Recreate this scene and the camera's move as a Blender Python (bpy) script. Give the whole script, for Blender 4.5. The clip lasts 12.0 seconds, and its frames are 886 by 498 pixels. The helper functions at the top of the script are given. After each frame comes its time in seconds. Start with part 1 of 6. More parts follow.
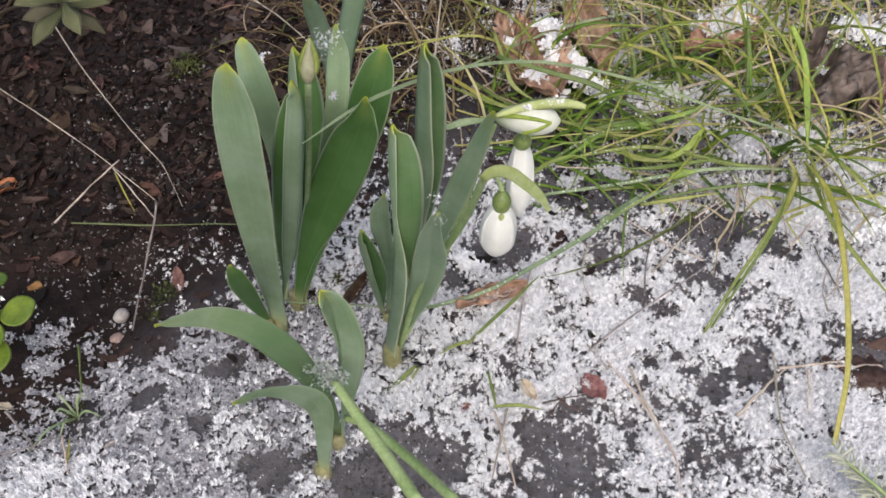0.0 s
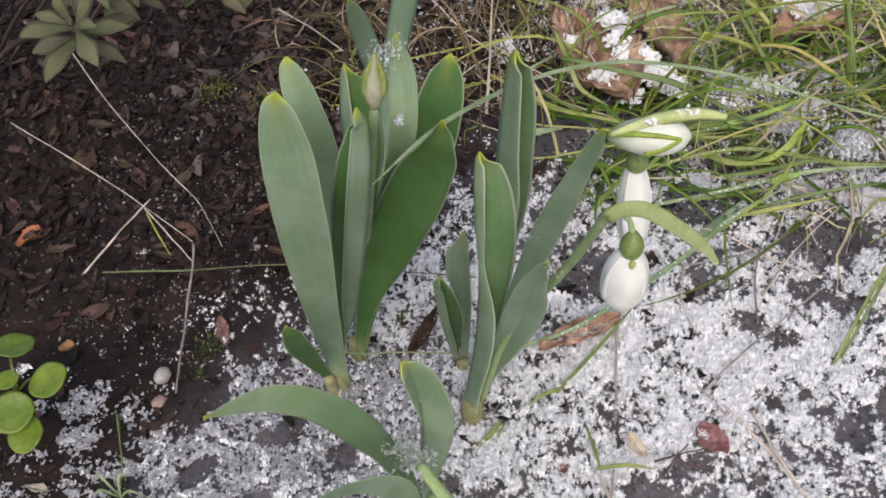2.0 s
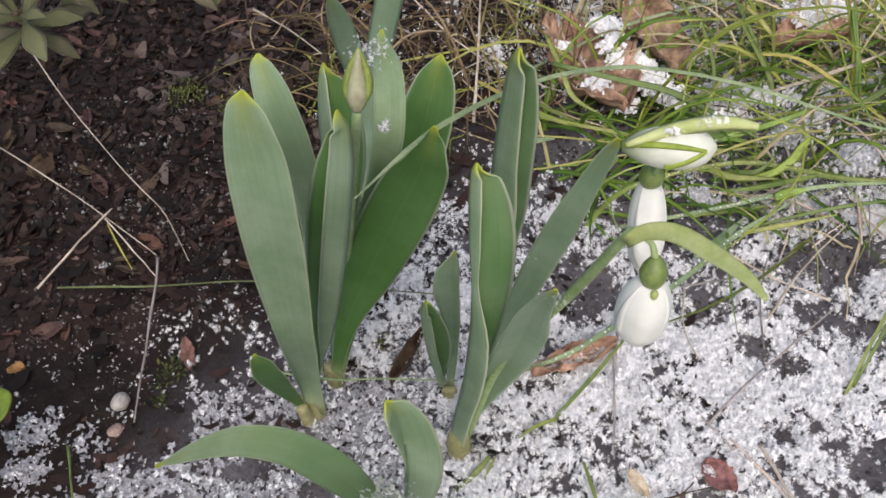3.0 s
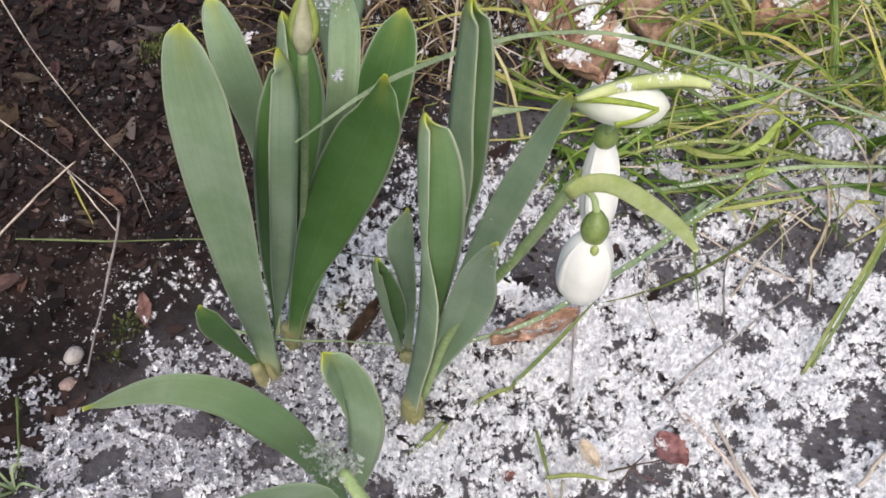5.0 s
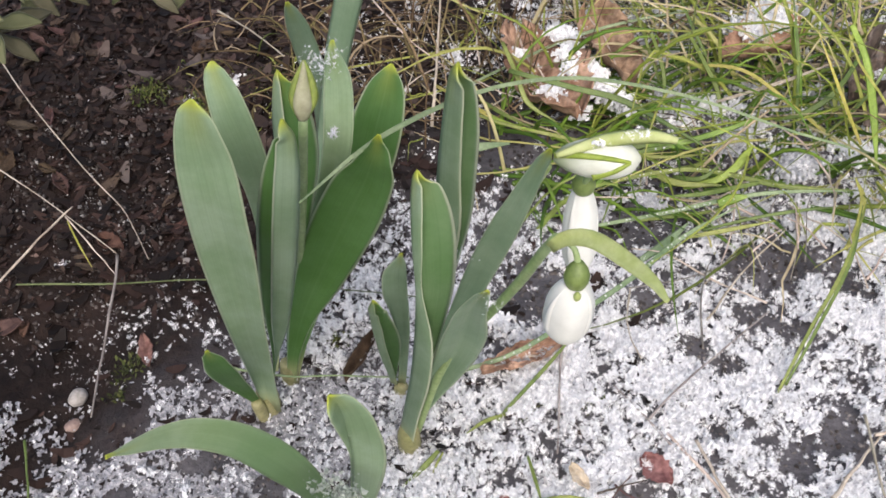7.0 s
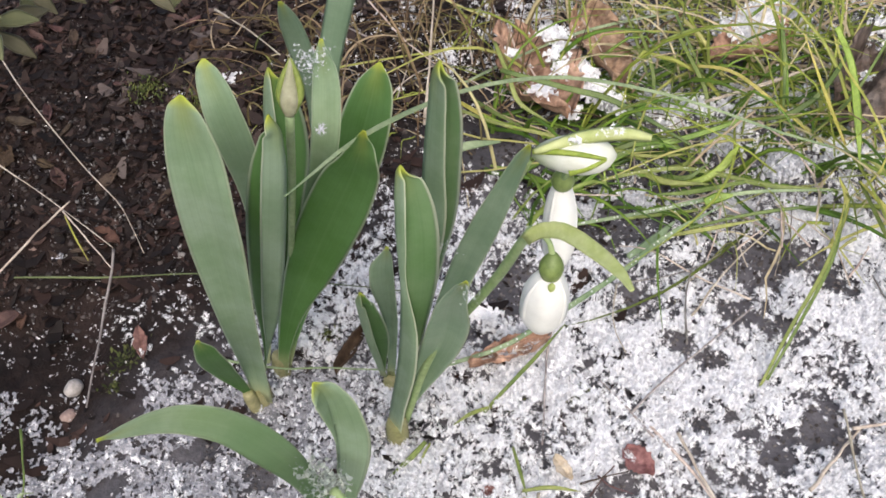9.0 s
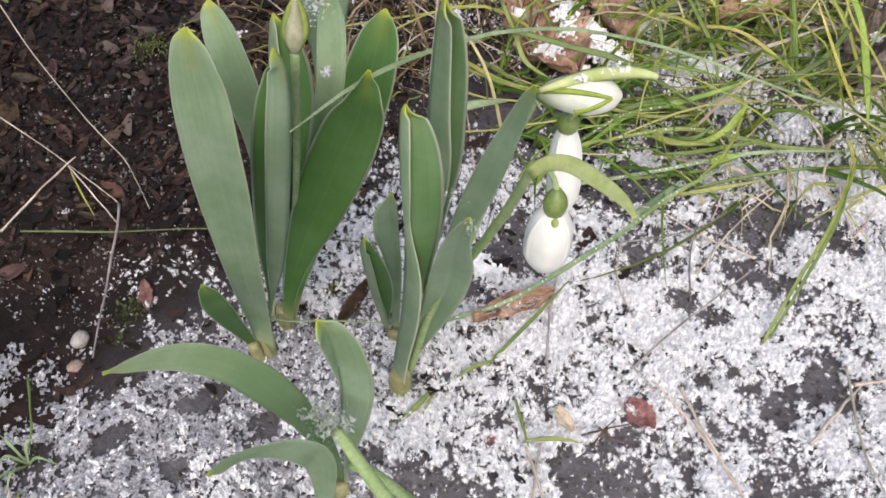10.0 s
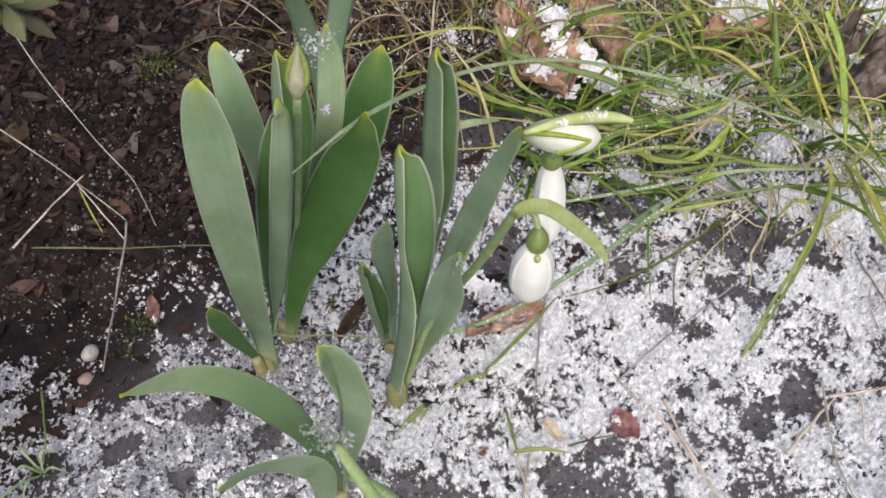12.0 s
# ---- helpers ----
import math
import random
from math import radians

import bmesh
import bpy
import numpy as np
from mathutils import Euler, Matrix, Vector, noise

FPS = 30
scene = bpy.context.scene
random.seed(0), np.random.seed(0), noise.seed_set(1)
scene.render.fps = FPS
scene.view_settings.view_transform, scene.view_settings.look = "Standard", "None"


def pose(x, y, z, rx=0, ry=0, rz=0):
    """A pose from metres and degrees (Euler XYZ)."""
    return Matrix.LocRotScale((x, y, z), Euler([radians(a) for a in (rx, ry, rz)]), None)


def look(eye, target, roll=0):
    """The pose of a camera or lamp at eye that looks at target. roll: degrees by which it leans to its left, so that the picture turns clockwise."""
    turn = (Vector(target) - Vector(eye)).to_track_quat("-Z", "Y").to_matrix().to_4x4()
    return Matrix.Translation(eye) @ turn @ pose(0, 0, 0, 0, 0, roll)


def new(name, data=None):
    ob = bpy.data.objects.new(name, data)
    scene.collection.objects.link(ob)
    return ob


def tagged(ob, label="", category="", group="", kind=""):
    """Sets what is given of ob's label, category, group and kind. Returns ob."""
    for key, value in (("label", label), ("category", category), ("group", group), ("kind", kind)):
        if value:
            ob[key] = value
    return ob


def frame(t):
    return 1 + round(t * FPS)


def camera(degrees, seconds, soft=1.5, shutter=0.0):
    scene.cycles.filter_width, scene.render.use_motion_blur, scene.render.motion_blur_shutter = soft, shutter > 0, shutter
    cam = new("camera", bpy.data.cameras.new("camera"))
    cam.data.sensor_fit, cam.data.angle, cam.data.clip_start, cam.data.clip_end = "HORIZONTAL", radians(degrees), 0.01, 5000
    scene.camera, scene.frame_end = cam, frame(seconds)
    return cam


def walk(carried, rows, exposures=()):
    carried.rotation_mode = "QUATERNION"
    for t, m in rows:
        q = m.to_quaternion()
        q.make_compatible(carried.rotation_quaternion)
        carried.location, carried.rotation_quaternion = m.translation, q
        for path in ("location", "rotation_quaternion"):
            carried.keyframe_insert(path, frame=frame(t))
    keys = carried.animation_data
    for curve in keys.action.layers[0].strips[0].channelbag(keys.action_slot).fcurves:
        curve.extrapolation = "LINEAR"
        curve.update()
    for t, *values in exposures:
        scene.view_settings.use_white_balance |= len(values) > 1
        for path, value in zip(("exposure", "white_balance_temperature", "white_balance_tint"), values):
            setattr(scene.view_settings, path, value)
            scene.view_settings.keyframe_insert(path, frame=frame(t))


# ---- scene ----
cam = camera(58.9, 12.0, soft=1.65)
PATH = [
    (0, (0.0168, 0.0160, 0.2913), (0.0168, 0.1513, 0.1441), -0.2),
    (0.5, (0.0160, 0.0207, 0.2903), (0.0169, 0.1570, 0.1440), -0.1),
    (1, (0.0134, 0.0273, 0.2844), (0.0145, 0.1634, 0.1379), -1.0),
    (1.5, (0.0037, 0.0428, 0.2756), (0.0033, 0.1795, 0.1296), -2.5),
    (2, (-0.0012, 0.0572, 0.2673), (-0.0092, 0.1930, 0.1208), -5.9),
    (2.5, (-0.0044, 0.0711, 0.2594), (-0.0085, 0.2086, 0.1142), -5.2),
    (2.7, (-0.0051, 0.0731, 0.2553), (-0.0086, 0.2105, 0.1100), -4.3),
    (4.3, (-0.0028, 0.0847, 0.2481), (0.0000, 0.2234, 0.1041), -1.3),
    (4.5, (-0.0014, 0.0823, 0.2472), (0.0012, 0.2191, 0.1013), -0.7),
    (5, (0.0043, 0.0733, 0.2448), (0.0051, 0.2074, 0.0964), -0.4),
    (5.5, (0.0079, 0.0715, 0.2476), (0.0106, 0.2054, 0.0991), 0.1),
    (6, (0.0102, 0.0695, 0.2506), (0.0120, 0.2031, 0.1017), -0.6),
    (6.5, (0.0035, 0.0678, 0.2529), (0.0071, 0.2016, 0.1043), -0.4),
    (7, (0.0020, 0.0693, 0.2595), (0.0072, 0.2064, 0.1140), -0.8),
    (7.2, (0.0026, 0.0691, 0.2600), (0.0078, 0.2070, 0.1152), -0.9),
    (8.8, (0.0061, 0.0657, 0.2635), (0.0120, 0.2032, 0.1185), -0.5),
    (9, (0.0062, 0.0638, 0.2627), (0.0113, 0.2008, 0.1172), -0.5),
    (9.5, (0.0056, 0.0615, 0.2608), (0.0095, 0.1973, 0.1141), -0.7),
    (10, (0.0062, 0.0568, 0.2567), (0.0098, 0.1898, 0.1074), -0.4),
    (10.5, (0.0062, 0.0547, 0.2565), (0.0097, 0.1863, 0.1059), -0.4),
    (11, (0.0084, 0.0558, 0.2637), (0.0124, 0.1881, 0.1137), -0.6),
    (11.5, (0.0086, 0.0547, 0.2685), (0.0121, 0.1869, 0.1185), -0.6),
    (12, (0.0079, 0.0535, 0.2731), (0.0118, 0.1859, 0.1233), -0.4),
]
walk(cam, [(t, look(eye, target, roll)) for t, eye, target, roll in PATH],
     [(0, -0.01), (2.5, 0.02), (4.5, 0.20), (6.5, 0.23), (7.2, 0.26), (9, 0.27), (10, 0.25), (11, 0.16), (12, 0.11)])

# ---------------------------------------------------------------- light
world = bpy.data.worlds.new("overcast_sky")
scene.world = world
world.use_nodes = True
wn = world.node_tree.nodes
sky = wn.new("ShaderNodeTexSky")
sky.sky_type, sky.sun_disc = 'NISHITA', False
sky.sun_elevation, sky.sun_rotation = radians(50), radians(177)
sky.air_density, sky.dust_density, sky.ozone_density = 1.0, 4.0, 0.6
wn["Background"].inputs[1].default_value = 0.155
world.node_tree.links.new(sky.outputs[0], wn["Background"].inputs[0])
sun = new("sun", bpy.data.lights.new("sun", 'SUN'))
sun.data.energy, sun.data.angle, sun.data.color = 1.9, radians(75), (1.0, 0.925, 0.865)
sun.matrix_world = look((0.05, -1.0, 1.2), (0, 0, 0))


# ---------------------------------------------------------------- materials
def material(name, rough=0.6, spec=0.4):
    m = bpy.data.materials.new(name)
    m.use_nodes = True
    b = m.node_tree.nodes["Principled BSDF"]
    b.inputs["Roughness"].default_value = rough
    b.inputs["Specular IOR Level"].default_value = spec
    return m, m.node_tree.nodes, m.node_tree.links, b


def ramp(nodes, links, source, stops):
    r = nodes.new("ShaderNodeValToRGB")
    e = r.color_ramp.elements
    while len(e) < len(stops):
        e.new(0.5)
    for k, (p, c) in zip(e, stops):
        k.position, k.color = p, (*c, 1)
    links.new(source, r.inputs[0])
    return r.outputs[0]


def noise_tex(nodes, links, vector, scale, detail=4.0, rough=0.55):
    n = nodes.new("ShaderNodeTexNoise")
    n.inputs["Scale"].default_value, n.inputs["Detail"].default_value = scale, detail
    n.inputs["Roughness"].default_value = rough
    if vector:
        links.new(vector, n.inputs["Vector"])
    return n.outputs[0]


def mix(nodes, links, fac, a, b, blend='MIX'):
    n = nodes.new("ShaderNodeMix")
    n.data_type, n.blend_type = 'RGBA', blend
    for socket, v in ((n.inputs[0], fac), (n.inputs[6], a), (n.inputs[7], b)):
        if isinstance(v, (int, float)):
            socket.default_value = v
        elif isinstance(v, tuple):
            socket.default_value = (*v, 1)
        else:
            links.new(v, socket)
    return n.outputs[2]


def math_node(nodes, links, op, a, b=0.0, c=0.0):
    n = nodes.new("ShaderNodeMath")
    n.operation = op
    for socket, v in zip(n.inputs, (a, b, c)):
        if isinstance(v, (int, float)):
            socket.default_value = v
        else:
            links.new(v, socket)
    return n.outputs[0]


def bump(nodes, links, b, height, strength, distance):
    n = nodes.new("ShaderNodeBump")
    n.inputs["Strength"].default_value, n.inputs["Distance"].default_value = strength, distance
    links.new(height, n.inputs["Height"])
    links.new(n.outputs[0], b.inputs["Normal"])


def map_range(nodes, links, v, a, b):
    n = nodes.new("ShaderNodeMapRange")
    n.interpolation_type = 'SMOOTHSTEP'
    n.inputs[1].default_value, n.inputs[2].default_value = a, b
    links.new(v, n.inputs[0])
    return n.outputs[0]


def translucent(m, nodes, links, b, colour, amount):
    t = nodes.new("ShaderNodeBsdfTranslucent")
    if isinstance(colour, tuple):
        t.inputs[0].default_value = (*colour, 1)
    else:
        links.new(colour, t.inputs[0])
    x = nodes.new("ShaderNodeMixShader")
    x.inputs[0].default_value = amount
    links.new(b.outputs[0], x.inputs[1])
    links.new(t.outputs[0], x.inputs[2])
    links.new(x.outputs[0], nodes["Material Output"].inputs[0])


def leaf_material(name, dark, light, rim=(0.48, 0.55, 0.38), rough=0.45, edge=0.6, deep=0.0, tip=0.9):
    """Strap leaf: u runs across, v from base to tip; fine parallel veins, bloom, pale rim, yellow tip."""
    m, n, l, b = material(name, rough, 0.28)
    uv = n.new("ShaderNodeUVMap")
    sep = n.new("ShaderNodeSeparateXYZ")
    l.new(uv.outputs[0], sep.inputs[0])
    u, v = sep.outputs[0], sep.outputs[1]
    stretch = n.new("ShaderNodeMapping")
    stretch.inputs["Scale"].default_value = (34, 1.6, 1)
    l.new(uv.outputs[0], stretch.inputs[0])
    veins = noise_tex(n, l, stretch.outputs[0], 1.0, 3.0)
    obj = n.new("ShaderNodeTexCoord").outputs["Object"]
    bloom = noise_tex(n, l, obj, 55, 5.0, 0.6)
    speck = noise_tex(n, l, obj, 900, 3.0, 0.6)
    c = mix(n, l, map_range(n, l, bloom, 0.3, 0.72), dark, light)
    c = mix(n, l, 0.22, c, ramp(n, l, veins, [(0.3, (0.55, 0.6, 0.5)), (0.7, (1.25, 1.2, 1.2))]), 'MULTIPLY')
    c = mix(n, l, 0.08, c, ramp(n, l, speck, [(0.35, (0.7, 0.7, 0.7)), (0.65, (1.3, 1.3, 1.3))]), 'MULTIPLY')
    off = math_node(n, l, 'ABSOLUTE', math_node(n, l, 'SUBTRACT', u, 0.5))
    mid = map_range(n, l, off, 0.035, 0.0)
    c = mix(n, l, math_node(n, l, 'MULTIPLY', mid, 0.03), c, rim)
    c = mix(n, l, math_node(n, l, 'MULTIPLY', map_range(n, l, off, 0.45, 0.485), edge), c, rim)
    base = map_range(n, l, v, 0.11, 0.0)
    c = mix(n, l, math_node(n, l, 'MULTIPLY', base, 0.75), c, (0.48, 0.5, 0.26))
    soft_tip = math_node(n, l, 'ADD', v, math_node(n, l, 'MULTIPLY', bloom, 0.03))
    c = mix(n, l, math_node(n, l, 'MULTIPLY', map_range(n, l, soft_tip, 0.955, 1.012), tip), c, (0.42, 0.47, 0.045))
    blush = math_node(n, l, 'MULTIPLY', map_range(n, l, soft_tip, 0.80, 1.0), map_range(n, l, off, 0.42, 0.05))
    c = mix(n, l, math_node(n, l, 'MULTIPLY', blush, 0.55 * tip), c, (0.27, 0.31, 0.055))
    # greener lower part; the dark tone also paints in shading of the leaf's fold
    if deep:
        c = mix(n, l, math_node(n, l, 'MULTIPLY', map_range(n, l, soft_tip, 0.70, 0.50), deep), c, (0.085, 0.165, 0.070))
    hue = n.new("ShaderNodeHueSaturation")
    info = n.new("ShaderNodeObjectInfo")
    l.new(math_node(n, l, 'MULTIPLY_ADD', info.outputs["Random"], 0.14, 0.93), hue.inputs["Value"])
    l.new(c, hue.inputs["Color"])
    l.new(hue.outputs[0], b.inputs["Base Color"])
    bump(n, l, b, veins, 0.35, 0.0004)
    translucent(m, n, l, b, mix(n, l, 0.5, hue.outputs[0], (0.25, 0.42, 0.06)), 0.16)
    return m


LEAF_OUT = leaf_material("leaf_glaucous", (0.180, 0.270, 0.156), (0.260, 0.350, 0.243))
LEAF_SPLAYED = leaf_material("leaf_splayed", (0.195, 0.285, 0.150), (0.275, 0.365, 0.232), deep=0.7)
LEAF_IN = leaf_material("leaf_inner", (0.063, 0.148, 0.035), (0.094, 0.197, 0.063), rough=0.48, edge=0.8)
LEAF_MID = leaf_material("leaf_inner_bloom", (0.115, 0.215, 0.085), (0.172, 0.275, 0.135), rim=(0.60, 0.66, 0.48), rough=0.45, edge=0.95)
LEAF_RIM = leaf_material("leaf_outer_pale_rim", (0.178, 0.270, 0.158), (0.256, 0.350, 0.245), rim=(0.62, 0.68, 0.50), edge=0.95)
# greyer bloom, also lightened to paint in light these leaves would not catch
LEAF_BLOOM_LIT = leaf_material("leaf_bloom_lit", (0.200, 0.305, 0.195), (0.280, 0.385, 0.265))


def plain(name, dark, light, scale, rough=0.6, spec=0.3, relief=0.0, fine=900, vary=0.0, through_light=0.0, island=0.0, grain=0.4):
    """Two-scale mottled colour with a little relief."""
    m, n, l, b = material(name, rough, spec)
    obj = n.new("ShaderNodeTexCoord").outputs["Object"]
    a = noise_tex(n, l, obj, scale, 5.0, 0.62)
    f = noise_tex(n, l, obj, fine, 3.0, 0.6)
    c = mix(n, l, map_range(n, l, a, 0.3, 0.7), dark, light)
    c = mix(n, l, grain, c, ramp(n, l, f, [(0.3, (0.55, 0.55, 0.55)), (0.7, (1.4, 1.4, 1.4))]), 'MULTIPLY')
    if vary or island:
        hue = n.new("ShaderNodeHueSaturation")
        rnd = n.new("ShaderNodeObjectInfo").outputs["Random"] if vary else n.new("ShaderNodeNewGeometry").outputs["Random Per Island"]
        k = vary or island
        l.new(math_node(n, l, 'MULTIPLY_ADD', rnd, 2 * k, 1 - k), hue.inputs["Value"])
        l.new(math_node(n, l, 'MULTIPLY_ADD', rnd, -0.25 * k, 0.5 + 0.125 * k), hue.inputs["Hue"])
        l.new(c, hue.inputs["Color"])
        c = hue.outputs[0]
    l.new(c, b.inputs["Base Color"])
    if relief:
        bump(n, l, b, f, 0.6, relief)
    if through_light:
        translucent(m, n, l, b, c, through_light)
    return m


def island_ramp(name, stops, rough=0.6, scale=60, through_light=0.0, spec=0.3):
    """Colour chosen piece by piece from a ramp, then mottled."""
    m, n, l, b = material(name, rough, spec)
    rnd = n.new("ShaderNodeNewGeometry").outputs["Random Per Island"]
    obj = n.new("ShaderNodeTexCoord").outputs["Object"]
    c = ramp(n, l, rnd, stops)
    a = noise_tex(n, l, obj, scale, 4.0, 0.6)
    c = mix(n, l, 0.6, c, ramp(n, l, a, [(0.3, (0.55, 0.52, 0.5)), (0.7, (1.35, 1.35, 1.3))]), 'MULTIPLY')
    l.new(c, b.inputs["Base Color"])
    if through_light:
        translucent(m, n, l, b, c, through_light)
    return m


def soil_material():
    """Grey mineral soil that passes into dark brown humus towards the back of the bed."""
    m, n, l, b = material("bed_soil", 0.8, 0.25)
    obj = n.new("ShaderNodeTexCoord").outputs["Object"]
    sep = n.new("ShaderNodeSeparateXYZ")
    l.new(obj, sep.inputs[0])
    coarse, fine = noise_tex(n, l, obj, 38, 5.0, 0.62), noise_tex(n, l, obj, 420, 4.0, 0.65)
    grey = mix(n, l, map_range(n, l, coarse, 0.3, 0.7), (0.066, 0.063, 0.070), (0.125, 0.119, 0.130))
    humus = mix(n, l, map_range(n, l, coarse, 0.3, 0.7), (0.008, 0.0045, 0.0036), (0.022, 0.0125, 0.010))
    where = math_node(n, l, 'ADD', math_node(n, l, 'SUBTRACT', sep.outputs[1], math_node(n, l, 'MULTIPLY', sep.outputs[0], 1.1)), math_node(n, l, 'MULTIPLY', coarse, 0.12))
    reach = n.new("ShaderNodeVectorMath")
    reach.operation = 'DISTANCE'
    l.new(obj, reach.inputs[0])
    reach.inputs[1].default_value = (-0.25, 0.5, 0)
    edge = math_node(n, l, 'ADD', reach.outputs["Value"], math_node(n, l, 'MULTIPLY', noise_tex(n, l, obj, 5, 4.0), 0.5))
    bed = math_node(n, l, 'MULTIPLY', map_range(n, l, where, 0.355, 0.455), map_range(n, l, edge, 1.2, 0.8))
    c = mix(n, l, bed, grey, humus)
    c = mix(n, l, 0.5, c, ramp(n, l, fine, [(0.3, (0.45, 0.45, 0.45)), (0.7, (1.5, 1.5, 1.5))]), 'MULTIPLY')
    l.new(c, b.inputs["Base Color"])
    bump(n, l, b, fine, 0.8, 0.0014)
    return m


SOIL = soil_material()
PETAL = plain("white_petal", (0.86, 0.87, 0.83), (0.91, 0.92, 0.89), 120, 0.5, 0.25, 0.0, 350, through_light=0.3, grain=0.08)


def spathe_material():
    """Papery white that passes into grey-green towards the stalk."""
    m, n, l, b = material("papery_spathe", 0.5, 0.3)
    obj = n.new("ShaderNodeTexCoord").outputs["Object"]
    sep = n.new("ShaderNodeSeparateXYZ")
    l.new(obj, sep.inputs[0])
    mottle = noise_tex(n, l, obj, 160, 5.0, 0.6)
    white = mix(n, l, map_range(n, l, mottle, 0.3, 0.7), (0.72, 0.75, 0.64), (0.87, 0.89, 0.82))
    along = math_node(n, l, 'ADD', sep.outputs[0], math_node(n, l, 'MULTIPLY', mottle, 0.003))
    c = mix(n, l, map_range(n, l, along, 0.0335, 0.0435), (0.27, 0.33, 0.19), white)
    l.new(c, b.inputs["Base Color"])
    translucent(m, n, l, b, c, 0.25)
    return m


SPATHE = spathe_material()
RIB = plain("green_rib", (0.20, 0.28, 0.035), (0.34, 0.41, 0.075), 140, 0.45, 0.35, 0.0001, 800, through_light=0.1)
BRACT = plain("pale_green_bract", (0.42, 0.50, 0.16), (0.60, 0.65, 0.32), 120, 0.45, 0.35, 0.0, 600, through_light=0.25, grain=0.15)
OVARY = plain("ovary_green", (0.12, 0.175, 0.045), (0.20, 0.26, 0.085), 130, 0.4, 0.4, 0.0001, 700)
SCAPE = plain("scape_green", (0.25, 0.35, 0.13), (0.37, 0.46, 0.22), 90, 0.45, 0.35, 0.0002, 700, vary=0.12)
BUD_RIB = plain("bud_rib_green", (0.13, 0.19, 0.04), (0.24, 0.29, 0.07), 140, 0.45, 0.35, 0.0001, 800, through_light=0.1)
BUD_STEM = plain("bud_stalk_green", (0.17, 0.25, 0.11), (0.26, 0.33, 0.18), 90, 0.45, 0.35, 0.0002, 700)
SHEATH = plain("pale_sheath", (0.21, 0.21, 0.09), (0.34, 0.315, 0.17), 120, 0.5, 0.3, 0.0002, 600)
BUD = plain("bud_membrane", (0.25, 0.265, 0.15), (0.40, 0.39, 0.27), 120, 0.5, 0.3, 0.0002, 500, through_light=0.15)
CRUMB = island_ramp("soil_crumb", [(0.0, (0.028, 0.022, 0.021)), (0.6, (0.055, 0.046, 0.045)), (1.0, (0.12, 0.105, 0.10))], 0.8, 200)
LITTER = island_ramp("leaf_litter", [(0.0, (0.006, 0.0034, 0.0026)), (0.5, (0.013, 0.0066, 0.0050)), (0.8, (0.027, 0.0138, 0.0105)), (0.95, (0.046, 0.025, 0.020)), (1.0, (0.075, 0.046, 0.037))], 0.75, 170)
FROSTED_LITTER = island_ramp("frosted_leaf_litter", [(0.0, (0.022, 0.014, 0.012)), (0.5, (0.055, 0.037, 0.031)), (0.85, (0.085, 0.062, 0.054)), (1.0, (0.13, 0.105, 0.096))], 0.75, 200)
HUMUS_CLOD = island_ramp("humus_clod", [(0.0, (0.010, 0.006, 0.0055)), (0.75, (0.026, 0.016, 0.014)), (0.92, (0.055, 0.038, 0.034)), (1.0, (0.14, 0.105, 0.095))], 0.85, 300)
GRIT = island_ramp("soil_grit", [(0.0, (0.045, 0.038, 0.036)), (0.5, (0.095, 0.085, 0.084)), (0.85, (0.16, 0.145, 0.142)), (1.0, (0.30, 0.28, 0.275))], 0.8, 300)
FROSTED = island_ramp("frosted_crumb", [(0.0, (0.03, 0.024, 0.023)), (0.5, (0.07, 0.060, 0.058)), (0.85, (0.16, 0.148, 0.145)), (1.0, (0.34, 0.33, 0.335))], 0.8, 300)
SNOW = plain("granular_snow", (0.52, 0.525, 0.555), (0.89, 0.895, 0.92), 260, 0.5, 0.4, 0.0010, 1100, grain=0.45)
THIN_SNOW = plain("thin_grey_snow", (0.20, 0.20, 0.22), (0.43, 0.43, 0.465), 330, 0.45, 0.4, 0.0008, 1400, grain=0.5)
SLUSH = plain("grey_melting_snow", (0.46, 0.47, 0.50), (0.74, 0.75, 0.79), 300, 0.35, 0.5, 0.0008, 900)
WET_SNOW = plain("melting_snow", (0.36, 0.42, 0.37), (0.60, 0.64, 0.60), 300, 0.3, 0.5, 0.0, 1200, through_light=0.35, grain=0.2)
FLAKE = plain("snow_crystal", (0.90, 0.905, 0.93), (0.955, 0.96, 0.97), 400, 0.35, 0.5, 0.0, 1500, through_light=0.06, grain=0.06)
DROP = plain("water_drop", (0.85, 0.86, 0.86), (0.92, 0.93, 0.93), 200, 0.08, 0.6, 0.0, 900, through_light=0.5, grain=0.05)
GRASS = island_ramp("grass_blades", [(0.0, (0.09, 0.12, 0.025)), (0.22, (0.20, 0.26, 0.04)), (0.46, (0.33, 0.39, 0.075)), (0.63, (0.48, 0.48, 0.15)), (0.74, (0.66, 0.59, 0.37)), (1.0, (0.48, 0.39, 0.27))], 0.42, 70, 0.2, 0.4)
DRY_GRASS = island_ramp("dead_grass", [(0.0, (0.06, 0.038, 0.022)), (0.35, (0.13, 0.085, 0.048)), (0.6, (0.17, 0.15, 0.055)), (0.8, (0.28, 0.20, 0.12)), (1.0, (0.42, 0.33, 0.22))], 0.6, 90, 0.1, 0.3)
GRASS_FRESH = island_ramp("fresh_grass", [(0.0, (0.05, 0.11, 0.015)), (0.4, (0.11, 0.21, 0.025)), (0.8, (0.20, 0.32, 0.045)), (1.0, (0.32, 0.40, 0.12))], 0.4, 70, 0.2, 0.4)
BLADE = plain("grass_blade_green", (0.13, 0.185, 0.04), (0.26, 0.31, 0.09), 45, 0.42, 0.4, 0.0003, 600, vary=0.25, through_light=0.2)
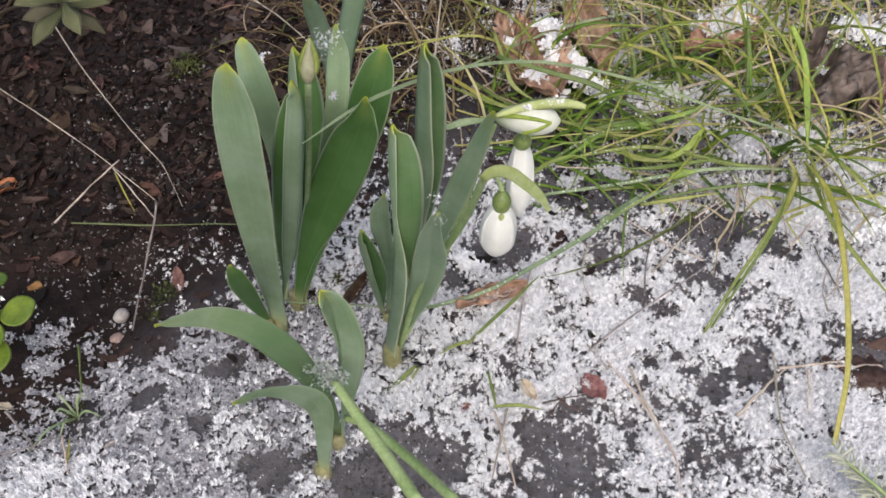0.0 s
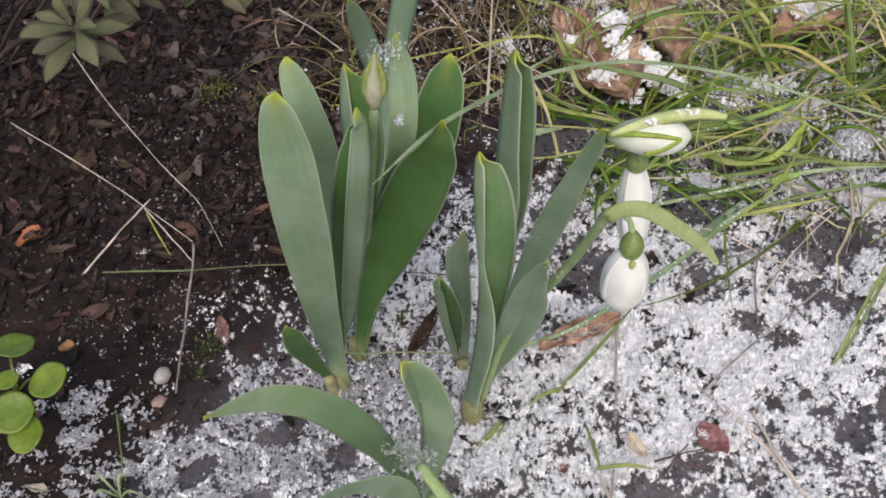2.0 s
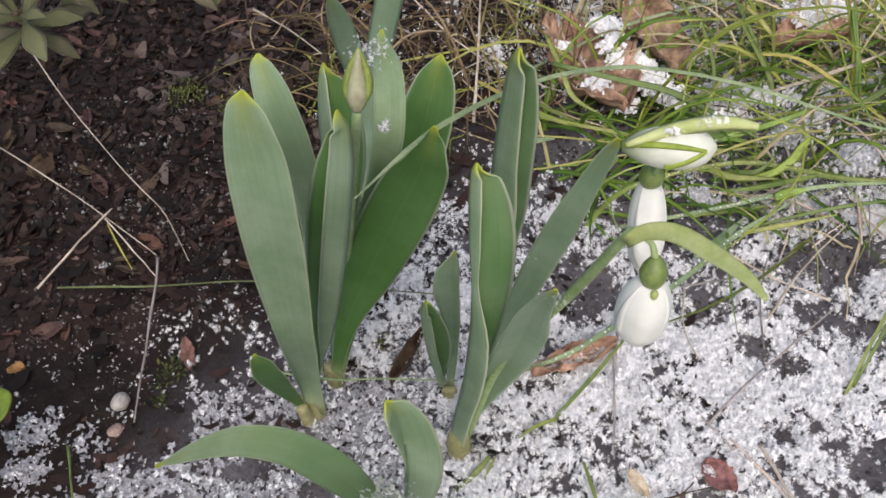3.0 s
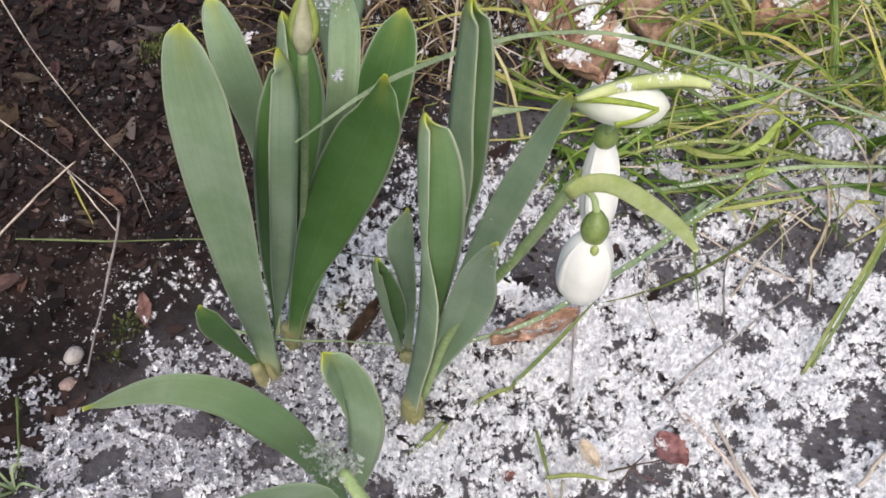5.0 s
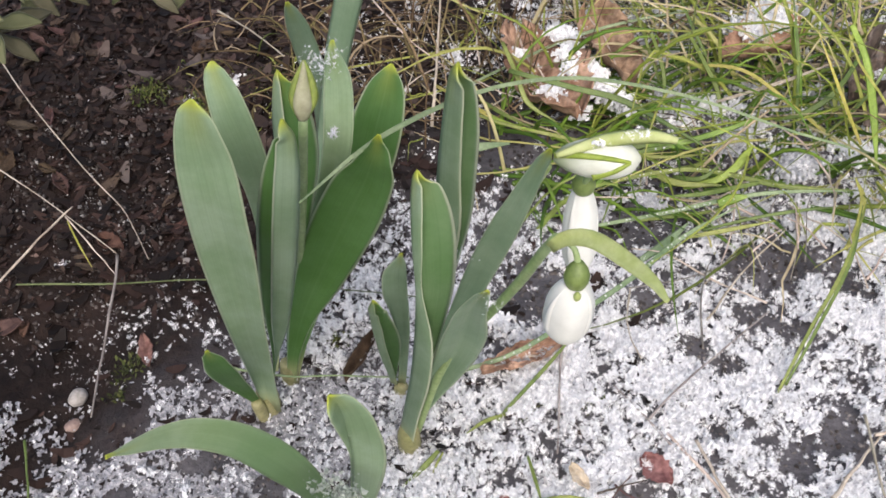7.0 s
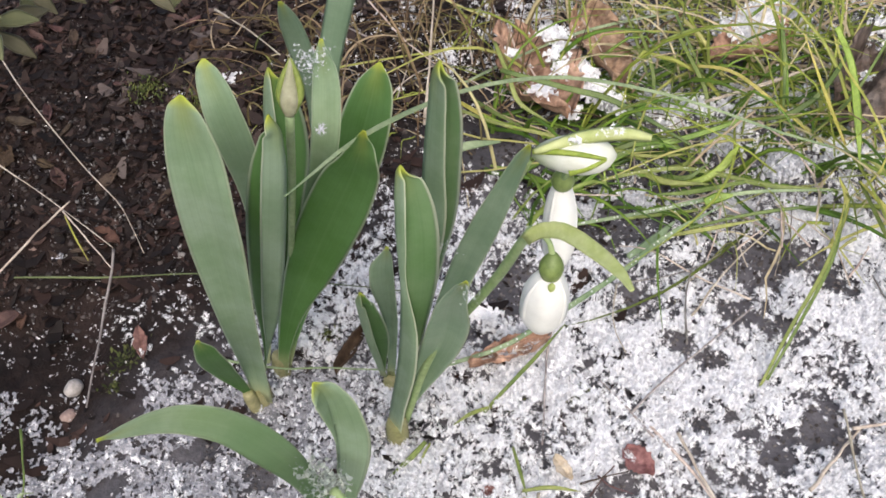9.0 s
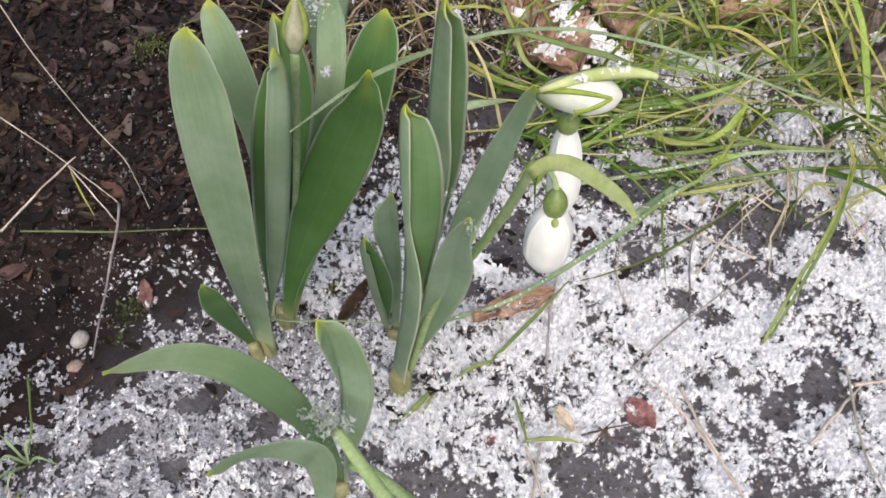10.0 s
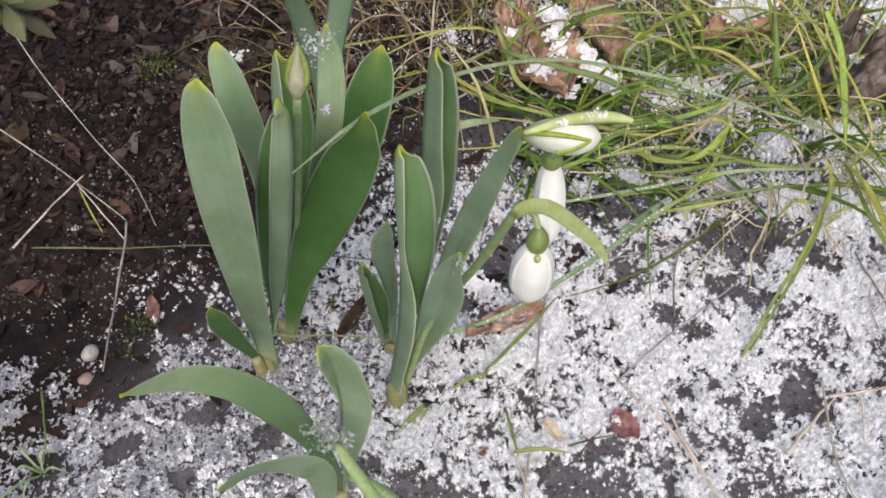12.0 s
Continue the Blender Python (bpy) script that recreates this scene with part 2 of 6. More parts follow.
BLADE_YELLOW = plain("grass_blade_yellowing", (0.31, 0.32, 0.055), (0.52, 0.47, 0.15), 30, 0.45, 0.35, 0.0003, 600, vary=0.15, through_light=0.15)
BLADE_FRESH = plain("grass_blade_fresh", (0.115, 0.205, 0.022), (0.25, 0.36, 0.065), 45, 0.40, 0.4, 0.0002, 900, vary=0.15)
BLADE_BLUE = plain("grass_blade_frosted", (0.16, 0.24, 0.12), (0.30, 0.38, 0.22), 45, 0.42, 0.4, 0.0003, 600, vary=0.15, through_light=0.15)
STRAW = plain("dry_straw", (0.36, 0.30, 0.24), (0.60, 0.53, 0.45), 90, 0.65, 0.25, 0.0004, 800, vary=0.25)
STRAW_GREY = plain("grey_stalk", (0.17, 0.15, 0.14), (0.36, 0.33, 0.31), 90, 0.7, 0.25, 0.0004, 800, vary=0.2)
DEAD = plain("brown_dead_leaf", (0.165, 0.088, 0.055), (0.56, 0.37, 0.255), 95, 0.7, 0.25, 0.0016, 420, vary=0.06, grain=0.6)
DULL = plain("dull_brown_leaf", (0.045, 0.026, 0.018), (0.125, 0.075, 0.052), 90, 0.75, 0.2, 0.0010, 420, vary=0.3)
HUMUS = plain("rotting_leaf", (0.035, 0.020, 0.016), (0.10, 0.062, 0.05), 70, 0.7, 0.3, 0.0008, 500, vary=0.3)
WET_LEAF = plain("wet_dark_leaf", (0.042, 0.029, 0.025), (0.20, 0.145, 0.125), 130, 0.40, 0.5, 0.0010, 500, vary=0.1, grain=0.6)
PINK_LEAF = plain("pinkish_brown_leaf", (0.13, 0.075, 0.066), (0.33, 0.225, 0.20), 110, 0.6, 0.35, 0.0006, 500, vary=0.1)
RED = plain("red_dead_leaf", (0.15, 0.065, 0.058), (0.30, 0.16, 0.145), 150, 0.7, 0.25, 0.0006, 600, vary=0.1)
CREAM = plain("bleached_leaf", (0.45, 0.36, 0.26), (0.66, 0.58, 0.46), 140, 0.6, 0.3, 0.0006, 600)
ORANGE = plain("orange_leaf", (0.22, 0.075, 0.03), (0.38, 0.15, 0.06), 80, 0.55, 0.3, 0.0006, 500)
STONE = plain("pale_pebble", (0.25, 0.23, 0.215), (0.42, 0.39, 0.37), 160, 0.7, 0.3, 0.0005, 900)
STONE_PINK = plain("pinkish_pebble", (0.22, 0.15, 0.13), (0.34, 0.25, 0.22), 160, 0.75, 0.3, 0.0005, 900)
STONE_DARK = plain("dark_stone", (0.040, 0.030, 0.027), (0.125, 0.095, 0.085), 70, 0.8, 0.2, 0.0015, 300)
CLOVER = plain("round_green_leaf", (0.09, 0.155, 0.015), (0.18, 0.26, 0.03), 70, 0.36, 0.5, 0.0003, 500, vary=0.1, through_light=0.15)
FEATHER = plain("feathery_leaf", (0.40, 0.43, 0.33), (0.56, 0.58, 0.48), 90, 0.6, 0.3, 0.0, 600, grain=0.2, through_light=0.15)
SHRUB = leaf_material("grey_green_leaf", (0.078, 0.086, 0.038), (0.150, 0.157, 0.082), rim=(0.34, 0.35, 0.25), rough=0.55, edge=0.75, tip=0.0)
SHRUB_OLD = leaf_material("grey_brown_leaf", (0.065, 0.058, 0.030), (0.135, 0.125, 0.078), rim=(0.25, 0.24, 0.18), rough=0.6, edge=0.75, tip=0.0)
OCHRE = plain("ochre_leaf", (0.17, 0.085, 0.03), (0.33, 0.185, 0.07), 80, 0.6, 0.3, 0.0005, 600)
MOSS_STEM = plain("dull_green_stem", (0.09, 0.115, 0.045), (0.17, 0.20, 0.09), 90, 0.55, 0.3, 0.0002, 900)
MOSS_DARK = island_ramp("dark_moss", [(0.0, (0.03, 0.04, 0.012)), (0.6, (0.06, 0.075, 0.02)), (1.0, (0.11, 0.12, 0.04))], 0.7, 200, 0.1)
MOSS = island_ramp("moss", [(0.0, (0.05, 0.065, 0.02)), (0.6, (0.11, 0.14, 0.03)), (1.0, (0.20, 0.20, 0.07))], 0.7, 200, 0.1)


# ---------------------------------------------------------------- builders
FACE = Vector((0.0, -0.70, 0.71))


def spline(points, n):
    """n + 1 samples of a Catmull-Rom curve through the points, of any number of components."""
    p = np.array(points, float)
    d = np.maximum(np.linalg.norm(np.diff(p[:, :3], axis=0), axis=1), 1e-6) ** 0.5
    t = np.concatenate([[0], np.cumsum(d)])
    m = np.zeros_like(p)
    m[1:-1] = (p[2:] - p[:-2]) / (t[2:] - t[:-2])[:, None]
    m[0], m[-1] = (p[1] - p[0]) / d[0], (p[-1] - p[-2]) / d[-1]
    out = []
    for x in np.linspace(0, t[-1], n + 1):
        i = min(int(np.searchsorted(t, x, side="right")) - 1, len(p) - 2)
        h = t[i + 1] - t[i]
        s = (x - t[i]) / h
        out.append((2 * s**3 - 3 * s**2 + 1) * p[i] + (s**3 - 2 * s**2 + s) * h * m[i] + (3 * s**2 - 2 * s**3) * p[i + 1] + (s**3 - s**2) * h * m[i + 1])
    return np.array(out)


def mesh(name, verts, faces, mats, uv=None, index=None, smooth=True):
    me = bpy.data.meshes.new(name)
    me.from_pydata([tuple(v) for v in verts], [], [tuple(f) for f in faces])
    for m in mats:
        me.materials.append(m)
    if smooth:
        me.polygons.foreach_set("use_smooth", [True] * len(me.polygons))
    if index is not None:
        me.polygons.foreach_set("material_index", index)
    if uv is not None:
        layer = me.uv_layers.new(name="UVMap")
        loops = np.empty(len(me.loops), dtype=np.int32)
        me.loops.foreach_get("vertex_index", loops)
        layer.data.foreach_set("uv", np.asarray(uv, dtype=np.float32)[loops].ravel())
    me.update()
    return me


def put(name, me, parent=None, label="", category="", group="", kind=""):
    ob = new(name, me)
    if parent:
        ob.parent = parent
    return tagged(ob, label, category, group, kind)


def thing(name, label, category, group="", kind="", at=(0, 0, 0)):
    ob = new(name)
    ob.empty_display_size = 0.01
    return tagged(ob, label, category, group, kind)


def ribbon(ctrl, n=26, k=5, cup=0.0, fold=0.0, turn=0.0, thick=0.0011, wave=0.0, seed=0, face=FACE):
    """Closed shell of a blade along control points (x, y, z, width). cup and fold bring the edges forward; turn spins it about its length (degrees at base and tip)."""
    rng = random.Random(seed)
    s = spline(ctrl, n * 6)[[round(6 * n * (1 - (1 - i / n) ** 1.6)) for i in range(n + 1)]]
    t0, t1 = turn if isinstance(turn, tuple) else (turn, turn)
    us = [j / k - 1 for j in range(2 * k + 1)]
    verts, uv, faces, idx = [], [], [], []
    ph = rng.uniform(0, 6.28)
    prev = None
    for i in range(n + 1):
        v = 1 - (1 - i / n) ** 1.6
        T = Vector(s[min(i + 1, n), :3] - s[max(i - 1, 0), :3]).normalized()
        side = T.cross(face)
        if side.length < 0.15 and prev:
            side = prev - T * prev.dot(T)
        side.normalize()
        prev = side.copy()
        side.rotate(Matrix.Rotation(radians(t0 + (t1 - t0) * v), 3, T))
        N = side.cross(T)
        P, w = Vector(s[i, :3]), max(s[i, 3], 0.0004) / 2
        th = thick * (0.35 + 0.65 * min(1, w / 0.005))
        ring = []
        for front in (1, 0):
            for u in (us if front else us[::-1][1:-1]):
                lift = cup * w * u * u + fold * w * abs(u) + wave * w * math.sin(9 * v + ph + 2 * u)
                edge = th * max(0.0, 1 - u**4) ** 0.5 * (0.5 if front else -0.5)
                verts.append(P + side * (w * u) + N * (lift + edge))
                uv.append((u / 2 + 0.5, v))
    m = 4 * k
    for i in range(n):
        for j in range(m):
            a, b = i * m + j, i * m + (j + 1) % m
            faces.append((a, b, b + m, a + m))
            idx.append(0 if j < 2 * k else 1)
    faces.append(tuple(range(m))[::-1])
    faces.append(tuple(range(n * m, n * m + m)))
    idx += [0, 0]
    return verts, faces, uv, idx


def leaf(parent, ctrl, name="leaf", front=LEAF_OUT, back=LEAF_OUT, label="", **kw):
    v, f, uv, idx = ribbon(ctrl, **kw)
    return put(name, mesh(name, v, f, [front, back], uv, idx), parent, label)


def strap(parent, ctrl, angles, front=LEAF_OUT, back=LEAF_OUT, name="leaf", label="", seed=0, thick=0.0011, n=34, k=6, bow=0.10):
    """Strap leaf along its keel. Rows (x, y, z, a, b): keel and the width of each half. angles: the way each half leaves the keel,
    in degrees from the leaf's sideways axis towards its face; bow rounds the halves. The front is the inner face of the fold."""
    rng = random.Random(seed)
    s = spline(ctrl, n * 6)[[round(6 * n * (1 - (1 - i / n) ** 1.7)) for i in range(n + 1)]]
    s[:, 3:] = np.maximum(s[:, 3:], 0.0003)
    us = [j / k - 1 for j in range(2 * k + 1)]
    ta, tb = radians(angles[0]), radians(angles[1])
    ph, verts, uv, faces, idx = rng.uniform(0, 6.28), [], [], [], []
    for i in range(n + 1):
        v = 1 - (1 - i / n) ** 1.7
        T = Vector(s[min(i + 1, n), :3] - s[max(i - 1, 0), :3]).normalized()
        side = T.cross(FACE).normalized()
        N = side.cross(T)
        P, a, b = Vector(s[i, :3]), s[i, 3], s[i, 4]
        th = thick * (0.3 + 0.7 * min(1, (a + b) / 0.010))
        line = []
        for u in us:
            w, t = (a * -u, ta) if u < 0 else (b * u, tb)
            bend = bow * w * abs(u) * (1 if u >= 0 else -1)
            ripple = 0.012 * (a + b) * math.sin(8 * v + ph + 2.5 * u) * abs(u)
            line.append((w * math.cos(t) - bend * math.sin(t), w * math.sin(t) + bend * math.cos(t) + ripple))
        m = len(line) - 1
        normal = []
        for j in range(m + 1):
            dx, dy = line[min(j + 1, m)][0] - line[max(j - 1, 0)][0], line[min(j + 1, m)][1] - line[max(j - 1, 0)][1]
            L = math.hypot(dx, dy) or 1.0
            normal.append((-dy / L, dx / L))
        for shell in (1, -1):
            for j in (range(m + 1) if shell == 1 else range(m - 1, 0, -1)):
                e = 0.5 * th * shell * max(0.0, 1 - us[j] ** 6) ** 0.5
                verts.append(P + side * (line[j][0] + normal[j][0] * e) + N * (line[j][1] + normal[j][1] * e))
                uv.append((us[j] / 2 + 0.5, v))
    m = 4 * k
    for i in range(n):
        for j in range(m):
            a, b = i * m + j, i * m + (j + 1) % m
            faces.append((a, b, b + m, a + m))
            idx.append(0 if j < 2 * k else 1)
    faces += [tuple(range(m))[::-1], tuple(range(n * m, n * m + m))]
    return put(name, mesh(name, verts, faces, [front, back], uv, idx + [0, 0]), parent, label)


def tube_data(points, radii, n=20, sides=10, flat=1.0):
    r = radii if isinstance(radii, (list, tuple)) else [radii] * len(points)
    s = spline([(*p[:3], q) for p, q in zip(points, r)], n)
    verts, faces = [], []
    ref = None
    for i in range(n + 1):
        T = Vector(s[min(i + 1, n), :3] - s[max(i - 1, 0), :3]).normalized()
        if ref is None:
            ref = T.orthogonal().normalized()
        ref = (ref - T * ref.dot(T)).normalized()
        B = T.cross(ref)
        for j in range(sides):
            a = 2 * math.pi * j / sides
            verts.append(Vector(s[i, :3]) + (ref * math.cos(a) + B * math.sin(a) * flat) * max(s[i, 3], 1e-4))
    for i in range(n):
        for j in range(sides):
            a, b = i * sides + j, i * sides + (j + 1) % sides
            faces.append((a, b, b + sides, a + sides))
    faces.append(tuple(range(sides))[::-1])
    faces.append(tuple(range(n * sides, (n + 1) * sides)))
    return verts, faces


def tube(name, points, radii, mat, parent=None, label="", n=20, sides=10, flat=1.0, category="", group=""):
    v, f = tube_data(points, radii, n, sides, flat)
    return put(name, mesh(name, v, f, [mat]), parent, label, category, group)


def lathe(name, base, axis, profile, mat, parent, label="", sides=20, squash=1.0, lump=0.0, seed=1):
    """Body of revolution: profile of (distance along the axis, radius)."""
    rng = random.Random(seed)
    axis = Vector(axis).normalized()
    X = axis.orthogonal().normalized()
    Y = axis.cross(X)
    s = spline([(d, r, 0) for d, r in profile], 16)
    verts, faces = [], []
    for d, r, _ in s:
        for j in range(sides):
            a = 2 * math.pi * j / sides
            q = max(r, 5e-5) * (1 + lump * math.sin(3 * a + 200 * d + seed))
            verts.append(Vector(base) + axis * d + (X * math.cos(a) + Y * math.sin(a) * squash) * q)
    for i in range(len(s) - 1):
        for j in range(sides):
            a, b = i * sides + j, i * sides + (j + 1) % sides
            faces.append((a, b, b + sides, a + sides))
    faces.append(tuple(range(sides))[::-1])
    faces.append(tuple(range((len(s) - 1) * sides, len(s) * sides)))
    return put(name, mesh(name, verts, faces, [mat]), parent, label)


def petal(parent, base, axis, length, radius, turn, mat=PETAL, spread=74, name="outer_petal", tipr=0.12, label="", open_out=0.0):
    """Spoon-shaped petal that wraps part of the flower's axis."""
    axis = Vector(axis).normalized()
    X = (FACE - axis * FACE.dot(axis)).normalized()
    X.rotate(Matrix.Rotation(radians(turn), 3, axis))
    Y = axis.cross(X)
    n, k, verts, faces = 18, 6, [], []
    for shell in (0, 1):
        for i in range(n + 1):
            v = i / n
            r = radius * (0.30 + 0.70 * math.sin(math.pi / 2 * min(v / 0.45, 1)) ** 0.6) if v < 0.6 else radius * (tipr + (1 - tipr) * (1 - ((v - 0.6) / 0.4) ** 2.2))
            r = r + open_out * v * v
            half = radians(spread) * (0.84 + 0.16 * math.sin(math.pi * v / 1.5) if v < 0.75 else 0.36 + 0.64 * max(0.0, 1 - ((v - 0.75) / 0.25) ** 2) ** 0.5)
            for j in range(-k, k + 1):
                a = half * j / k
                q = r - 0.0006 * shell + 0.00008 * math.cos(5 * a)
                verts.append(Vector(base) + axis * (length * v * (1 - 0.05 * abs(j / k) ** 2 * (v > 0.5))) + (X * math.cos(a) + Y * math.sin(a)) * q)
    m, off = 2 * k + 1, (n + 1) * (2 * k + 1)
    for i in range(n):
        for j in range(m - 1):
            a = i * m + j
            faces.append((a, a + 1, a + 1 + m, a + m))
            faces.append((off + a + m, off + a + 1 + m, off + a + 1, off + a))
        faces.append((i * m, i * m + m, off + i * m + m, off + i * m))
        faces.append((i * m + m - 1, off + i * m + m - 1, off + i * m + 2 * m - 1, i * m + 2 * m - 1))
    for j in range(m - 1):
        faces.append((j, off + j, off + j + 1, j + 1))
        a = n * m + j
        faces.append((a, a + 1, off + a + 1, off + a))
    return put(name, mesh(name, verts, faces, [mat]), parent, label)


# smooth value noise on arrays
def hash2(i, j, seed):
    h = (i.astype(np.int64) * 374761393 + j.astype(np.int64) * 668265263 + seed * 974634777) & 0x7fffffff
    h = ((h ^ (h >> 13)) * 1274126177) & 0x7fffffff
    return ((h ^ (h >> 16)) & 0xffff) / 65535.0


def vnoise(x, y, scale, seed):
    x, y = np.asarray(x) * scale, np.asarray(y) * scale
    i, j = np.floor(x), np.floor(y)
    a, b = x - i, y - j
    a, b = a * a * (3 - 2 * a), b * b * (3 - 2 * b)
    return ((hash2(i, j, seed) * (1 - a) + hash2(i + 1, j, seed) * a) * (1 - b) + (hash2(i, j + 1, seed) * (1 - a) + hash2(i + 1, j + 1, seed) * a) * b)


def fbm(x, y, scale, octaves, seed, gain=0.5):
    total, amp, norm = 0.0, 1.0, 0.0
    for o in range(octaves):
        total = total + amp * vnoise(x, y, scale * 2**o, seed + o)
        norm += amp
        amp *= gain
    return total / norm


def step(v):
    v = np.clip(v, 0, 1)
    return v * v * (3 - 2 * v)


def level(x, y):
    """Lie of the bed without its fine relief."""
    x, y = np.asarray(x, float), np.asarray(y, float)
    return 0.014 * step((y - 0.33) / 0.1) + 0.018 * step((x - 0.12) / 0.08) * step((y - 0.28) / 0.1) - 0.014 * step((-x - 0.10) / 0.05) * step((0.33 - y) / 0.06)


# bare patches in the snow: x, y, radius
BARE = [(0.0640, 0.1600, 0.019), (0.0690, 0.1885, 0.0045), (0.0540, 0.1790, 0.008), (0.156, 0.21, 0.01), (-0.0106, 0.164, 0.012), (0.138, 0.266, 0.007), (0.1090, 0.2540, 0.007), (0.1500, 0.2570, 0.006), (0.1320, 0.1990, 0.006), (0.1080, 0.2150, 0.005), (-0.055, 0.165, 0.01), (0.043, 0.283, 0.016), (0.098, 0.27, 0.01),
        (0.184, 0.277, 0.01), (0.151, 0.296, 0.016), (-0.1195, 0.23, 0.012), (0.211, 0.22, 0.014), (0.122, 0.242, 0.005), (0.17, 0.292, 0.012), (0.075, 0.190, 0.004), (0.0508, 0.1817, 0.005), (0.1, 0.325, 0.022), (0.045, 0.385, 0.022), (0.085, 0.372, 0.018), (-0.02, 0.158, 0.009), (-0.036, 0.168, 0.005), (-0.002, 0.178, 0.009), (0.012, 0.163, 0.010), (-0.017, 0.187, 0.006), (0.1228, 0.1673, 0.009), (-0.0795, 0.2119, 0.005), (-0.0566, 0.2021, 0.006), (-0.1009, 0.2553, 0.006), (-0.1125, 0.1984, 0.006), (-0.0872, 0.2098, 0.004), (-0.0860, 0.1850, 0.005)]


# small frosted spots on the dark side: x, y, radius
CRUSTED = [(-0.1708, 0.2403, 0.010), (-0.1690, 0.2235, 0.009), (-0.1615, 0.2049, 0.008), (-0.1598, 0.1657, 0.014), (-0.1411, 0.1657, 0.016), (-0.124, 0.1631, 0.014)]


def snow_amount(x, y):
    """How much snow lies at a place: above 0 it is covered."""
    x, y = np.asarray(x, float), np.asarray(y, float)
    s = 0.42 - 0.80 * step((y - 0.262 - 0.045 * step((x + 0.09) / 0.06)) / 0.06) - 0.55 * step((-0.095 - x) / 0.06) * step((y - 0.18) / 0.05) * (0.65 + 0.35 * step((y - 0.26) / 0.04))
    s = s + 0.22 * step((x - 0.10) / 0.04) * step((0.21 - y) / 0.04)
    s = s + 0.36 * step((x - 0.02) / 0.05) * step((y - 0.33) / 0.05) + 0.16 * step((x - 0.03) / 0.05)
    s = s - 0.25 * step((-0.125 - x) / 0.04) * step((y - 0.172) / 0.03)
    s = s - 0.34 * step((-0.01 - x) / 0.10) - 0.25 * step((-0.11 - x) / 0.05) * step((y - 0.172) / 0.03)
    ragged = 1.5 * (fbm(x, y, 170, 3, 91, 0.6) - 0.5)
    for bx, by, r in BARE:
        d = np.hypot(x - bx, (y - by) * 1.15) / r + ragged
        s = s - 1.35 * step(1.55 - d)
    for bx, by, r in CRUSTED:
        s = s + 0.75 * step(1.5 - np.hypot(x - bx, y - by) / r)
    s = s - 1.5 * step((np.abs(x - 0.05) - 0.27) / 0.05) - 1.5 * step((0.135 - y) / 0.03)
    s = s - 0.34 * step((y - 0.295) / 0.02) * step((0.40 - y) / 0.02) * step((x - 0.03) / 0.03) * step((0.165 - x) / 0.03)
    thin = step((0.0 - x) / 0.06)
    s = s - 0.20 * step((-0.04 - x) / 0.03) * step((y - 0.22) / 0.03)
    s = s + 0.03 * thin * step((x + 0.13) / 0.05) * step((0.25 - y) / 0.05)
    s = s - 0.28 * step((-0.066 - x) / 0.02) * step((y - 0.245) / 0.02)
    s = s + 0.10 * step((x - 0.02) / 0.05) + (1.4 + 0.3 * thin) * (fbm(x, y, 820, 2, 33, 0.7) - 0.5)
    s = s + (1.5 - 0.6 * thin) * (fbm(x, y, 42, 3, 11) - 0.5) + 1.25 * (fbm(x, y, 130, 2, 17) - 0.5) + (1.0 + 0.8 * thin) * (fbm(x, y, 390, 2, 21, 0.7) - 0.5)
    return s


def relief(x, y):
    return level(x, y) + 0.007 * (fbm(x, y, 14, 3, 3) - 0.5) + 0.0035 * (fbm(x, y, 120, 3, 5, 0.6) - 0.5)


def on_ground(x, y):
    return float(relief(np.array([x]), np.array([y]))[0])


# ---------------------------------------------------------------- ground
far = [0.08, 0.2, 0.45, 1.0, 2.2, 5.0, 12.0, 40.0]
gx = np.concatenate([[-0.36 - d for d in far[::-1]], np.arange(-0.36, 0.4201, 0.002), [0.42 + d for d in far]])
gy = np.concatenate([[0.06 - d for d in far[::-1]], np.arange(0.06, 0.6201, 0.002), [0.62 + d for d in far]])
XX, YY = np.meshgrid(gx, gy)
ZZ = relief(XX, YY)
nx, ny = len(gx), len(gy)
ii = (np.arange(ny - 1)[:, None] * nx + np.arange(nx - 1)[None, :]).ravel()


def fast_mesh(name, verts, quads, mats, smooth=True):
    """Mesh from arrays of places and of quads; places that no quad uses are left out."""
    me = bpy.data.meshes.new(name)
    verts, quads = np.asarray(verts, np.float32), np.asarray(quads, np.int32)
    used, flat = np.unique(quads.ravel(), return_inverse=True)
    verts, quads = verts[used], flat.reshape(quads.shape).astype(np.int32)
    me.vertices.add(len(verts))
    me.vertices.foreach_set("co", verts.ravel())
    me.loops.add(quads.size)
    me.loops.foreach_set("vertex_index", quads.ravel())
    me.polygons.add(len(quads))
    me.polygons.foreach_set("loop_start", np.arange(0, quads.size, quads.shape[1], dtype=np.int32))
    me.polygons.foreach_set("use_smooth", np.full(len(quads), smooth))
    for m in mats:
        me.materials.append(m)
    me.update(calc_edges=True)
    me.validate()
    return me


put("ground", fast_mesh("ground", np.stack([XX, YY, ZZ], -1).reshape(-1, 3), np.stack([ii, ii + 1, ii + 1 + nx, ii + nx], -1), [SOIL]), None, "dark damp garden soil with crumbs and patches of snow", "ground", "", "structure")

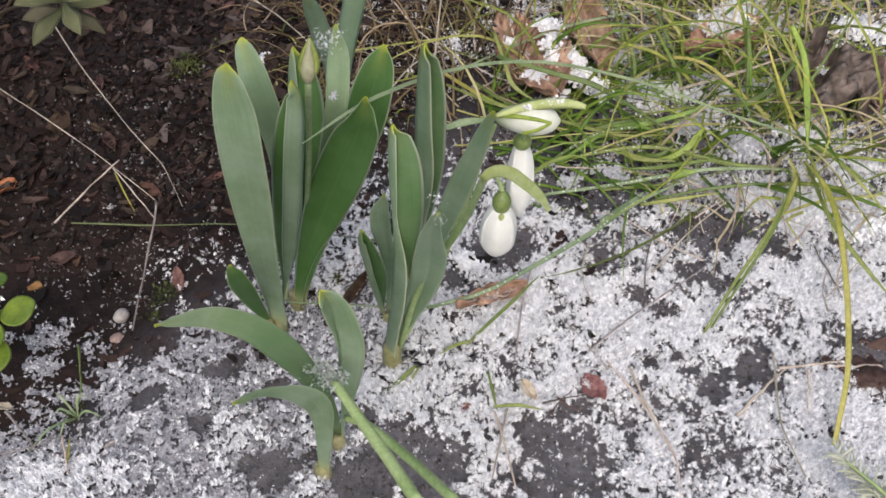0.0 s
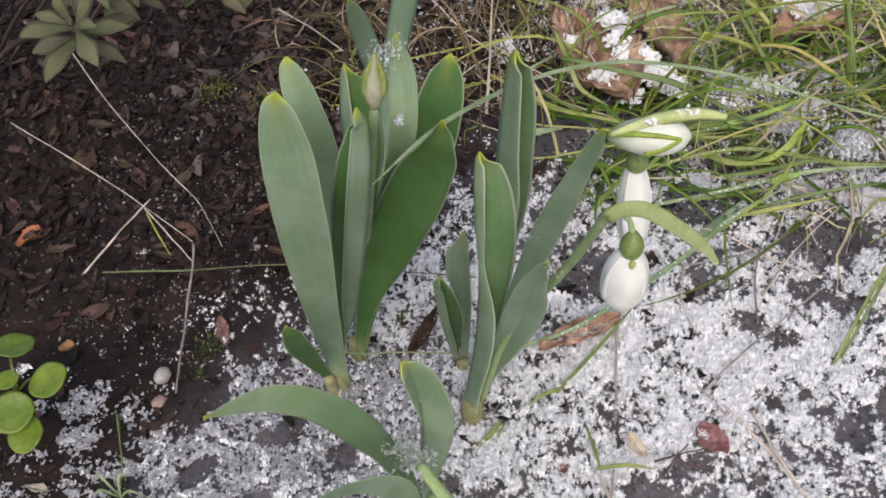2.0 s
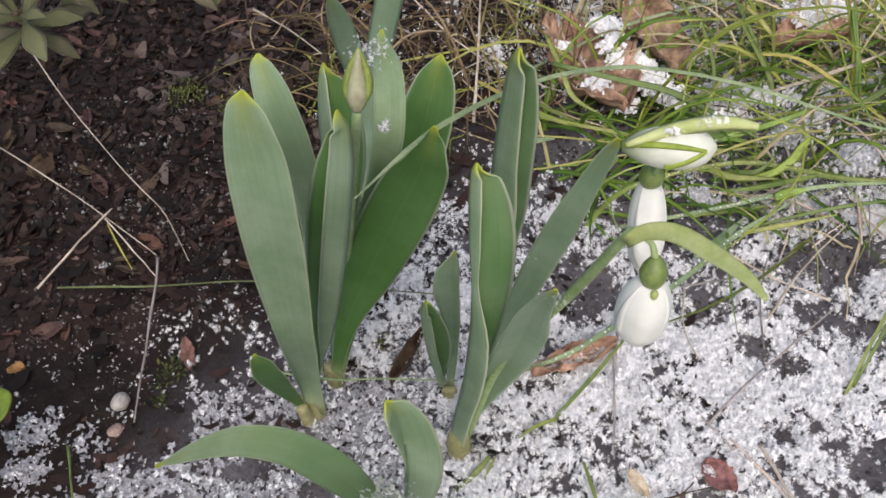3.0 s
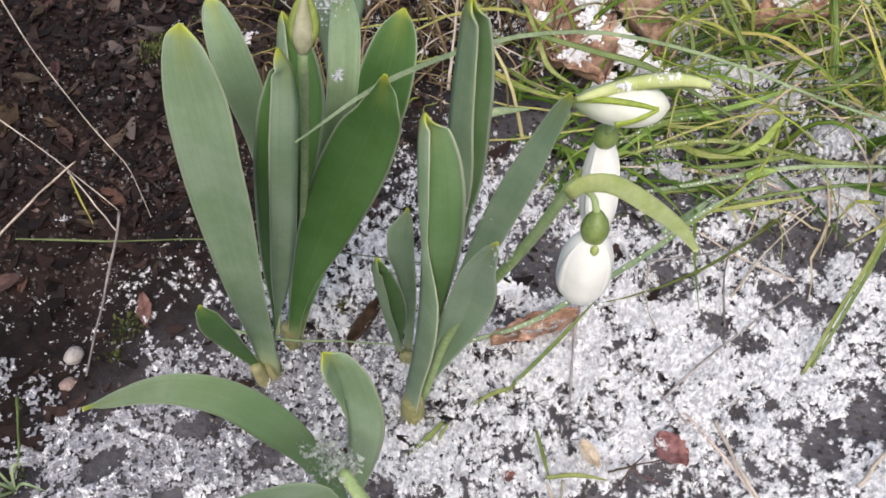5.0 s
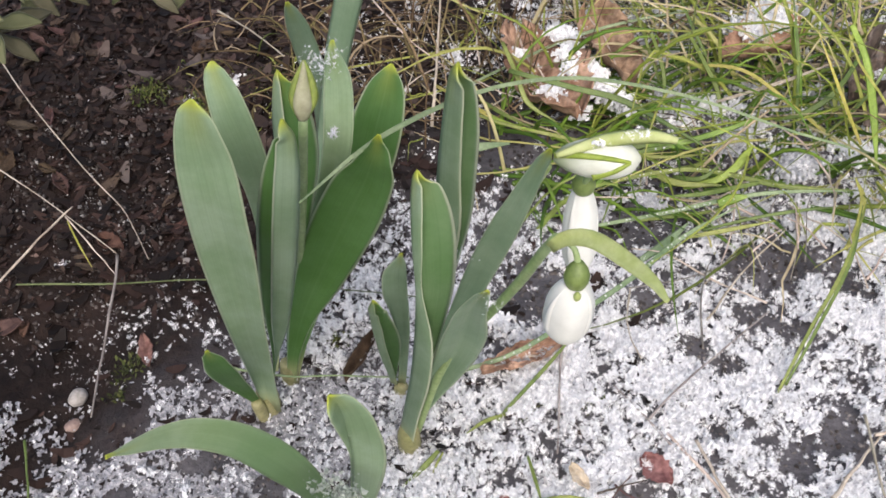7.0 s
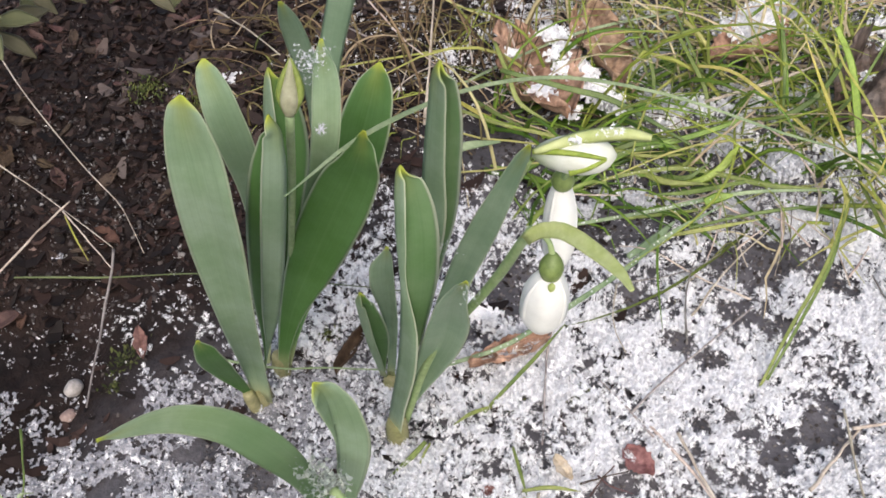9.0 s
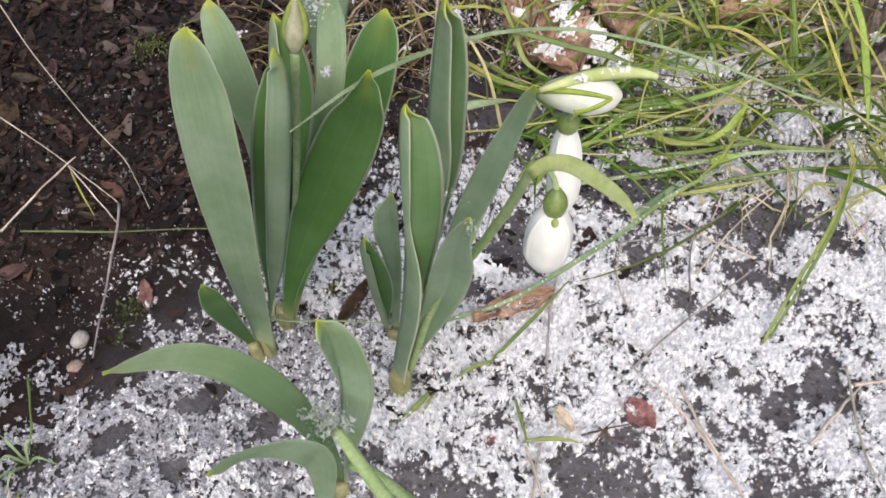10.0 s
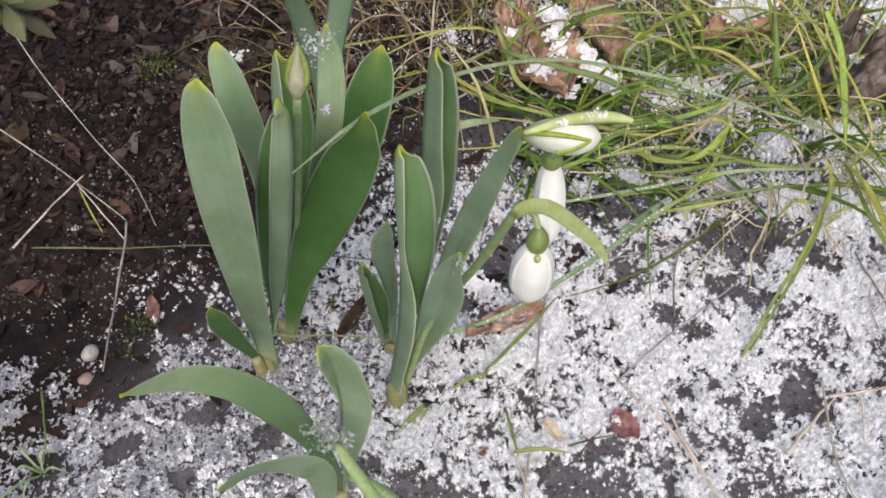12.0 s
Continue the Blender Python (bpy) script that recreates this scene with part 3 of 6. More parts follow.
# thin crust of granular snow, only where it lies
sx, sy = np.arange(-0.26, 0.36, 0.0007), np.arange(0.10, 0.50, 0.0007)
SX, SY = np.meshgrid(sx, sy)
rng = np.random.default_rng(4)
SX = SX + rng.uniform(-0.0003, 0.0003, SX.shape)
SY = SY + rng.uniform(-0.00035, 0.00035, SY.shape)
amount = snow_amount(SX, SY)
SZ = relief(SX, SY) + 0.0004 + 0.0022 * np.clip(amount, 0, 0.8) + 0.0030 * rng.uniform(0, 1, SX.shape) ** 1.5 * (amount > 0.05)
n0, n1 = SX.shape[1], SX.shape[0]
q = (np.arange(n1 - 1)[:, None] * n0 + np.arange(n0 - 1)[None, :]).ravel()
am = amount.ravel()
keep = (am[q] + am[q + 1] + am[q + n0] + am[q + n0 + 1]) / 4 > 0.59 + 0.15 * step((0.0 - SX.ravel()[q]) / 0.06)
# greyer film of snow, kept to the front left of the bed
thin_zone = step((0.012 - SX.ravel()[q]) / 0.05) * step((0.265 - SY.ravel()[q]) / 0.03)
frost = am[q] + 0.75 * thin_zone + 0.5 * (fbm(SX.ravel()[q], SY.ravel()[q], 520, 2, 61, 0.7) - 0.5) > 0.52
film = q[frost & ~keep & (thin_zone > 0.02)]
q = q[keep]
put("thin_snow", fast_mesh("thin_snow", np.stack([SX, SY, relief(SX, SY) + 0.0005 + 0.0012 * rng.uniform(0, 1, SX.shape) ** 1.5], -1).reshape(-1, 3), np.stack([film, film + 1, film + 1 + n0, film + n0], -1), [THIN_SNOW], False), None, "thin grey film of snow on the soil", "snow", "", "stuff")
put("snow_crust", fast_mesh("snow_crust", np.stack([SX, SY, SZ], -1).reshape(-1, 3), np.stack([q, q + 1, q + 1 + n0, q + n0], -1), [SNOW], False), None, "thin patchy crust of fresh granular snow on the soil", "snow", "", "stuff")


def flakes(places, size, rng, tilt=0.6, arms=3, barbs=0.0):
    """Six-armed crystals: three crossed slender needles each, lying at random tilts; barbs: share of them with side branches."""
    n = len(places)
    size = np.broadcast_to(size, (n,))
    a0 = rng.uniform(0, np.pi, n)
    up = np.stack([rng.normal(0, tilt, n), rng.normal(0, tilt, n), np.ones(n)], -1)
    up /= np.linalg.norm(up, axis=1)[:, None]
    e1 = np.cross(up, np.stack([np.cos(a0), np.sin(a0), 0.3 * np.ones(n)], -1))
    e1 /= np.linalg.norm(e1, axis=1)[:, None]
    e2 = np.cross(up, e1)
    branched = rng.uniform(0, 1, n) < barbs
    verts = []
    for k in range(arms):
        a = k * np.pi / arms + rng.normal(0, 0.12, n)
        d = e1 * np.cos(a)[:, None] + e2 * np.sin(a)[:, None]
        w = -e1 * np.sin(a)[:, None] + e2 * np.cos(a)[:, None]
        L = (size * rng.uniform(0.65, 1.0, n) / 2)[:, None]
        W = (size * rng.uniform(0.05, 0.11, n) / 2)[:, None]
        bend = up * (size * rng.uniform(-0.1, 0.25, n))[:, None]
        verts.append(np.stack([places - d * L + bend, places + w * W, places + d * L + bend * 0.3, places - w * W], 1))
        for end in (-1, 1):
            b = branched & (rng.uniform(0, 1, n) < 0.8)
            c = places[b] + d[b] * (end * 0.55) * L[b] + bend[b] * 0.4
            q, v = d[b] * end * L[b] * 0.34, w[b] * L[b] * 0.42
            h = d[b] * end * W[b] * 0.8
            verts.append(np.stack([c - h, c + q + v, c + h, c + q - v], 1))
    v = np.concatenate(verts, 0).reshape(-1, 3)
    return v, np.arange(len(v)).reshape(-1, 4)


N = 640000
px, py = rng.uniform(-0.27, 0.37, N), rng.uniform(0.10, 0.52, N)
am = snow_amount(px, py)
lace = step((fbm(px, py, 430, 2, 5, 0.6) - 0.40 + 0.10 * np.clip(am, -0.5, 0.8)) / 0.16)
thin_zone = step((0.012 - px) / 0.05) * step((0.265 - py) / 0.03)
dust = 0.007 + 0.20 * step((0.056 - np.hypot(px + 0.150, py - 0.274)) / 0.035) * step((fbm(px, py, 140, 3, 79) - 0.44) / 0.10) + 0.12 * step((fbm(px, py, 34, 3, 77) - 0.48) / 0.12) * step((px + 0.21) / 0.05) + 0.17 * step((0.075 - np.hypot((px + 0.125) * 0.8, py - 0.375)) / 0.05) * step((fbm(px, py, 150, 3, 78) - 0.46) / 0.10)
ok = rng.uniform(0, 1, N) < lace * (1 - 0.55 * step((py - 0.37) / 0.04)) * (1 - 0.72 * thin_zone) * np.where(am > 0.0, 0.95, np.clip(0.30 + am * 1.2, dust, 1))
px, py, am = px[ok], py[ok], am[ok]
pz = relief(px, py) + 0.0003 + 0.0050 * np.clip(am + 0.1, 0, 0.8) * rng.uniform(0.3, 1.3, len(px))
v, f = flakes(np.stack([px, py, pz], -1), (0.0014 + 0.0026 * rng.uniform(0, 1, len(px)) ** 1.7) * np.where(am < -0.25, 0.55, 1.0) * (1 - 0.25 * thin_zone[ok]), rng, 0.7, barbs=0.42)
put("snow_crystals", fast_mesh("snow_crystals", v, f, [FLAKE], False), None, "loose white snow crystals scattered over the bed", "snow", "", "stuff")


def snow_clump(at, size, count, seed, label, flat=0.6, packed=0, fine=1.0, mat=FLAKE):
    """Small loose heap of crystals; packed: number of granules that fill it."""
    r = np.random.default_rng(seed)
    p = r.normal(0, 1, (count, 3)) * np.array([size, size, size * flat]) * 0.45
    v, f = flakes(np.array(at) + p, r.uniform(0.0012, 0.0030, count) * fine, r, 1.0)
    if packed:
        q = r.normal(0, 1, (packed, 1, 3)) * np.array([size, size, size * flat]) * 0.36
        q[..., 0] += 0.35 * size * np.sin(q[..., 1] / size * 3 + seed)
        box = np.array([(-1, -1, -1), (1, -1, -1), (1, 1, -1), (-1, 1, -1), (-0.7, -0.7, 1), (0.7, -0.7, 1), (0.7, 0.7, 1), (-0.7, 0.7, 1)])
        g = box[None] * r.uniform(0.0003, 0.0009, (packed, 1, 1)) * fine
        g = (g + r.normal(0, 0.00035, g.shape) + q + np.array(at)).reshape(-1, 3)
        quad = np.array([(0, 3, 2, 1), (4, 5, 6, 7), (0, 1, 5, 4), (1, 2, 6, 5), (2, 3, 7, 6), (3, 0, 4, 7)])
        f = np.concatenate([f, (quad[None] + 8 * np.arange(packed)[:, None, None]).reshape(-1, 4) + len(v)])
        v = np.concatenate([v, g])
    return put("snow_clump", fast_mesh("snow_clump", v, f, [mat], False), None, label, "snow clump", "snow clumps")


# ---------------------------------------------------------------- snowdrops
def sheath(parent, x, y, r=0.0042, h=0.017, lean=(0, 0)):
    z = on_ground(x, y) - 0.004
    tube("sheath", [(x, y, z), (x + lean[0] * 0.4, y + lean[1] * 0.4, z + h * 0.4), (x + lean[0] * 0.8, y + lean[1] * 0.8, z + h * 0.75), (x + lean[0], y + lean[1], z + h * 0.9)], [r * 0.8, r * 0.86, r * 0.8, r * 0.62], SHEATH, parent, "pale yellowish sheath at the base", n=8, sides=14)


left_plant = thing("snowdrop_plant", "snowdrop plant with broad grey-green strap leaves growing through snow", "snowdrop", "snowdrops")
strap(left_plant, [(-0.0584, 0.2329, 0.0026, 0.0020, 0.0050), (-0.0559, 0.2284, 0.0311, 0.0041, 0.0050), (-0.0536, 0.2216, 0.0620, 0.0055, 0.0067), (-0.0503, 0.2144, 0.0927, 0.0068, 0.0079), (-0.0478, 0.2089, 0.1178, 0.0073, 0.0087), (-0.0461, 0.2056, 0.1361, 0.0070, 0.0081), (-0.0456, 0.2055, 0.1464, 0.0064, 0.0075), (-0.0454, 0.2052, 0.1532, 0.0052, 0.0066), (-0.0450, 0.2050, 0.1580, 0.0041, 0.0055), (-0.0446, 0.2049, 0.1613, 0.0029, 0.0038), (-0.0442, 0.2048, 0.1637, 0.0005, 0.0005)], (168, 12), seed=1)
strap(left_plant, [(-0.0568, 0.2473, 0.0052, 0.0008, 0.0009), (-0.0570, 0.2600, 0.0137, 0.0023, 0.0021), (-0.0557, 0.2687, 0.0302, 0.0036, 0.0036), (-0.0515, 0.2655, 0.0602, 0.0042, 0.0050), (-0.0479, 0.2542, 0.0931, 0.0047, 0.0062), (-0.0473, 0.2465, 0.1164, 0.0054, 0.0059), (-0.0485, 0.2451, 0.1283, 0.0053, 0.0057), (-0.0498, 0.2464, 0.1347, 0.0045, 0.0052), (-0.0509, 0.2482, 0.1386, 0.0036, 0.0041), (-0.0515, 0.2496, 0.1413, 0.0024, 0.0028), (-0.0516, 0.2507, 0.1432, 0.0005, 0.0005)], (168, 12), seed=2)
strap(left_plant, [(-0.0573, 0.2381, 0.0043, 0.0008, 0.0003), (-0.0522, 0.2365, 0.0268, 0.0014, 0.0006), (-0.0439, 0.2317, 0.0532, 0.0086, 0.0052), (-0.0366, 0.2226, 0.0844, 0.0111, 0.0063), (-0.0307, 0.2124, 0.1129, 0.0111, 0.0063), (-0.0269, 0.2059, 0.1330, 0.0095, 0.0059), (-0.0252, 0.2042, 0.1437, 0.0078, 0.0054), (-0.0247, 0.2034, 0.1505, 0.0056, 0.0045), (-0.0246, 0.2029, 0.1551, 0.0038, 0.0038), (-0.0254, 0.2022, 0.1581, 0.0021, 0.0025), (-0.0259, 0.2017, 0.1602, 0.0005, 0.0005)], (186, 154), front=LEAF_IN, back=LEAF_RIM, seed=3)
strap(left_plant, [(-0.0610, 0.2316, 0.0060, 0.0012, 0.0010), (-0.0619, 0.2289, 0.0143, 0.0012, 0.0020), (-0.0624, 0.2250, 0.0251, 0.0021, 0.0032), (-0.0619, 0.2187, 0.0392, 0.0033, 0.0043), (-0.0608, 0.2120, 0.0537, 0.0042, 0.0049), (-0.0602, 0.2075, 0.0643, 0.0041, 0.0046), (-0.0599, 0.2053, 0.0706, 0.0034, 0.0037), (-0.0599, 0.2043, 0.0743, 0.0026, 0.0031), (-0.0599, 0.2037, 0.0769, 0.0021, 0.0017), (-0.0599, 0.2033, 0.0786, 0.0010, 0.0007), (-0.0599, 0.2031, 0.0798, 0.0005, 0.0005)], (164, -14), front=LEAF_IN, seed=4)
sheath(left_plant, -0.0587, 0.2349, 0.0050, 0.020)
sheath(left_plant, -0.0606, 0.2318, 0.0030, 0.021, (-0.0006, -0.003))

bud_plant = thing("snowdrop_plant", "snowdrop plant in closed bud among green strap leaves", "snowdrop", "snowdrops")
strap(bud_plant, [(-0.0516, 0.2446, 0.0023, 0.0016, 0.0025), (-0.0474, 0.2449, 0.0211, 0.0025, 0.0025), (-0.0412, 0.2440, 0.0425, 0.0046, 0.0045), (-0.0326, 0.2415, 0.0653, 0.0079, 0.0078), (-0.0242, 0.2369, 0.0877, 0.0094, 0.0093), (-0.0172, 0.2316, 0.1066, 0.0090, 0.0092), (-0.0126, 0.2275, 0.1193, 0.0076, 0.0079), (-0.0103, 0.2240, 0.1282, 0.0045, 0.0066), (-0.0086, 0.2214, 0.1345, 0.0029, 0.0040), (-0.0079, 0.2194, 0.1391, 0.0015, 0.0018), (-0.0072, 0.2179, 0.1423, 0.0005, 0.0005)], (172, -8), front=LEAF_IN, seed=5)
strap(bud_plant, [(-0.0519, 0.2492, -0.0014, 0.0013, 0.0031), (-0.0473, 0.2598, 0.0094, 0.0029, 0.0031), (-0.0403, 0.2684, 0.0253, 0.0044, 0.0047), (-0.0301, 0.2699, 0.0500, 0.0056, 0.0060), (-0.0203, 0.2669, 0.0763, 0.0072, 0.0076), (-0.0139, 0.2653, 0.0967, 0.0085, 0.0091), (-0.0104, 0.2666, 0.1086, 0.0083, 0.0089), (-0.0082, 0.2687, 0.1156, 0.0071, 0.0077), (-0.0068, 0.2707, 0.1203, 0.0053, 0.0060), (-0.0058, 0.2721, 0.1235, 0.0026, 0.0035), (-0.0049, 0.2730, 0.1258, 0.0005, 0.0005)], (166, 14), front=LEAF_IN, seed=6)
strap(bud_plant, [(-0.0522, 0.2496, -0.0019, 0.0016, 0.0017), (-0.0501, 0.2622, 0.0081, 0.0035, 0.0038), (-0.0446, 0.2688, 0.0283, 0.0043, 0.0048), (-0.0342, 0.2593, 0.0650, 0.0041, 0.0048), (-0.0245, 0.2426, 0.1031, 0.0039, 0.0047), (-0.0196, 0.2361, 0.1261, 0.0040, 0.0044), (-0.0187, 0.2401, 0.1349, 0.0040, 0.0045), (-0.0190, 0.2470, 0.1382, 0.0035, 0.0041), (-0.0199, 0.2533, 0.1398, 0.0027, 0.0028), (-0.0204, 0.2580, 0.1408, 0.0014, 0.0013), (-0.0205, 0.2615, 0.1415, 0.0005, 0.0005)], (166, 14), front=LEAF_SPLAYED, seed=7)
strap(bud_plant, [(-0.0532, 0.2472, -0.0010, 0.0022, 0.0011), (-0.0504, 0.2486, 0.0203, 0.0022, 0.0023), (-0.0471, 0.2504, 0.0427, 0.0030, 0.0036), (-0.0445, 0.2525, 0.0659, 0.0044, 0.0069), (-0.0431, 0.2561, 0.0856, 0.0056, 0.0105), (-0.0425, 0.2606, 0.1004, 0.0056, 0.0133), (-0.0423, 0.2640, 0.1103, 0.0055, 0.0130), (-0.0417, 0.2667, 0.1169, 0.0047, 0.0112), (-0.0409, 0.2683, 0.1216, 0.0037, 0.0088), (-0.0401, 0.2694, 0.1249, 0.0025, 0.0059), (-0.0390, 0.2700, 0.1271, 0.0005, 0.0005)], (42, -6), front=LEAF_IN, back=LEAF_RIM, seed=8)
sheath(bud_plant, -0.0519, 0.2471, 0.0040, 0.019)
BT, BB = Vector((-0.0219, 0.2165, 0.1644)), Vector((-0.0236, 0.2125, 0.1516))
axis = (BT - BB).normalized()
tube("scape", [(-0.0529, 0.2528, -0.0015, 0.0025), (-0.0410, 0.2470, 0.0547, 0.0022), (-0.0306, 0.2314, 0.1109, 0.0018), (-0.0236, 0.2124, 0.1514, 0.0014)], [0.0014, 0.0012, 0.0011, 0.0011], BUD_STEM, bud_plant, "green flower stalk", n=16)
bud = lathe("bud", BB, axis, [(0, 0.0011), (0.0022, 0.0021), (0.0045, 0.0024), (0.009, 0.0014), ((BT - BB).length, 0.0004)], BUD, bud_plant, "closed cream-green bud", squash=0.85)
for side in (-1, 1):
    off = Vector((0.0023 * side, 0.0002, 0))
    tube("bract_rib", [BB + axis * 0.0005 + off * 0.35, BB + axis * 0.005 + off * 1.02, BB + axis * 0.009 + off * 0.72, BT], [0.0006, 0.0010, 0.0008, 0.0004], BUD_RIB, bud, "green rib of the bud's bract", n=12, sides=8)

flower_plant = thing("snowdrop_plant", "flowering snowdrop with nodding white blooms and folded strap leaves", "snowdrop", "snowdrops")
strap(flower_plant, [(-0.0089, 0.2171, 0.0046, 0.0066, 0.0046), (-0.0059, 0.2135, 0.0295, 0.0066, 0.0046), (-0.0027, 0.2093, 0.0556, 0.0074, 0.0049), (-0.0008, 0.2059, 0.0807, 0.0066, 0.0073), (-0.0002, 0.2044, 0.1013, 0.0022, 0.0102), (-0.0005, 0.2045, 0.1161, 0.0032, 0.0111), (-0.0004, 0.2055, 0.1252, 0.0035, 0.0103), (-0.0002, 0.2063, 0.1312, 0.0037, 0.0089), (0.0002, 0.2068, 0.1355, 0.0034, 0.0072), (0.0006, 0.2070, 0.1384, 0.0029, 0.0049), (0.0015, 0.2069, 0.1404, 0.0005, 0.0005)], (48, -8), front=LEAF_MID, back=LEAF_RIM, seed=9)
strap(flower_plant, [(-0.0049, 0.2244, 0.0000, 0.0032, 0.0013), (-0.0021, 0.2301, 0.0192, 0.0032, 0.0030), (0.0010, 0.2359, 0.0409, 0.0048, 0.0049), (0.0041, 0.2390, 0.0670, 0.0070, 0.0077), (0.0062, 0.2382, 0.0938, 0.0092, 0.0108), (0.0074, 0.2345, 0.1171, 0.0075, 0.0106), (0.0084, 0.2304, 0.1332, 0.0064, 0.0096), (0.0092, 0.2271, 0.1440, 0.0055, 0.0080), (0.0098, 0.2243, 0.1516, 0.0049, 0.0064), (0.0105, 0.2222, 0.1567, 0.0041, 0.0047), (0.0117, 0.2205, 0.1601, 0.0005, 0.0005)], (40, -8), front=LEAF_MID, back=LEAF_RIM, seed=10)
strap(flower_plant, [(-0.0023, 0.2250, 0.0043, 0.0014, 0.0022), (0.0023, 0.2269, 0.0224, 0.0022, 0.0022), (0.0078, 0.2276, 0.0432, 0.0029, 0.0029), (0.0140, 0.2266, 0.0666, 0.0036, 0.0036), (0.0199, 0.2236, 0.0892, 0.0046, 0.0045), (0.0246, 0.2198, 0.1082, 0.0043, 0.0044), (0.0277, 0.2162, 0.1214, 0.0034, 0.0034), (0.0296, 0.2138, 0.1300, 0.0027, 0.0027), (0.0309, 0.2117, 0.1362, 0.0021, 0.0021), (0.0319, 0.2102, 0.1404, 0.0016, 0.0016), (0.0325, 0.2091, 0.1434, 0.0005, 0.0005)], (166, 14), front=LEAF_BLOOM_LIT, back=LEAF_BLOOM_LIT, seed=11)
strap(flower_plant, [(-0.0046, 0.2172, 0.0045, 0.0013, 0.0018), (-0.0016, 0.2180, 0.0160, 0.0018, 0.0018), (0.0025, 0.2177, 0.0297, 0.0033, 0.0033), (0.0073, 0.2141, 0.0484, 0.0052, 0.0051), (0.0109, 0.2070, 0.0703, 0.0065, 0.0065), (0.0123, 0.1992, 0.0901, 0.0063, 0.0069), (0.0129, 0.1918, 0.1055, 0.0049, 0.0054), (0.0137, 0.1865, 0.1157, 0.0035, 0.0038), (0.0145, 0.1822, 0.1232, 0.0023, 0.0027), (0.0152, 0.1792, 0.1282, 0.0017, 0.0015), (0.0155, 0.1771, 0.1317, 0.0005, 0.0005)], (160, 20), front=LEAF_BLOOM_LIT, back=LEAF_BLOOM_LIT, seed=12)
sheath(flower_plant, -0.0057, 0.2149, 0.0050, 0.019)
tube("scape", [(-0.0011, 0.2266, 0.0022, 0.0023), (0.0122, 0.2406, 0.0251, 0.0025), (0.0250, 0.2413, 0.0699, 0.0023), (0.0304, 0.2265, 0.1095, 0.0018), (0.0329, 0.2116, 0.1359, 0.0014)], [0.0013, 0.0013, 0.0012, 0.0011, 0.0010], SCAPE, flower_plant, "green flower stalk", n=24)
tube("scape", [(-0.0026, 0.2178, 0.0058, 0.0028), (0.0064, 0.2130, 0.0509, 0.0031), (0.0143, 0.2062, 0.0780, 0.0029), (0.0210, 0.1983, 0.1003, 0.0027), (0.0254, 0.1903, 0.1201, 0.0025), (0.0277, 0.1831, 0.1363, 0.0023), (0.0290, 0.1782, 0.1459, 0.0020)], [0.0013, 0.0014, 0.0014, 0.0013, 0.0013, 0.0012, 0.0011], SCAPE, flower_plant, "green flower stalk", n=24)


def bloom(parent, ov_top, ov_low, tip, radius, hang, R=0.0027, spin=8):
    """Nodding flower: pedicel, ovary, three outer petals round three short inner ones."""
    ov_top, ov_low, tip = Vector(ov_top), Vector(ov_low), Vector(tip)
    ax = (tip - ov_low).normalized()
    L = (ov_low - ov_top).length
    head = lathe("flower", ov_top, ov_low - ov_top, [(0, 0.0009), (L * 0.3, R * 0.85), (L * 0.62, R), (L, R * 0.66), (L * 1.15, R * 0.45)], OVARY, parent, "nodding white flower with a rounded green ovary", 18)
    tube("pedicel", [hang, (Vector(hang) + ov_top) / 2 + Vector((0.001, -0.0006, 0.001)), ov_top + ax * 0.001], [0.0006, 0.0006, 0.0008], SCAPE, head, "thin arching flower stalk", n=10, sides=8)
    start = ov_low - ax * 0.0012
    for k in range(3):
        petal(head, start, ax, (tip - start).length * (1 - 0.02 * k), radius, 120 * k + spin)
    for k in range(3):
        petal(head, start, ax, (tip - start).length * 0.55, radius * 0.6, 120 * k + 60 + spin, name="inner_petal", label="short inner petal")
    lathe("green_mark", start + ax * 0.0004, ax, [(0, 0.0014), (0.0012, 0.0020), (0.0026, 0.0023)], RIB, head, "green ring below the ovary", 14)
    out = (FACE - ax * FACE.dot(ax)).normalized()
    lathe("petal_mark", start - ax * 0.0006 + out * (radius * 0.52), ax, [(0, 0.0004), (0.0008, 0.0008), (0.0018, 0.0007), (0.0027, 0.0002)], BRACT, head, "small yellow-green mark on the petal", 10)


bloom(flower_plant, (0.0334, 0.1746, 0.1424), (0.0332, 0.1736, 0.1356), (0.0325, 0.1752, 0.1161), 0.0054, (0.0290, 0.1783, 0.1460))
bloom(flower_plant, (0.0421, 0.2105, 0.1327), (0.0426, 0.213, 0.1264), (0.0422, 0.203, 0.1035), 0.0045, (0.0415, 0.2060, 0.1400), 0.0030, -14)
# bract of the open flower, arching over it
leaf(flower_plant, [(0.0278, 0.1770, 0.1445, 0.0024), (0.0303, 0.1752, 0.1488, 0.0031), (0.0342, 0.1710, 0.1523, 0.0035), (0.0385, 0.1626, 0.1552, 0.0032), (0.0411, 0.1558, 0.1572, 0.0024), (0.0422, 0.1504, 0.1584, 0.0010)], name="spathe", front=BRACT, back=BRACT, label="narrow arching green spathe", cup=0.5, thick=0.0012, n=20, k=3)
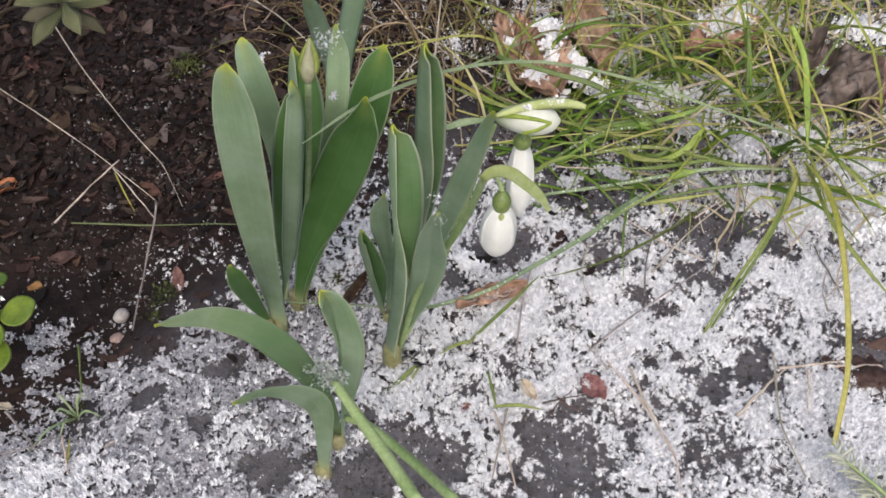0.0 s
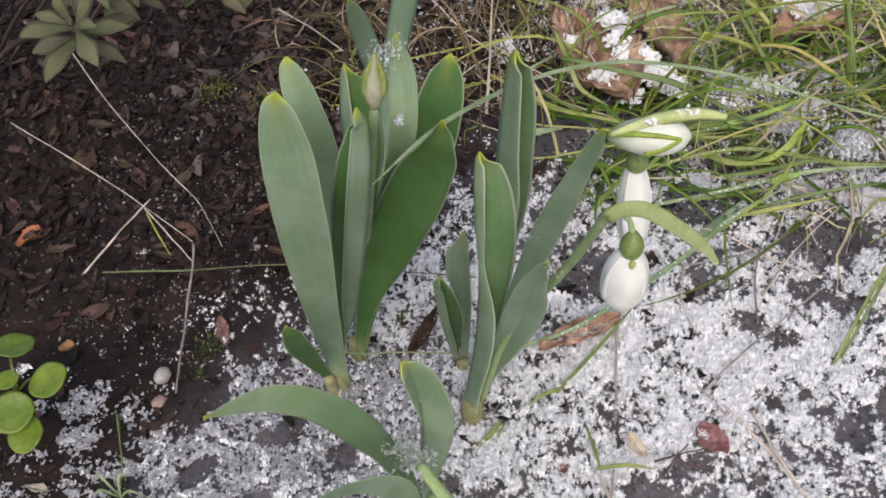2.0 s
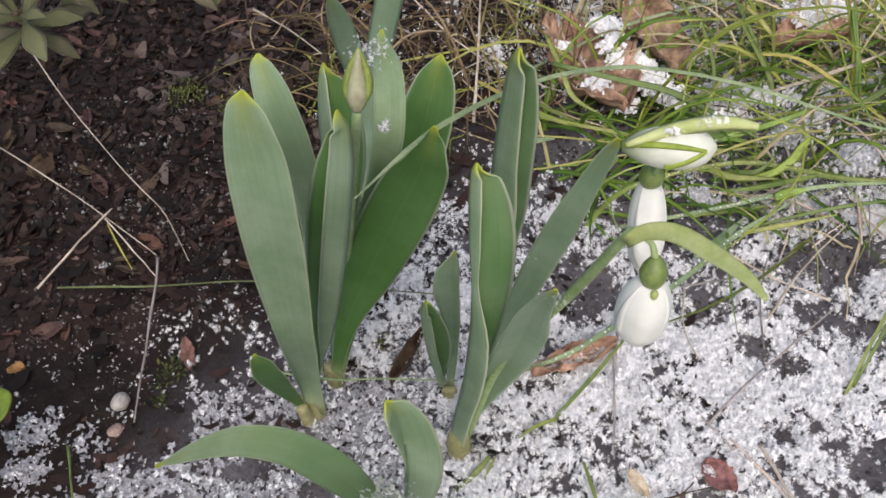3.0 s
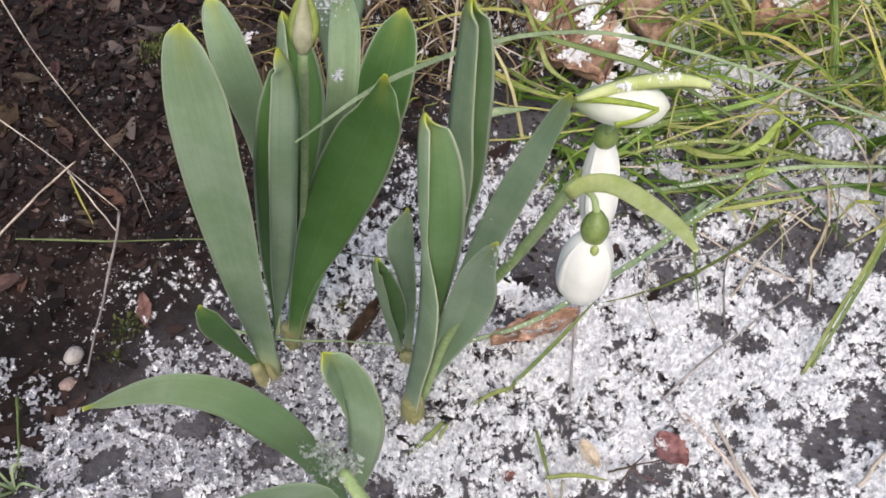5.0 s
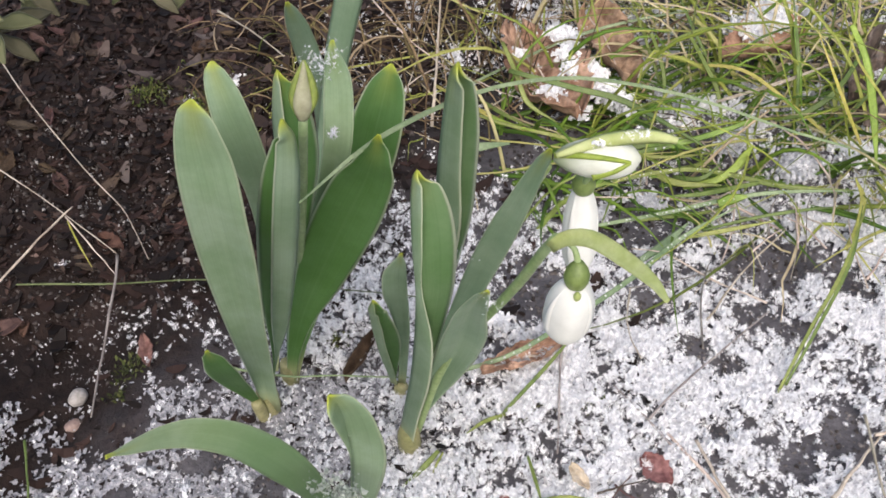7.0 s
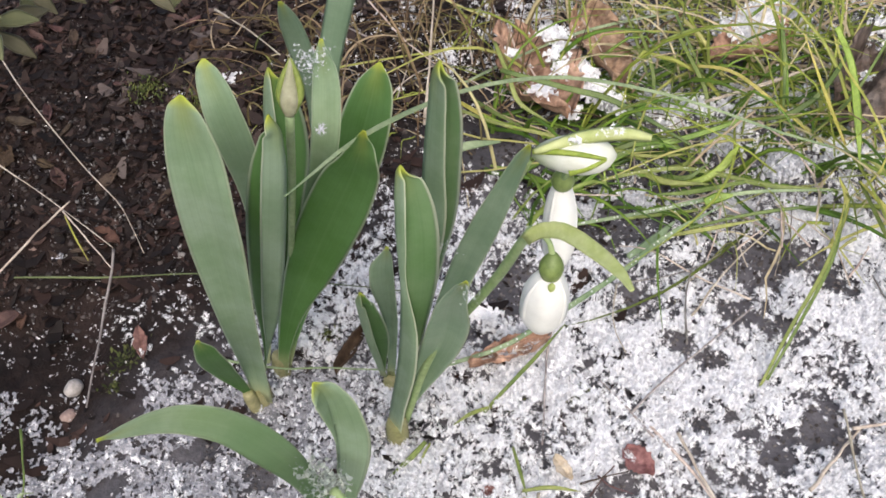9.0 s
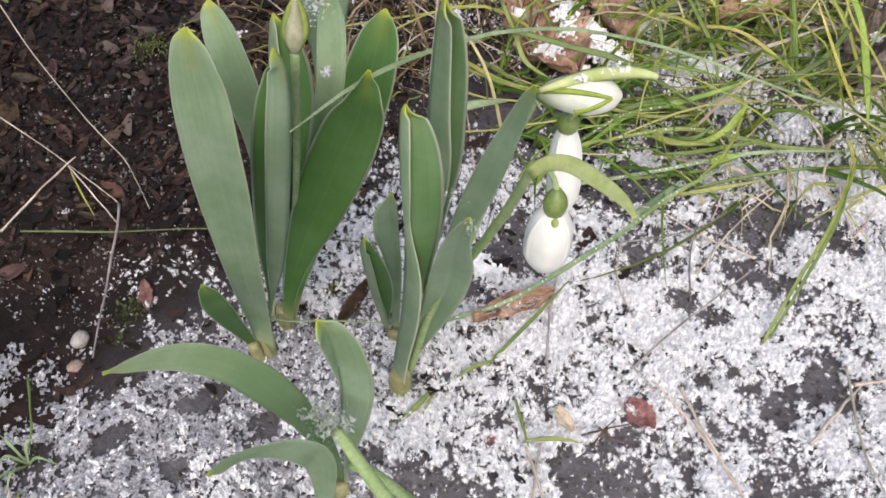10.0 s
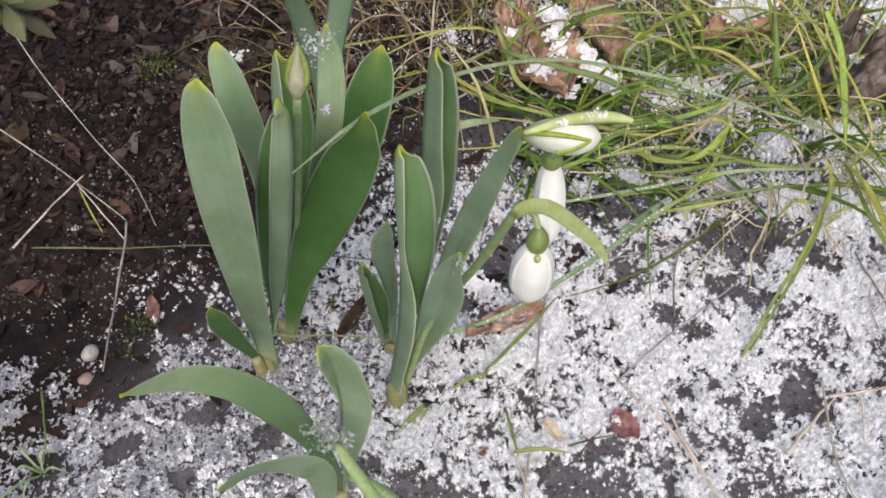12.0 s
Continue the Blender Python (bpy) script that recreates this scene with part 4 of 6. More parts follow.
# swollen papery spathe of the second flower, lying level
SL, SR = Vector((0.0327, 0.2060, 0.1434)), Vector((0.0522, 0.2037, 0.1438))
ax = (SR - SL).normalized()
pouch = lathe("papery_spathe", SL, ax, [(0, 0.0010), (0.003, 0.0030), (0.008, 0.0045), (0.013, 0.0047), (0.0175, 0.0032), ((SR - SL).length, 0.0006)], SPATHE, flower_plant, "swollen white papery spathe", 22, 0.95, 0.03)
up = Vector((0, 0.45, 0.9))
toward = Vector((0.0, -0.72, 0.69))
L = (SR - SL).length
tube("rib", [SL + toward * 0.0014 + up * 0.0004, SL + ax * L * 0.3 + toward * 0.0044 + up * 0.0001, SL + ax * L * 0.6 + toward * 0.0048 - up * 0.0005, SL + ax * L * 0.84 + toward * 0.0038 - up * 0.0012], [0.0007, 0.0007, 0.0006, 0.0004], RIB, pouch, "green rib along the spathe", n=14, sides=8, flat=0.6)
tube("rib", [SL + ax * L * 0.84 + toward * 0.0038 - up * 0.0012, SL + ax * L * 0.66 + toward * 0.0041 - up * 0.0031, SL + ax * L * 0.42 + toward * 0.0030 - up * 0.0046], [0.0004, 0.0007, 0.0009], RIB, pouch, "green rib along the spathe", n=14, sides=8, flat=0.6)
leaf(pouch, [(0.0327, 0.2032, 0.1462, 0.0014), (0.0381, 0.2037, 0.1479, 0.0027), (0.0438, 0.2040, 0.1495, 0.0032), (0.0495, 0.2036, 0.1505, 0.0034), (0.0544, 0.2028, 0.1509, 0.0029), (0.0587, 0.2015, 0.1506, 0.0017)], name="spathe_valve", front=BRACT, back=BRACT, label="yellow-green valve of the spathe", cup=-0.5, thick=0.0014, n=18, k=3)

side_plant = thing("snowdrop_plant", "small young snowdrop with two short grey-green leaves", "snowdrop", "snowdrops")
strap(side_plant, [(-0.0083, 0.2396, 0.0054, 0.0013, 0.0019), (-0.0072, 0.2382, 0.0175, 0.0015, 0.0019), (-0.0063, 0.2367, 0.0308, 0.0019, 0.0020), (-0.0056, 0.2336, 0.0466, 0.0027, 0.0023), (-0.0055, 0.2307, 0.0613, 0.0041, 0.0025), (-0.0054, 0.2272, 0.0743, 0.0058, 0.0024), (-0.0052, 0.2247, 0.0833, 0.0056, 0.0024), (-0.0047, 0.2226, 0.0897, 0.0049, 0.0020), (-0.0044, 0.2211, 0.0941, 0.0030, 0.0016), (-0.0042, 0.2201, 0.0971, 0.0012, 0.0007), (-0.0040, 0.2194, 0.0992, 0.0005, 0.0005)], (165, 15), front=LEAF_BLOOM_LIT, back=LEAF_BLOOM_LIT, seed=13)
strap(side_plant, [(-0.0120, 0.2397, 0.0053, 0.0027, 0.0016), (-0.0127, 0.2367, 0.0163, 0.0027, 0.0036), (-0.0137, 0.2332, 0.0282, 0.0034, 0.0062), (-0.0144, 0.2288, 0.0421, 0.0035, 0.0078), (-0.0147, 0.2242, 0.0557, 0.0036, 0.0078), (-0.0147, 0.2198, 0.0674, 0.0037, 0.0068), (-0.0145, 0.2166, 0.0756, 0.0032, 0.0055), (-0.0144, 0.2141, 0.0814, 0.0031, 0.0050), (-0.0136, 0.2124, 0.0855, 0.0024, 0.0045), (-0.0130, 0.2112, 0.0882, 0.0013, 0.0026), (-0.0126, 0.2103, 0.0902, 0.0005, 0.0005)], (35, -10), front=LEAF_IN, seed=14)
sheath(side_plant, -0.0084, 0.2386, 0.0036, 0.012)

front_plant = thing("snowdrop_plant", "snowdrop with splayed drooping leaves and snow in its centre", "snowdrop", "snowdrops")
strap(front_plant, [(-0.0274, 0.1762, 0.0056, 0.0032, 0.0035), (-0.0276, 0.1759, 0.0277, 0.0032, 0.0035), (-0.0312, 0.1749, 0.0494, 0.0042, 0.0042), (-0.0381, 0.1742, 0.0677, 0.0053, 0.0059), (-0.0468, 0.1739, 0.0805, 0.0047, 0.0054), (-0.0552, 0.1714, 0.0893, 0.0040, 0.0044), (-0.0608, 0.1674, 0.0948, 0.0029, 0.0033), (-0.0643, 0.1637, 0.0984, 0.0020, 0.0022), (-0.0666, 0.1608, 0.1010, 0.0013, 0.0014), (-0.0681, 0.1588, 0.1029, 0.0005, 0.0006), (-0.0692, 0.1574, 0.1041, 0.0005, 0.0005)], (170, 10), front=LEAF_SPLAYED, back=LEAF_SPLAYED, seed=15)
strap(front_plant, [(-0.0308, 0.1618, 0.0028, 0.0015, 0.0028), (-0.0286, 0.1611, 0.0196, 0.0027, 0.0028), (-0.0264, 0.1602, 0.0379, 0.0034, 0.0036), (-0.0259, 0.1588, 0.0572, 0.0046, 0.0049), (-0.0308, 0.1539, 0.0716, 0.0030, 0.0051), (-0.0356, 0.1486, 0.0816, 0.0017, 0.0024), (-0.0389, 0.1445, 0.0872, 0.0012, 0.0016), (-0.0410, 0.1413, 0.0904, 0.0012, 0.0013), (-0.0423, 0.1388, 0.0924, 0.0012, 0.0014), (-0.0432, 0.1373, 0.0939, 0.0006, 0.0009), (-0.0439, 0.1362, 0.0950, 0.0005, 0.0005)], (168, 12), seed=16)
strap(front_plant, [(-0.0246, 0.1747, 0.0037, 0.0003, 0.0011), (-0.0231, 0.1751, 0.0177, 0.0003, 0.0011), (-0.0219, 0.1754, 0.0331, 0.0003, 0.0044), (-0.0209, 0.1752, 0.0503, 0.0003, 0.0079), (-0.0195, 0.1746, 0.0666, 0.0003, 0.0097), (-0.0192, 0.1739, 0.0800, 0.0020, 0.0097), (-0.0190, 0.1729, 0.0896, 0.0036, 0.0082), (-0.0193, 0.1721, 0.0960, 0.0043, 0.0066), (-0.0198, 0.1712, 0.1004, 0.0047, 0.0047), (-0.0206, 0.1704, 0.1033, 0.0045, 0.0024), (-0.0211, 0.1698, 0.1054, 0.0005, 0.0005)], (128, 8), seed=17)
tube("scape", [(-0.0199, 0.1617, 0.0664, 0.0035), (-0.0099, 0.1474, 0.0661, 0.0045), (-0.0000, 0.1328, 0.0671, 0.0051), (0.0091, 0.1179, 0.0695, 0.0053)], [0.0016, 0.0019, 0.0020, 0.0020], SCAPE, front_plant, "leaning green flower stalk", n=20)
tube("scape", [(-0.0202, 0.1695, 0.0303, 0.0031), (-0.0114, 0.1641, 0.0345, 0.0036), (0.0040, 0.1471, 0.0425, 0.0041), (0.0202, 0.1255, 0.0548, 0.0041)], [0.0014, 0.0016, 0.0017, 0.0017], SCAPE, front_plant, "leaning yellow-green flower stalk", n=20)
sheath(front_plant, -0.0311, 0.1625, 0.0040, 0.013)
sheath(front_plant, -0.0258, 0.1743, 0.0036, 0.013)

back_plant = thing("snowdrop_plant", "taller snowdrop behind the clump, upright grey-green leaves", "snowdrop", "snowdrops")
leaf(back_plant, [(-0.0438, 0.3666, 0.0043, 0.0068), (-0.0405, 0.3610, 0.0397, 0.0089), (-0.0396, 0.3551, 0.0624, 0.0100), (-0.0410, 0.3494, 0.0783, 0.0101), (-0.0424, 0.3412, 0.0975, 0.0087), (-0.0431, 0.3361, 0.1076, 0.0053), (-0.0436, 0.3326, 0.1141, 0.0013)], front=LEAF_BLOOM_LIT, back=LEAF_BLOOM_LIT, cup=-0.3, turn=0, seed=18)
leaf(back_plant, [(-0.0455, 0.3435, 0.0007, 0.0064), (-0.0384, 0.3503, 0.0418, 0.0091), (-0.0305, 0.3521, 0.0778, 0.0104), (-0.0246, 0.3511, 0.0996, 0.0112), (-0.0194, 0.3490, 0.1176, 0.0109), (-0.0151, 0.3452, 0.1375, 0.0026)], front=LEAF_BLOOM_LIT, back=LEAF_BLOOM_LIT, cup=-0.3, turn=0, seed=19)

# snow caught on the plants and heaped in the grass
snow_clump((-0.0236, 0.2500, 0.1414), 0.0060, 190, 31, "loose snow crystals clinging to a leaf edge beside the bud", 0.8, 0, 0.75, SLUSH)
snow_clump((-0.0456, 0.2080, 0.1612), 0.0020, 22, 33, "few grains of snow on the tip of a leaf", 0.5, 0, 0.4, SLUSH)
r = np.random.default_rng(32)
v, f = flakes(np.array([(-0.0201, 0.2342, 0.1308)] * 4), np.array([0.0046, 0.0042, 0.0036, 0.0030]), r, 0.6, barbs=1.0)
put("snow_crystal", fast_mesh("snow_crystal", v, f, [SLUSH], False), None, "single star-shaped snow crystal stuck on a leaf", "snow crystal", "snow caught on the plants")
snow_clump((0.0135, 0.2243, 0.0920), 0.0036, 70, 33, "snow crystals lodged between two strap leaves", 0.6, 0, 0.5)
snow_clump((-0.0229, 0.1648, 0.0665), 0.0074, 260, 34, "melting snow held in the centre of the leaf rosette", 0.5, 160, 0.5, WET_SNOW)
snow_clump((0.0421, 0.2032, 0.1493), 0.0024, 40, 35, "snow crystals resting on the papery spathe", 0.3, 6, 0.42)
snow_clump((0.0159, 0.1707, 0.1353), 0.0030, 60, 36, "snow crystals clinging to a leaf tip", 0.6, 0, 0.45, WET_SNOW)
snow_clump((0.0492, 0.2024, 0.1527), 0.0030, 20, 37, "snow crystals on the spathe's upper valve", 0.4)


# ---------------------------------------------------------------- grass, stalks, litter
def blade(ctrl, width, mat=BLADE, label="long green grass blade bent over the snow", name="grass_blade", fold=0.5, turn=0, n=22):
    """A single blade: tapers to its tip, with a keel."""
    m = len(ctrl)
    pts = [(*p[:3], width * (0.75 + 0.25 * min(1, 3 * i / m)) * (1.0 if i < m - 1 else 0.25)) for i, p in enumerate(ctrl)]
    v, f, uv, idx = ribbon(pts, n=n, k=2, fold=fold, turn=turn, thick=0.0005)
    return put(name, mesh(name, v, f, [mat], uv), None, label, "grass blade", "single grass blades")


def stalk(ctrl, r, mat=STRAW, label="thin dry tan stalk lying on the soil"):
    j = random.Random(int(ctrl[0][0] * 1e5))
    fine = spline(ctrl, 9)
    fine[:, 2] += 0.0028
    fine[1:-1] += np.array([[j.gauss(0, r * 0.22) for _ in range(3)] for _ in range(8)])
    rr = [r * (1.0 - 0.45 * i / 9) * j.uniform(0.8, 1.2) for i in range(10)]
    return tube("dry_stalk", fine, rr, mat, None, label, n=27, sides=7, category="stalk", group="dry stalks")


blade([(-0.0244, 0.1949, 0.1426, 0.0014), (-0.0083, 0.2295, 0.1319, 0.0015), (0.0183, 0.2642, 0.1197, 0.0020), (0.0436, 0.2862, 0.1089, 0.0021), (0.0695, 0.3020, 0.0967, 0.0023), (0.1133, 0.3190, 0.0741, 0.0028), (0.1620, 0.3285, 0.0485, 0.0033), (0.2063, 0.3332, 0.0300, 0.0036)][::-1], 0.0014, BLADE_BLUE, "long frosted grass blade arching over the leaf tips")
blade([(0.0091, 0.2414, 0.0060), (0.0339, 0.2464, 0.0100), (0.0498, 0.2532, 0.0140), (0.0635, 0.2612, 0.0160), (0.0893, 0.2783, 0.0180), (0.1115, 0.2969, 0.0180), (0.1430, 0.3171, 0.0161)], 0.0022, BLADE_BLUE, "grass blade beaded with droplets lying on snow")
blade([(0.0270, 0.2215, 0.0045), (0.0322, 0.2268, 0.0055), (0.0405, 0.2340, 0.0085), (0.0481, 0.2413, 0.0100), (0.0621, 0.2559, 0.0120)], 0.0016, BLADE, "green grass blade lying across the snow")
blade([(0.0300, 0.2235, 0.0050), (0.0219, 0.2204, 0.0058), (0.0151, 0.2165, 0.0045)], 0.0016, BLADE, "short yellow-green grass blade on the snow")
blade([(0.1348, 0.2284, 0.0030), (0.1507, 0.2484, 0.0150), (0.1697, 0.2711, 0.0250), (0.1912, 0.3041, 0.0326)], 0.0017, BLADE, "green grass blade leaning down onto the snow")
blade([(0.1389, 0.2316, 0.0030), (0.1533, 0.2484, 0.0150), (0.1740, 0.2748, 0.0250), (0.1867, 0.2991, 0.0316)], 0.0015, BLADE, "green grass blade leaning down onto the snow")
blade([(0.1747, 0.1722, 0.0030), (0.1873, 0.2046, 0.0150), (0.1984, 0.2574, 0.0280), (0.2012, 0.2900, 0.0325), (0.1965, 0.3108, 0.0340)], 0.0030, BLADE_YELLOW, "broad yellowing grass blade hanging down to the snow")
blade([(0.1965, 0.3108, 0.0340), (0.2035, 0.2813, 0.0220), (0.2135, 0.2629, 0.0140), (0.2260, 0.2453, 0.0060)], 0.0023, BLADE)
blade([(0.2034, 0.3224, 0.0370), (0.2191, 0.3101, 0.0289), (0.2387, 0.2878, 0.0153)], 0.0022, BLADE)
blade([(0.2018, 0.3130, 0.0246), (0.2059, 0.3148, 0.0450), (0.1991, 0.3317, 0.0596), (0.1927, 0.3531, 0.0680), (0.1973, 0.3932, 0.0778)], 0.0012, BLADE_YELLOW, "thin kinked yellow-green grass blade")
blade([(0.1989, 0.3337, 0.0352), (0.1878, 0.3460, 0.0544), (0.1807, 0.3701, 0.0719)], 0.0017, BLADE_YELLOW)
blade([(0.0477, 0.3940, 0.0399), (0.0784, 0.3812, 0.0373), (0.1034, 0.3753, 0.0320), (0.1419, 0.3514, 0.0193)], 0.0031, BLADE, fold=0.25)
blade([(0.0664, 0.3356, 0.0051), (0.0867, 0.3464, 0.0130), (0.1023, 0.3529, 0.0179), (0.1246, 0.3572, 0.0187), (0.1428, 0.3530, 0.0168)], 0.0019, BLADE)
blade([(0.0190, 0.3842, 0.0279), (0.0443, 0.3731, 0.0236), (0.0725, 0.3667, 0.0193), (0.1157, 0.3554, 0.0143), (0.1464, 0.3548, 0.0161)], 0.0019, BLADE)
blade([(0.0226, 0.4100, 0.0175), (0.0739, 0.4311, 0.0290), (0.1088, 0.4416, 0.0340), (0.1587, 0.4428, 0.0426)], 0.0017, BLADE_BLUE)
blade([(0.0180, 0.3580, 0.0178), (0.0300, 0.3605, 0.0200), (0.0460, 0.3640, 0.0190)], 0.0042, BLADE_BLUE)
blade([(0.0838, 0.3430, 0.0087), (0.1288, 0.3434, 0.0161), (0.1660, 0.3252, 0.0197), (0.1962, 0.3191, 0.0211)], 0.0023, BLADE)
blade([(0.0689, 0.3147, 0.0080), (0.1103, 0.3188, 0.0120), (0.1538, 0.3221, 0.0186), (0.1991, 0.3191, 0.0211)], 0.0020, BLADE_BLUE)
blade([(0.1490, 0.3795, 0.0276), (0.1759, 0.3752, 0.0410), (0.2017, 0.3781, 0.0497)], 0.0019, STRAW, "straw-coloured dead grass blade", turn=20)
blade([(0.1392, 0.4021, 0.0341), (0.1595, 0.3851, 0.0416), (0.1764, 0.3617, 0.0377), (0.1948, 0.3500, 0.0260)], 0.0019, BLADE_YELLOW)
blade([(0.2376, 0.3887, 0.0769), (0.2175, 0.3652, 0.0616), (0.2036, 0.3516, 0.0468), (0.1889, 0.3503, 0.0257)], 0.0014, BLADE)
blade([(0.1819, 0.3614, 0.0286), (0.1811, 0.3786, 0.0530), (0.1780, 0.3968, 0.0758)], 0.0017, BLADE)
blade([(0.1571, 0.3995, 0.0242), (0.1427, 0.4169, 0.0469), (0.1382, 0.4380, 0.0564)], 0.0017, BLADE)
blade([(0.1044, 0.3872, 0.0135), (0.0941, 0.3717, 0.0153), (0.0923, 0.3626, 0.0085)], 0.0019, BLADE)
blade([(0.1301, 0.4084, 0.0181), (0.1235, 0.4258, 0.0340), (0.1193, 0.4537, 0.0440)], 0.0017, BLADE)
blade([(0.0124, 0.4150, 0.0181), (0.0448, 0.3802, 0.0190), (0.0636, 0.3719, 0.0173)], 0.0022, BLADE_YELLOW)
blade([(0.0789, 0.3358, 0.01), (0.0931, 0.3477, 0.013), (0.1053, 0.355, 0.016), (0.123, 0.3572, 0.019), (0.129, 0.3507, 0.022)], 0.0026, BLADE_FRESH, fold=0.25)
blade([(0.0339, 0.3912, 0.018), (0.0464, 0.3763, 0.021), (0.0585, 0.3665, 0.024)], 0.0023, BLADE_FRESH, fold=0.25)
blade([(0.0346, 0.4043, 0.016), (0.044, 0.3886, 0.019), (0.0575, 0.3711, 0.022)], 0.0022, BLADE, fold=0.25)
blade([(0.1256, 0.3381, 0.01), (0.1381, 0.3356, 0.015), (0.1468, 0.3379, 0.02), (0.1519, 0.3414, 0.025), (0.1546, 0.3424, 0.03)], 0.0038, BLADE_FRESH, fold=0.25)
blade([(0.1353, 0.3196, 0.016), (0.1416, 0.3212, 0.017), (0.1486, 0.3213, 0.018)], 0.0049, BLADE_FRESH, fold=0.25)
blade([(0.0461, 0.4114, 0.045), (0.0519, 0.3941, 0.0367), (0.0565, 0.3831, 0.0283), (0.0709, 0.3774, 0.02)], 0.0026, BLADE, fold=0.25)
blade([(0.119, 0.4069, 0.05), (0.1242, 0.4057, 0.0393), (0.128, 0.4008, 0.0287), (0.1257, 0.384, 0.018)], 0.0023, BLADE, fold=0.25)
blade([(0.1341, 0.3979, 0.055), (0.1426, 0.3937, 0.0427), (0.1504, 0.3858, 0.0303), (0.1525, 0.3721, 0.018)], 0.0025, BLADE, fold=0.25)
blade([(0.1821, 0.3934, 0.062), (0.1828, 0.3757, 0.046), (0.1871, 0.3698, 0.03)], 0.0026, BLADE_FRESH, fold=0.25)
blade([(0.1938, 0.3674, 0.075), (0.2018, 0.3591, 0.0617), (0.2011, 0.3378, 0.0483), (0.2, 0.3197, 0.035)], 0.0038, BLADE_FRESH, fold=0.25)
blade([(0.2111, 0.3776, 0.055), (0.1929, 0.3581, 0.0467), (0.1807, 0.3545, 0.0383), (0.1709, 0.3596, 0.03)], 0.0029, BLADE, fold=0.25)
blade([(0.1941, 0.3631, 0.045), (0.1968, 0.3576, 0.0367), (0.2067, 0.3594, 0.0283), (0.2205, 0.353, 0.02)], 0.0025, BLADE, fold=0.25)
blade([(0.16, 0.3607, 0.03), (0.1486, 0.3608, 0.0247), (0.1249, 0.3585, 0.0193), (0.1033, 0.3648, 0.014)], 0.0029, BLADE_FRESH, fold=0.25)
blade([(0.1027, 0.3615, 0.014), (0.1177, 0.362, 0.018), (0.133, 0.3575, 0.022)], 0.0035, BLADE, fold=0.25)
blade([(0.0969, 0.2966, 0.006), (0.1106, 0.3047, 0.009), (0.1207, 0.3121, 0.012)], 0.0038, BLADE_BLUE, fold=0.25)
blade([(0.187, 0.2962, 0.006), (0.1928, 0.3037, 0.014), (0.1959, 0.3124, 0.022), (0.1919, 0.3179, 0.03)], 0.0029, BLADE_YELLOW, fold=0.25)
blade([(0.1266, 0.3092, 0.01), (0.1516, 0.3138, 0.012), (0.1712, 0.3151, 0.014), (0.1901, 0.3147, 0.016)], 0.0017, BLADE, fold=0.25)
blade([(0.119, 0.3072, 0.008), (0.1349, 0.3074, 0.011), (0.1587, 0.3094, 0.014)], 0.0023, BLADE, fold=0.25)
blade([(0.2168, 0.3669, 0.04), (0.208, 0.3624, 0.032), (0.1968, 0.3563, 0.024)], 0.0025, BLADE, fold=0.25)
blade([(0.1224, 0.3454, 0.01), (0.1323, 0.3377, 0.015), (0.1414, 0.3412, 0.02)], 0.0025, BLADE, fold=0.25)
blade([(0.1098, 0.3496, 0.012), (0.1212, 0.3367, 0.014), (0.1407, 0.3315, 0.016)], 0.0032, BLADE, fold=0.25)
blade([(0.0937, 0.3342, 0.01), (0.093, 0.3443, 0.02)], 0.0022, BLADE_FRESH, fold=0.25)
blade([(0.1465, 0.392, 0.06), (0.1503, 0.3927, 0.045), (0.1559, 0.3949, 0.03)], 0.0020, BLADE, fold=0.25)
blade([(0.1643, 0.3314, 0.018), (0.1471, 0.3269, 0.0193), (0.127, 0.3214, 0.0207), (0.1096, 0.3193, 0.022)], 0.0023, BLADE, fold=0.25)
blade([(-0.1615, 0.3358, 0.0061), (-0.1531, 0.3220, 0.0043), (-0.1462, 0.3118, -0.0000)], 0.0009, BLADE_YELLOW, "short yellow-green grass blade on dark soil")
blade([(0.0360, 0.2045, 0.0080), (0.0376, 0.1943, 0.0080), (0.0391, 0.1868, 0.0060)], 0.0013, BLADE, "short yellow-green grass blade on the snow")
blade([(0.0375, 0.1880, 0.0075), (0.0475, 0.1885, 0.0080), (0.0578, 0.1872, 0.0065)], 0.0016, BLADE, "short green grass blade on the snow")
blade([(0.0046, 0.2093, 0.0060), (-0.0009, 0.2037, 0.0050), (-0.0086, 0.1979, 0.0025)], 0.0021, BLADE, "bright yellow-green sprout at the foot of the leaves")
blade([(0.0063, 0.2087, 0.0060), (0.0040, 0.2050, 0.0050), (0.0020, 0.2014, 0.0030)], 0.0010, BLADE, "bright yellow-green sprout at the foot of the leaves")
for tip in ((-0.1545, 0.2040, -0.0060), (-0.1585, 0.1775, -0.0100), (-0.1380, 0.2010, -0.0040), (-0.1470, 0.1830, -0.0095), (-0.1530, 0.1950, -0.0085), (-0.1310, 0.1930, -0.0085)):
    blade([(-0.1438, 0.1954, -0.0125), (tip[0] * 0.5 - 0.0719, tip[1] * 0.5 + 0.0977, tip[2] + 0.0035), tip], 0.0011, BLADE_BLUE, "short grey-green grass blade in a small tuft")
blade([(-0.1430, 0.1840, -0.0105), (-0.1405, 0.1770, -0.0080), (-0.1388, 0.1687, -0.0080)], 0.0015, BLADE_YELLOW, "yellow grass blade at the foot of the tuft")
stalk([(-0.2480, 0.4006, 0.0151), (-0.1988, 0.3661, 0.0092), (-0.1636, 0.3390, 0.0053), (-0.1348, 0.3155, 0.0014)], 0.00038, STRAW, "long thin pinkish stalk lying on dark soil")
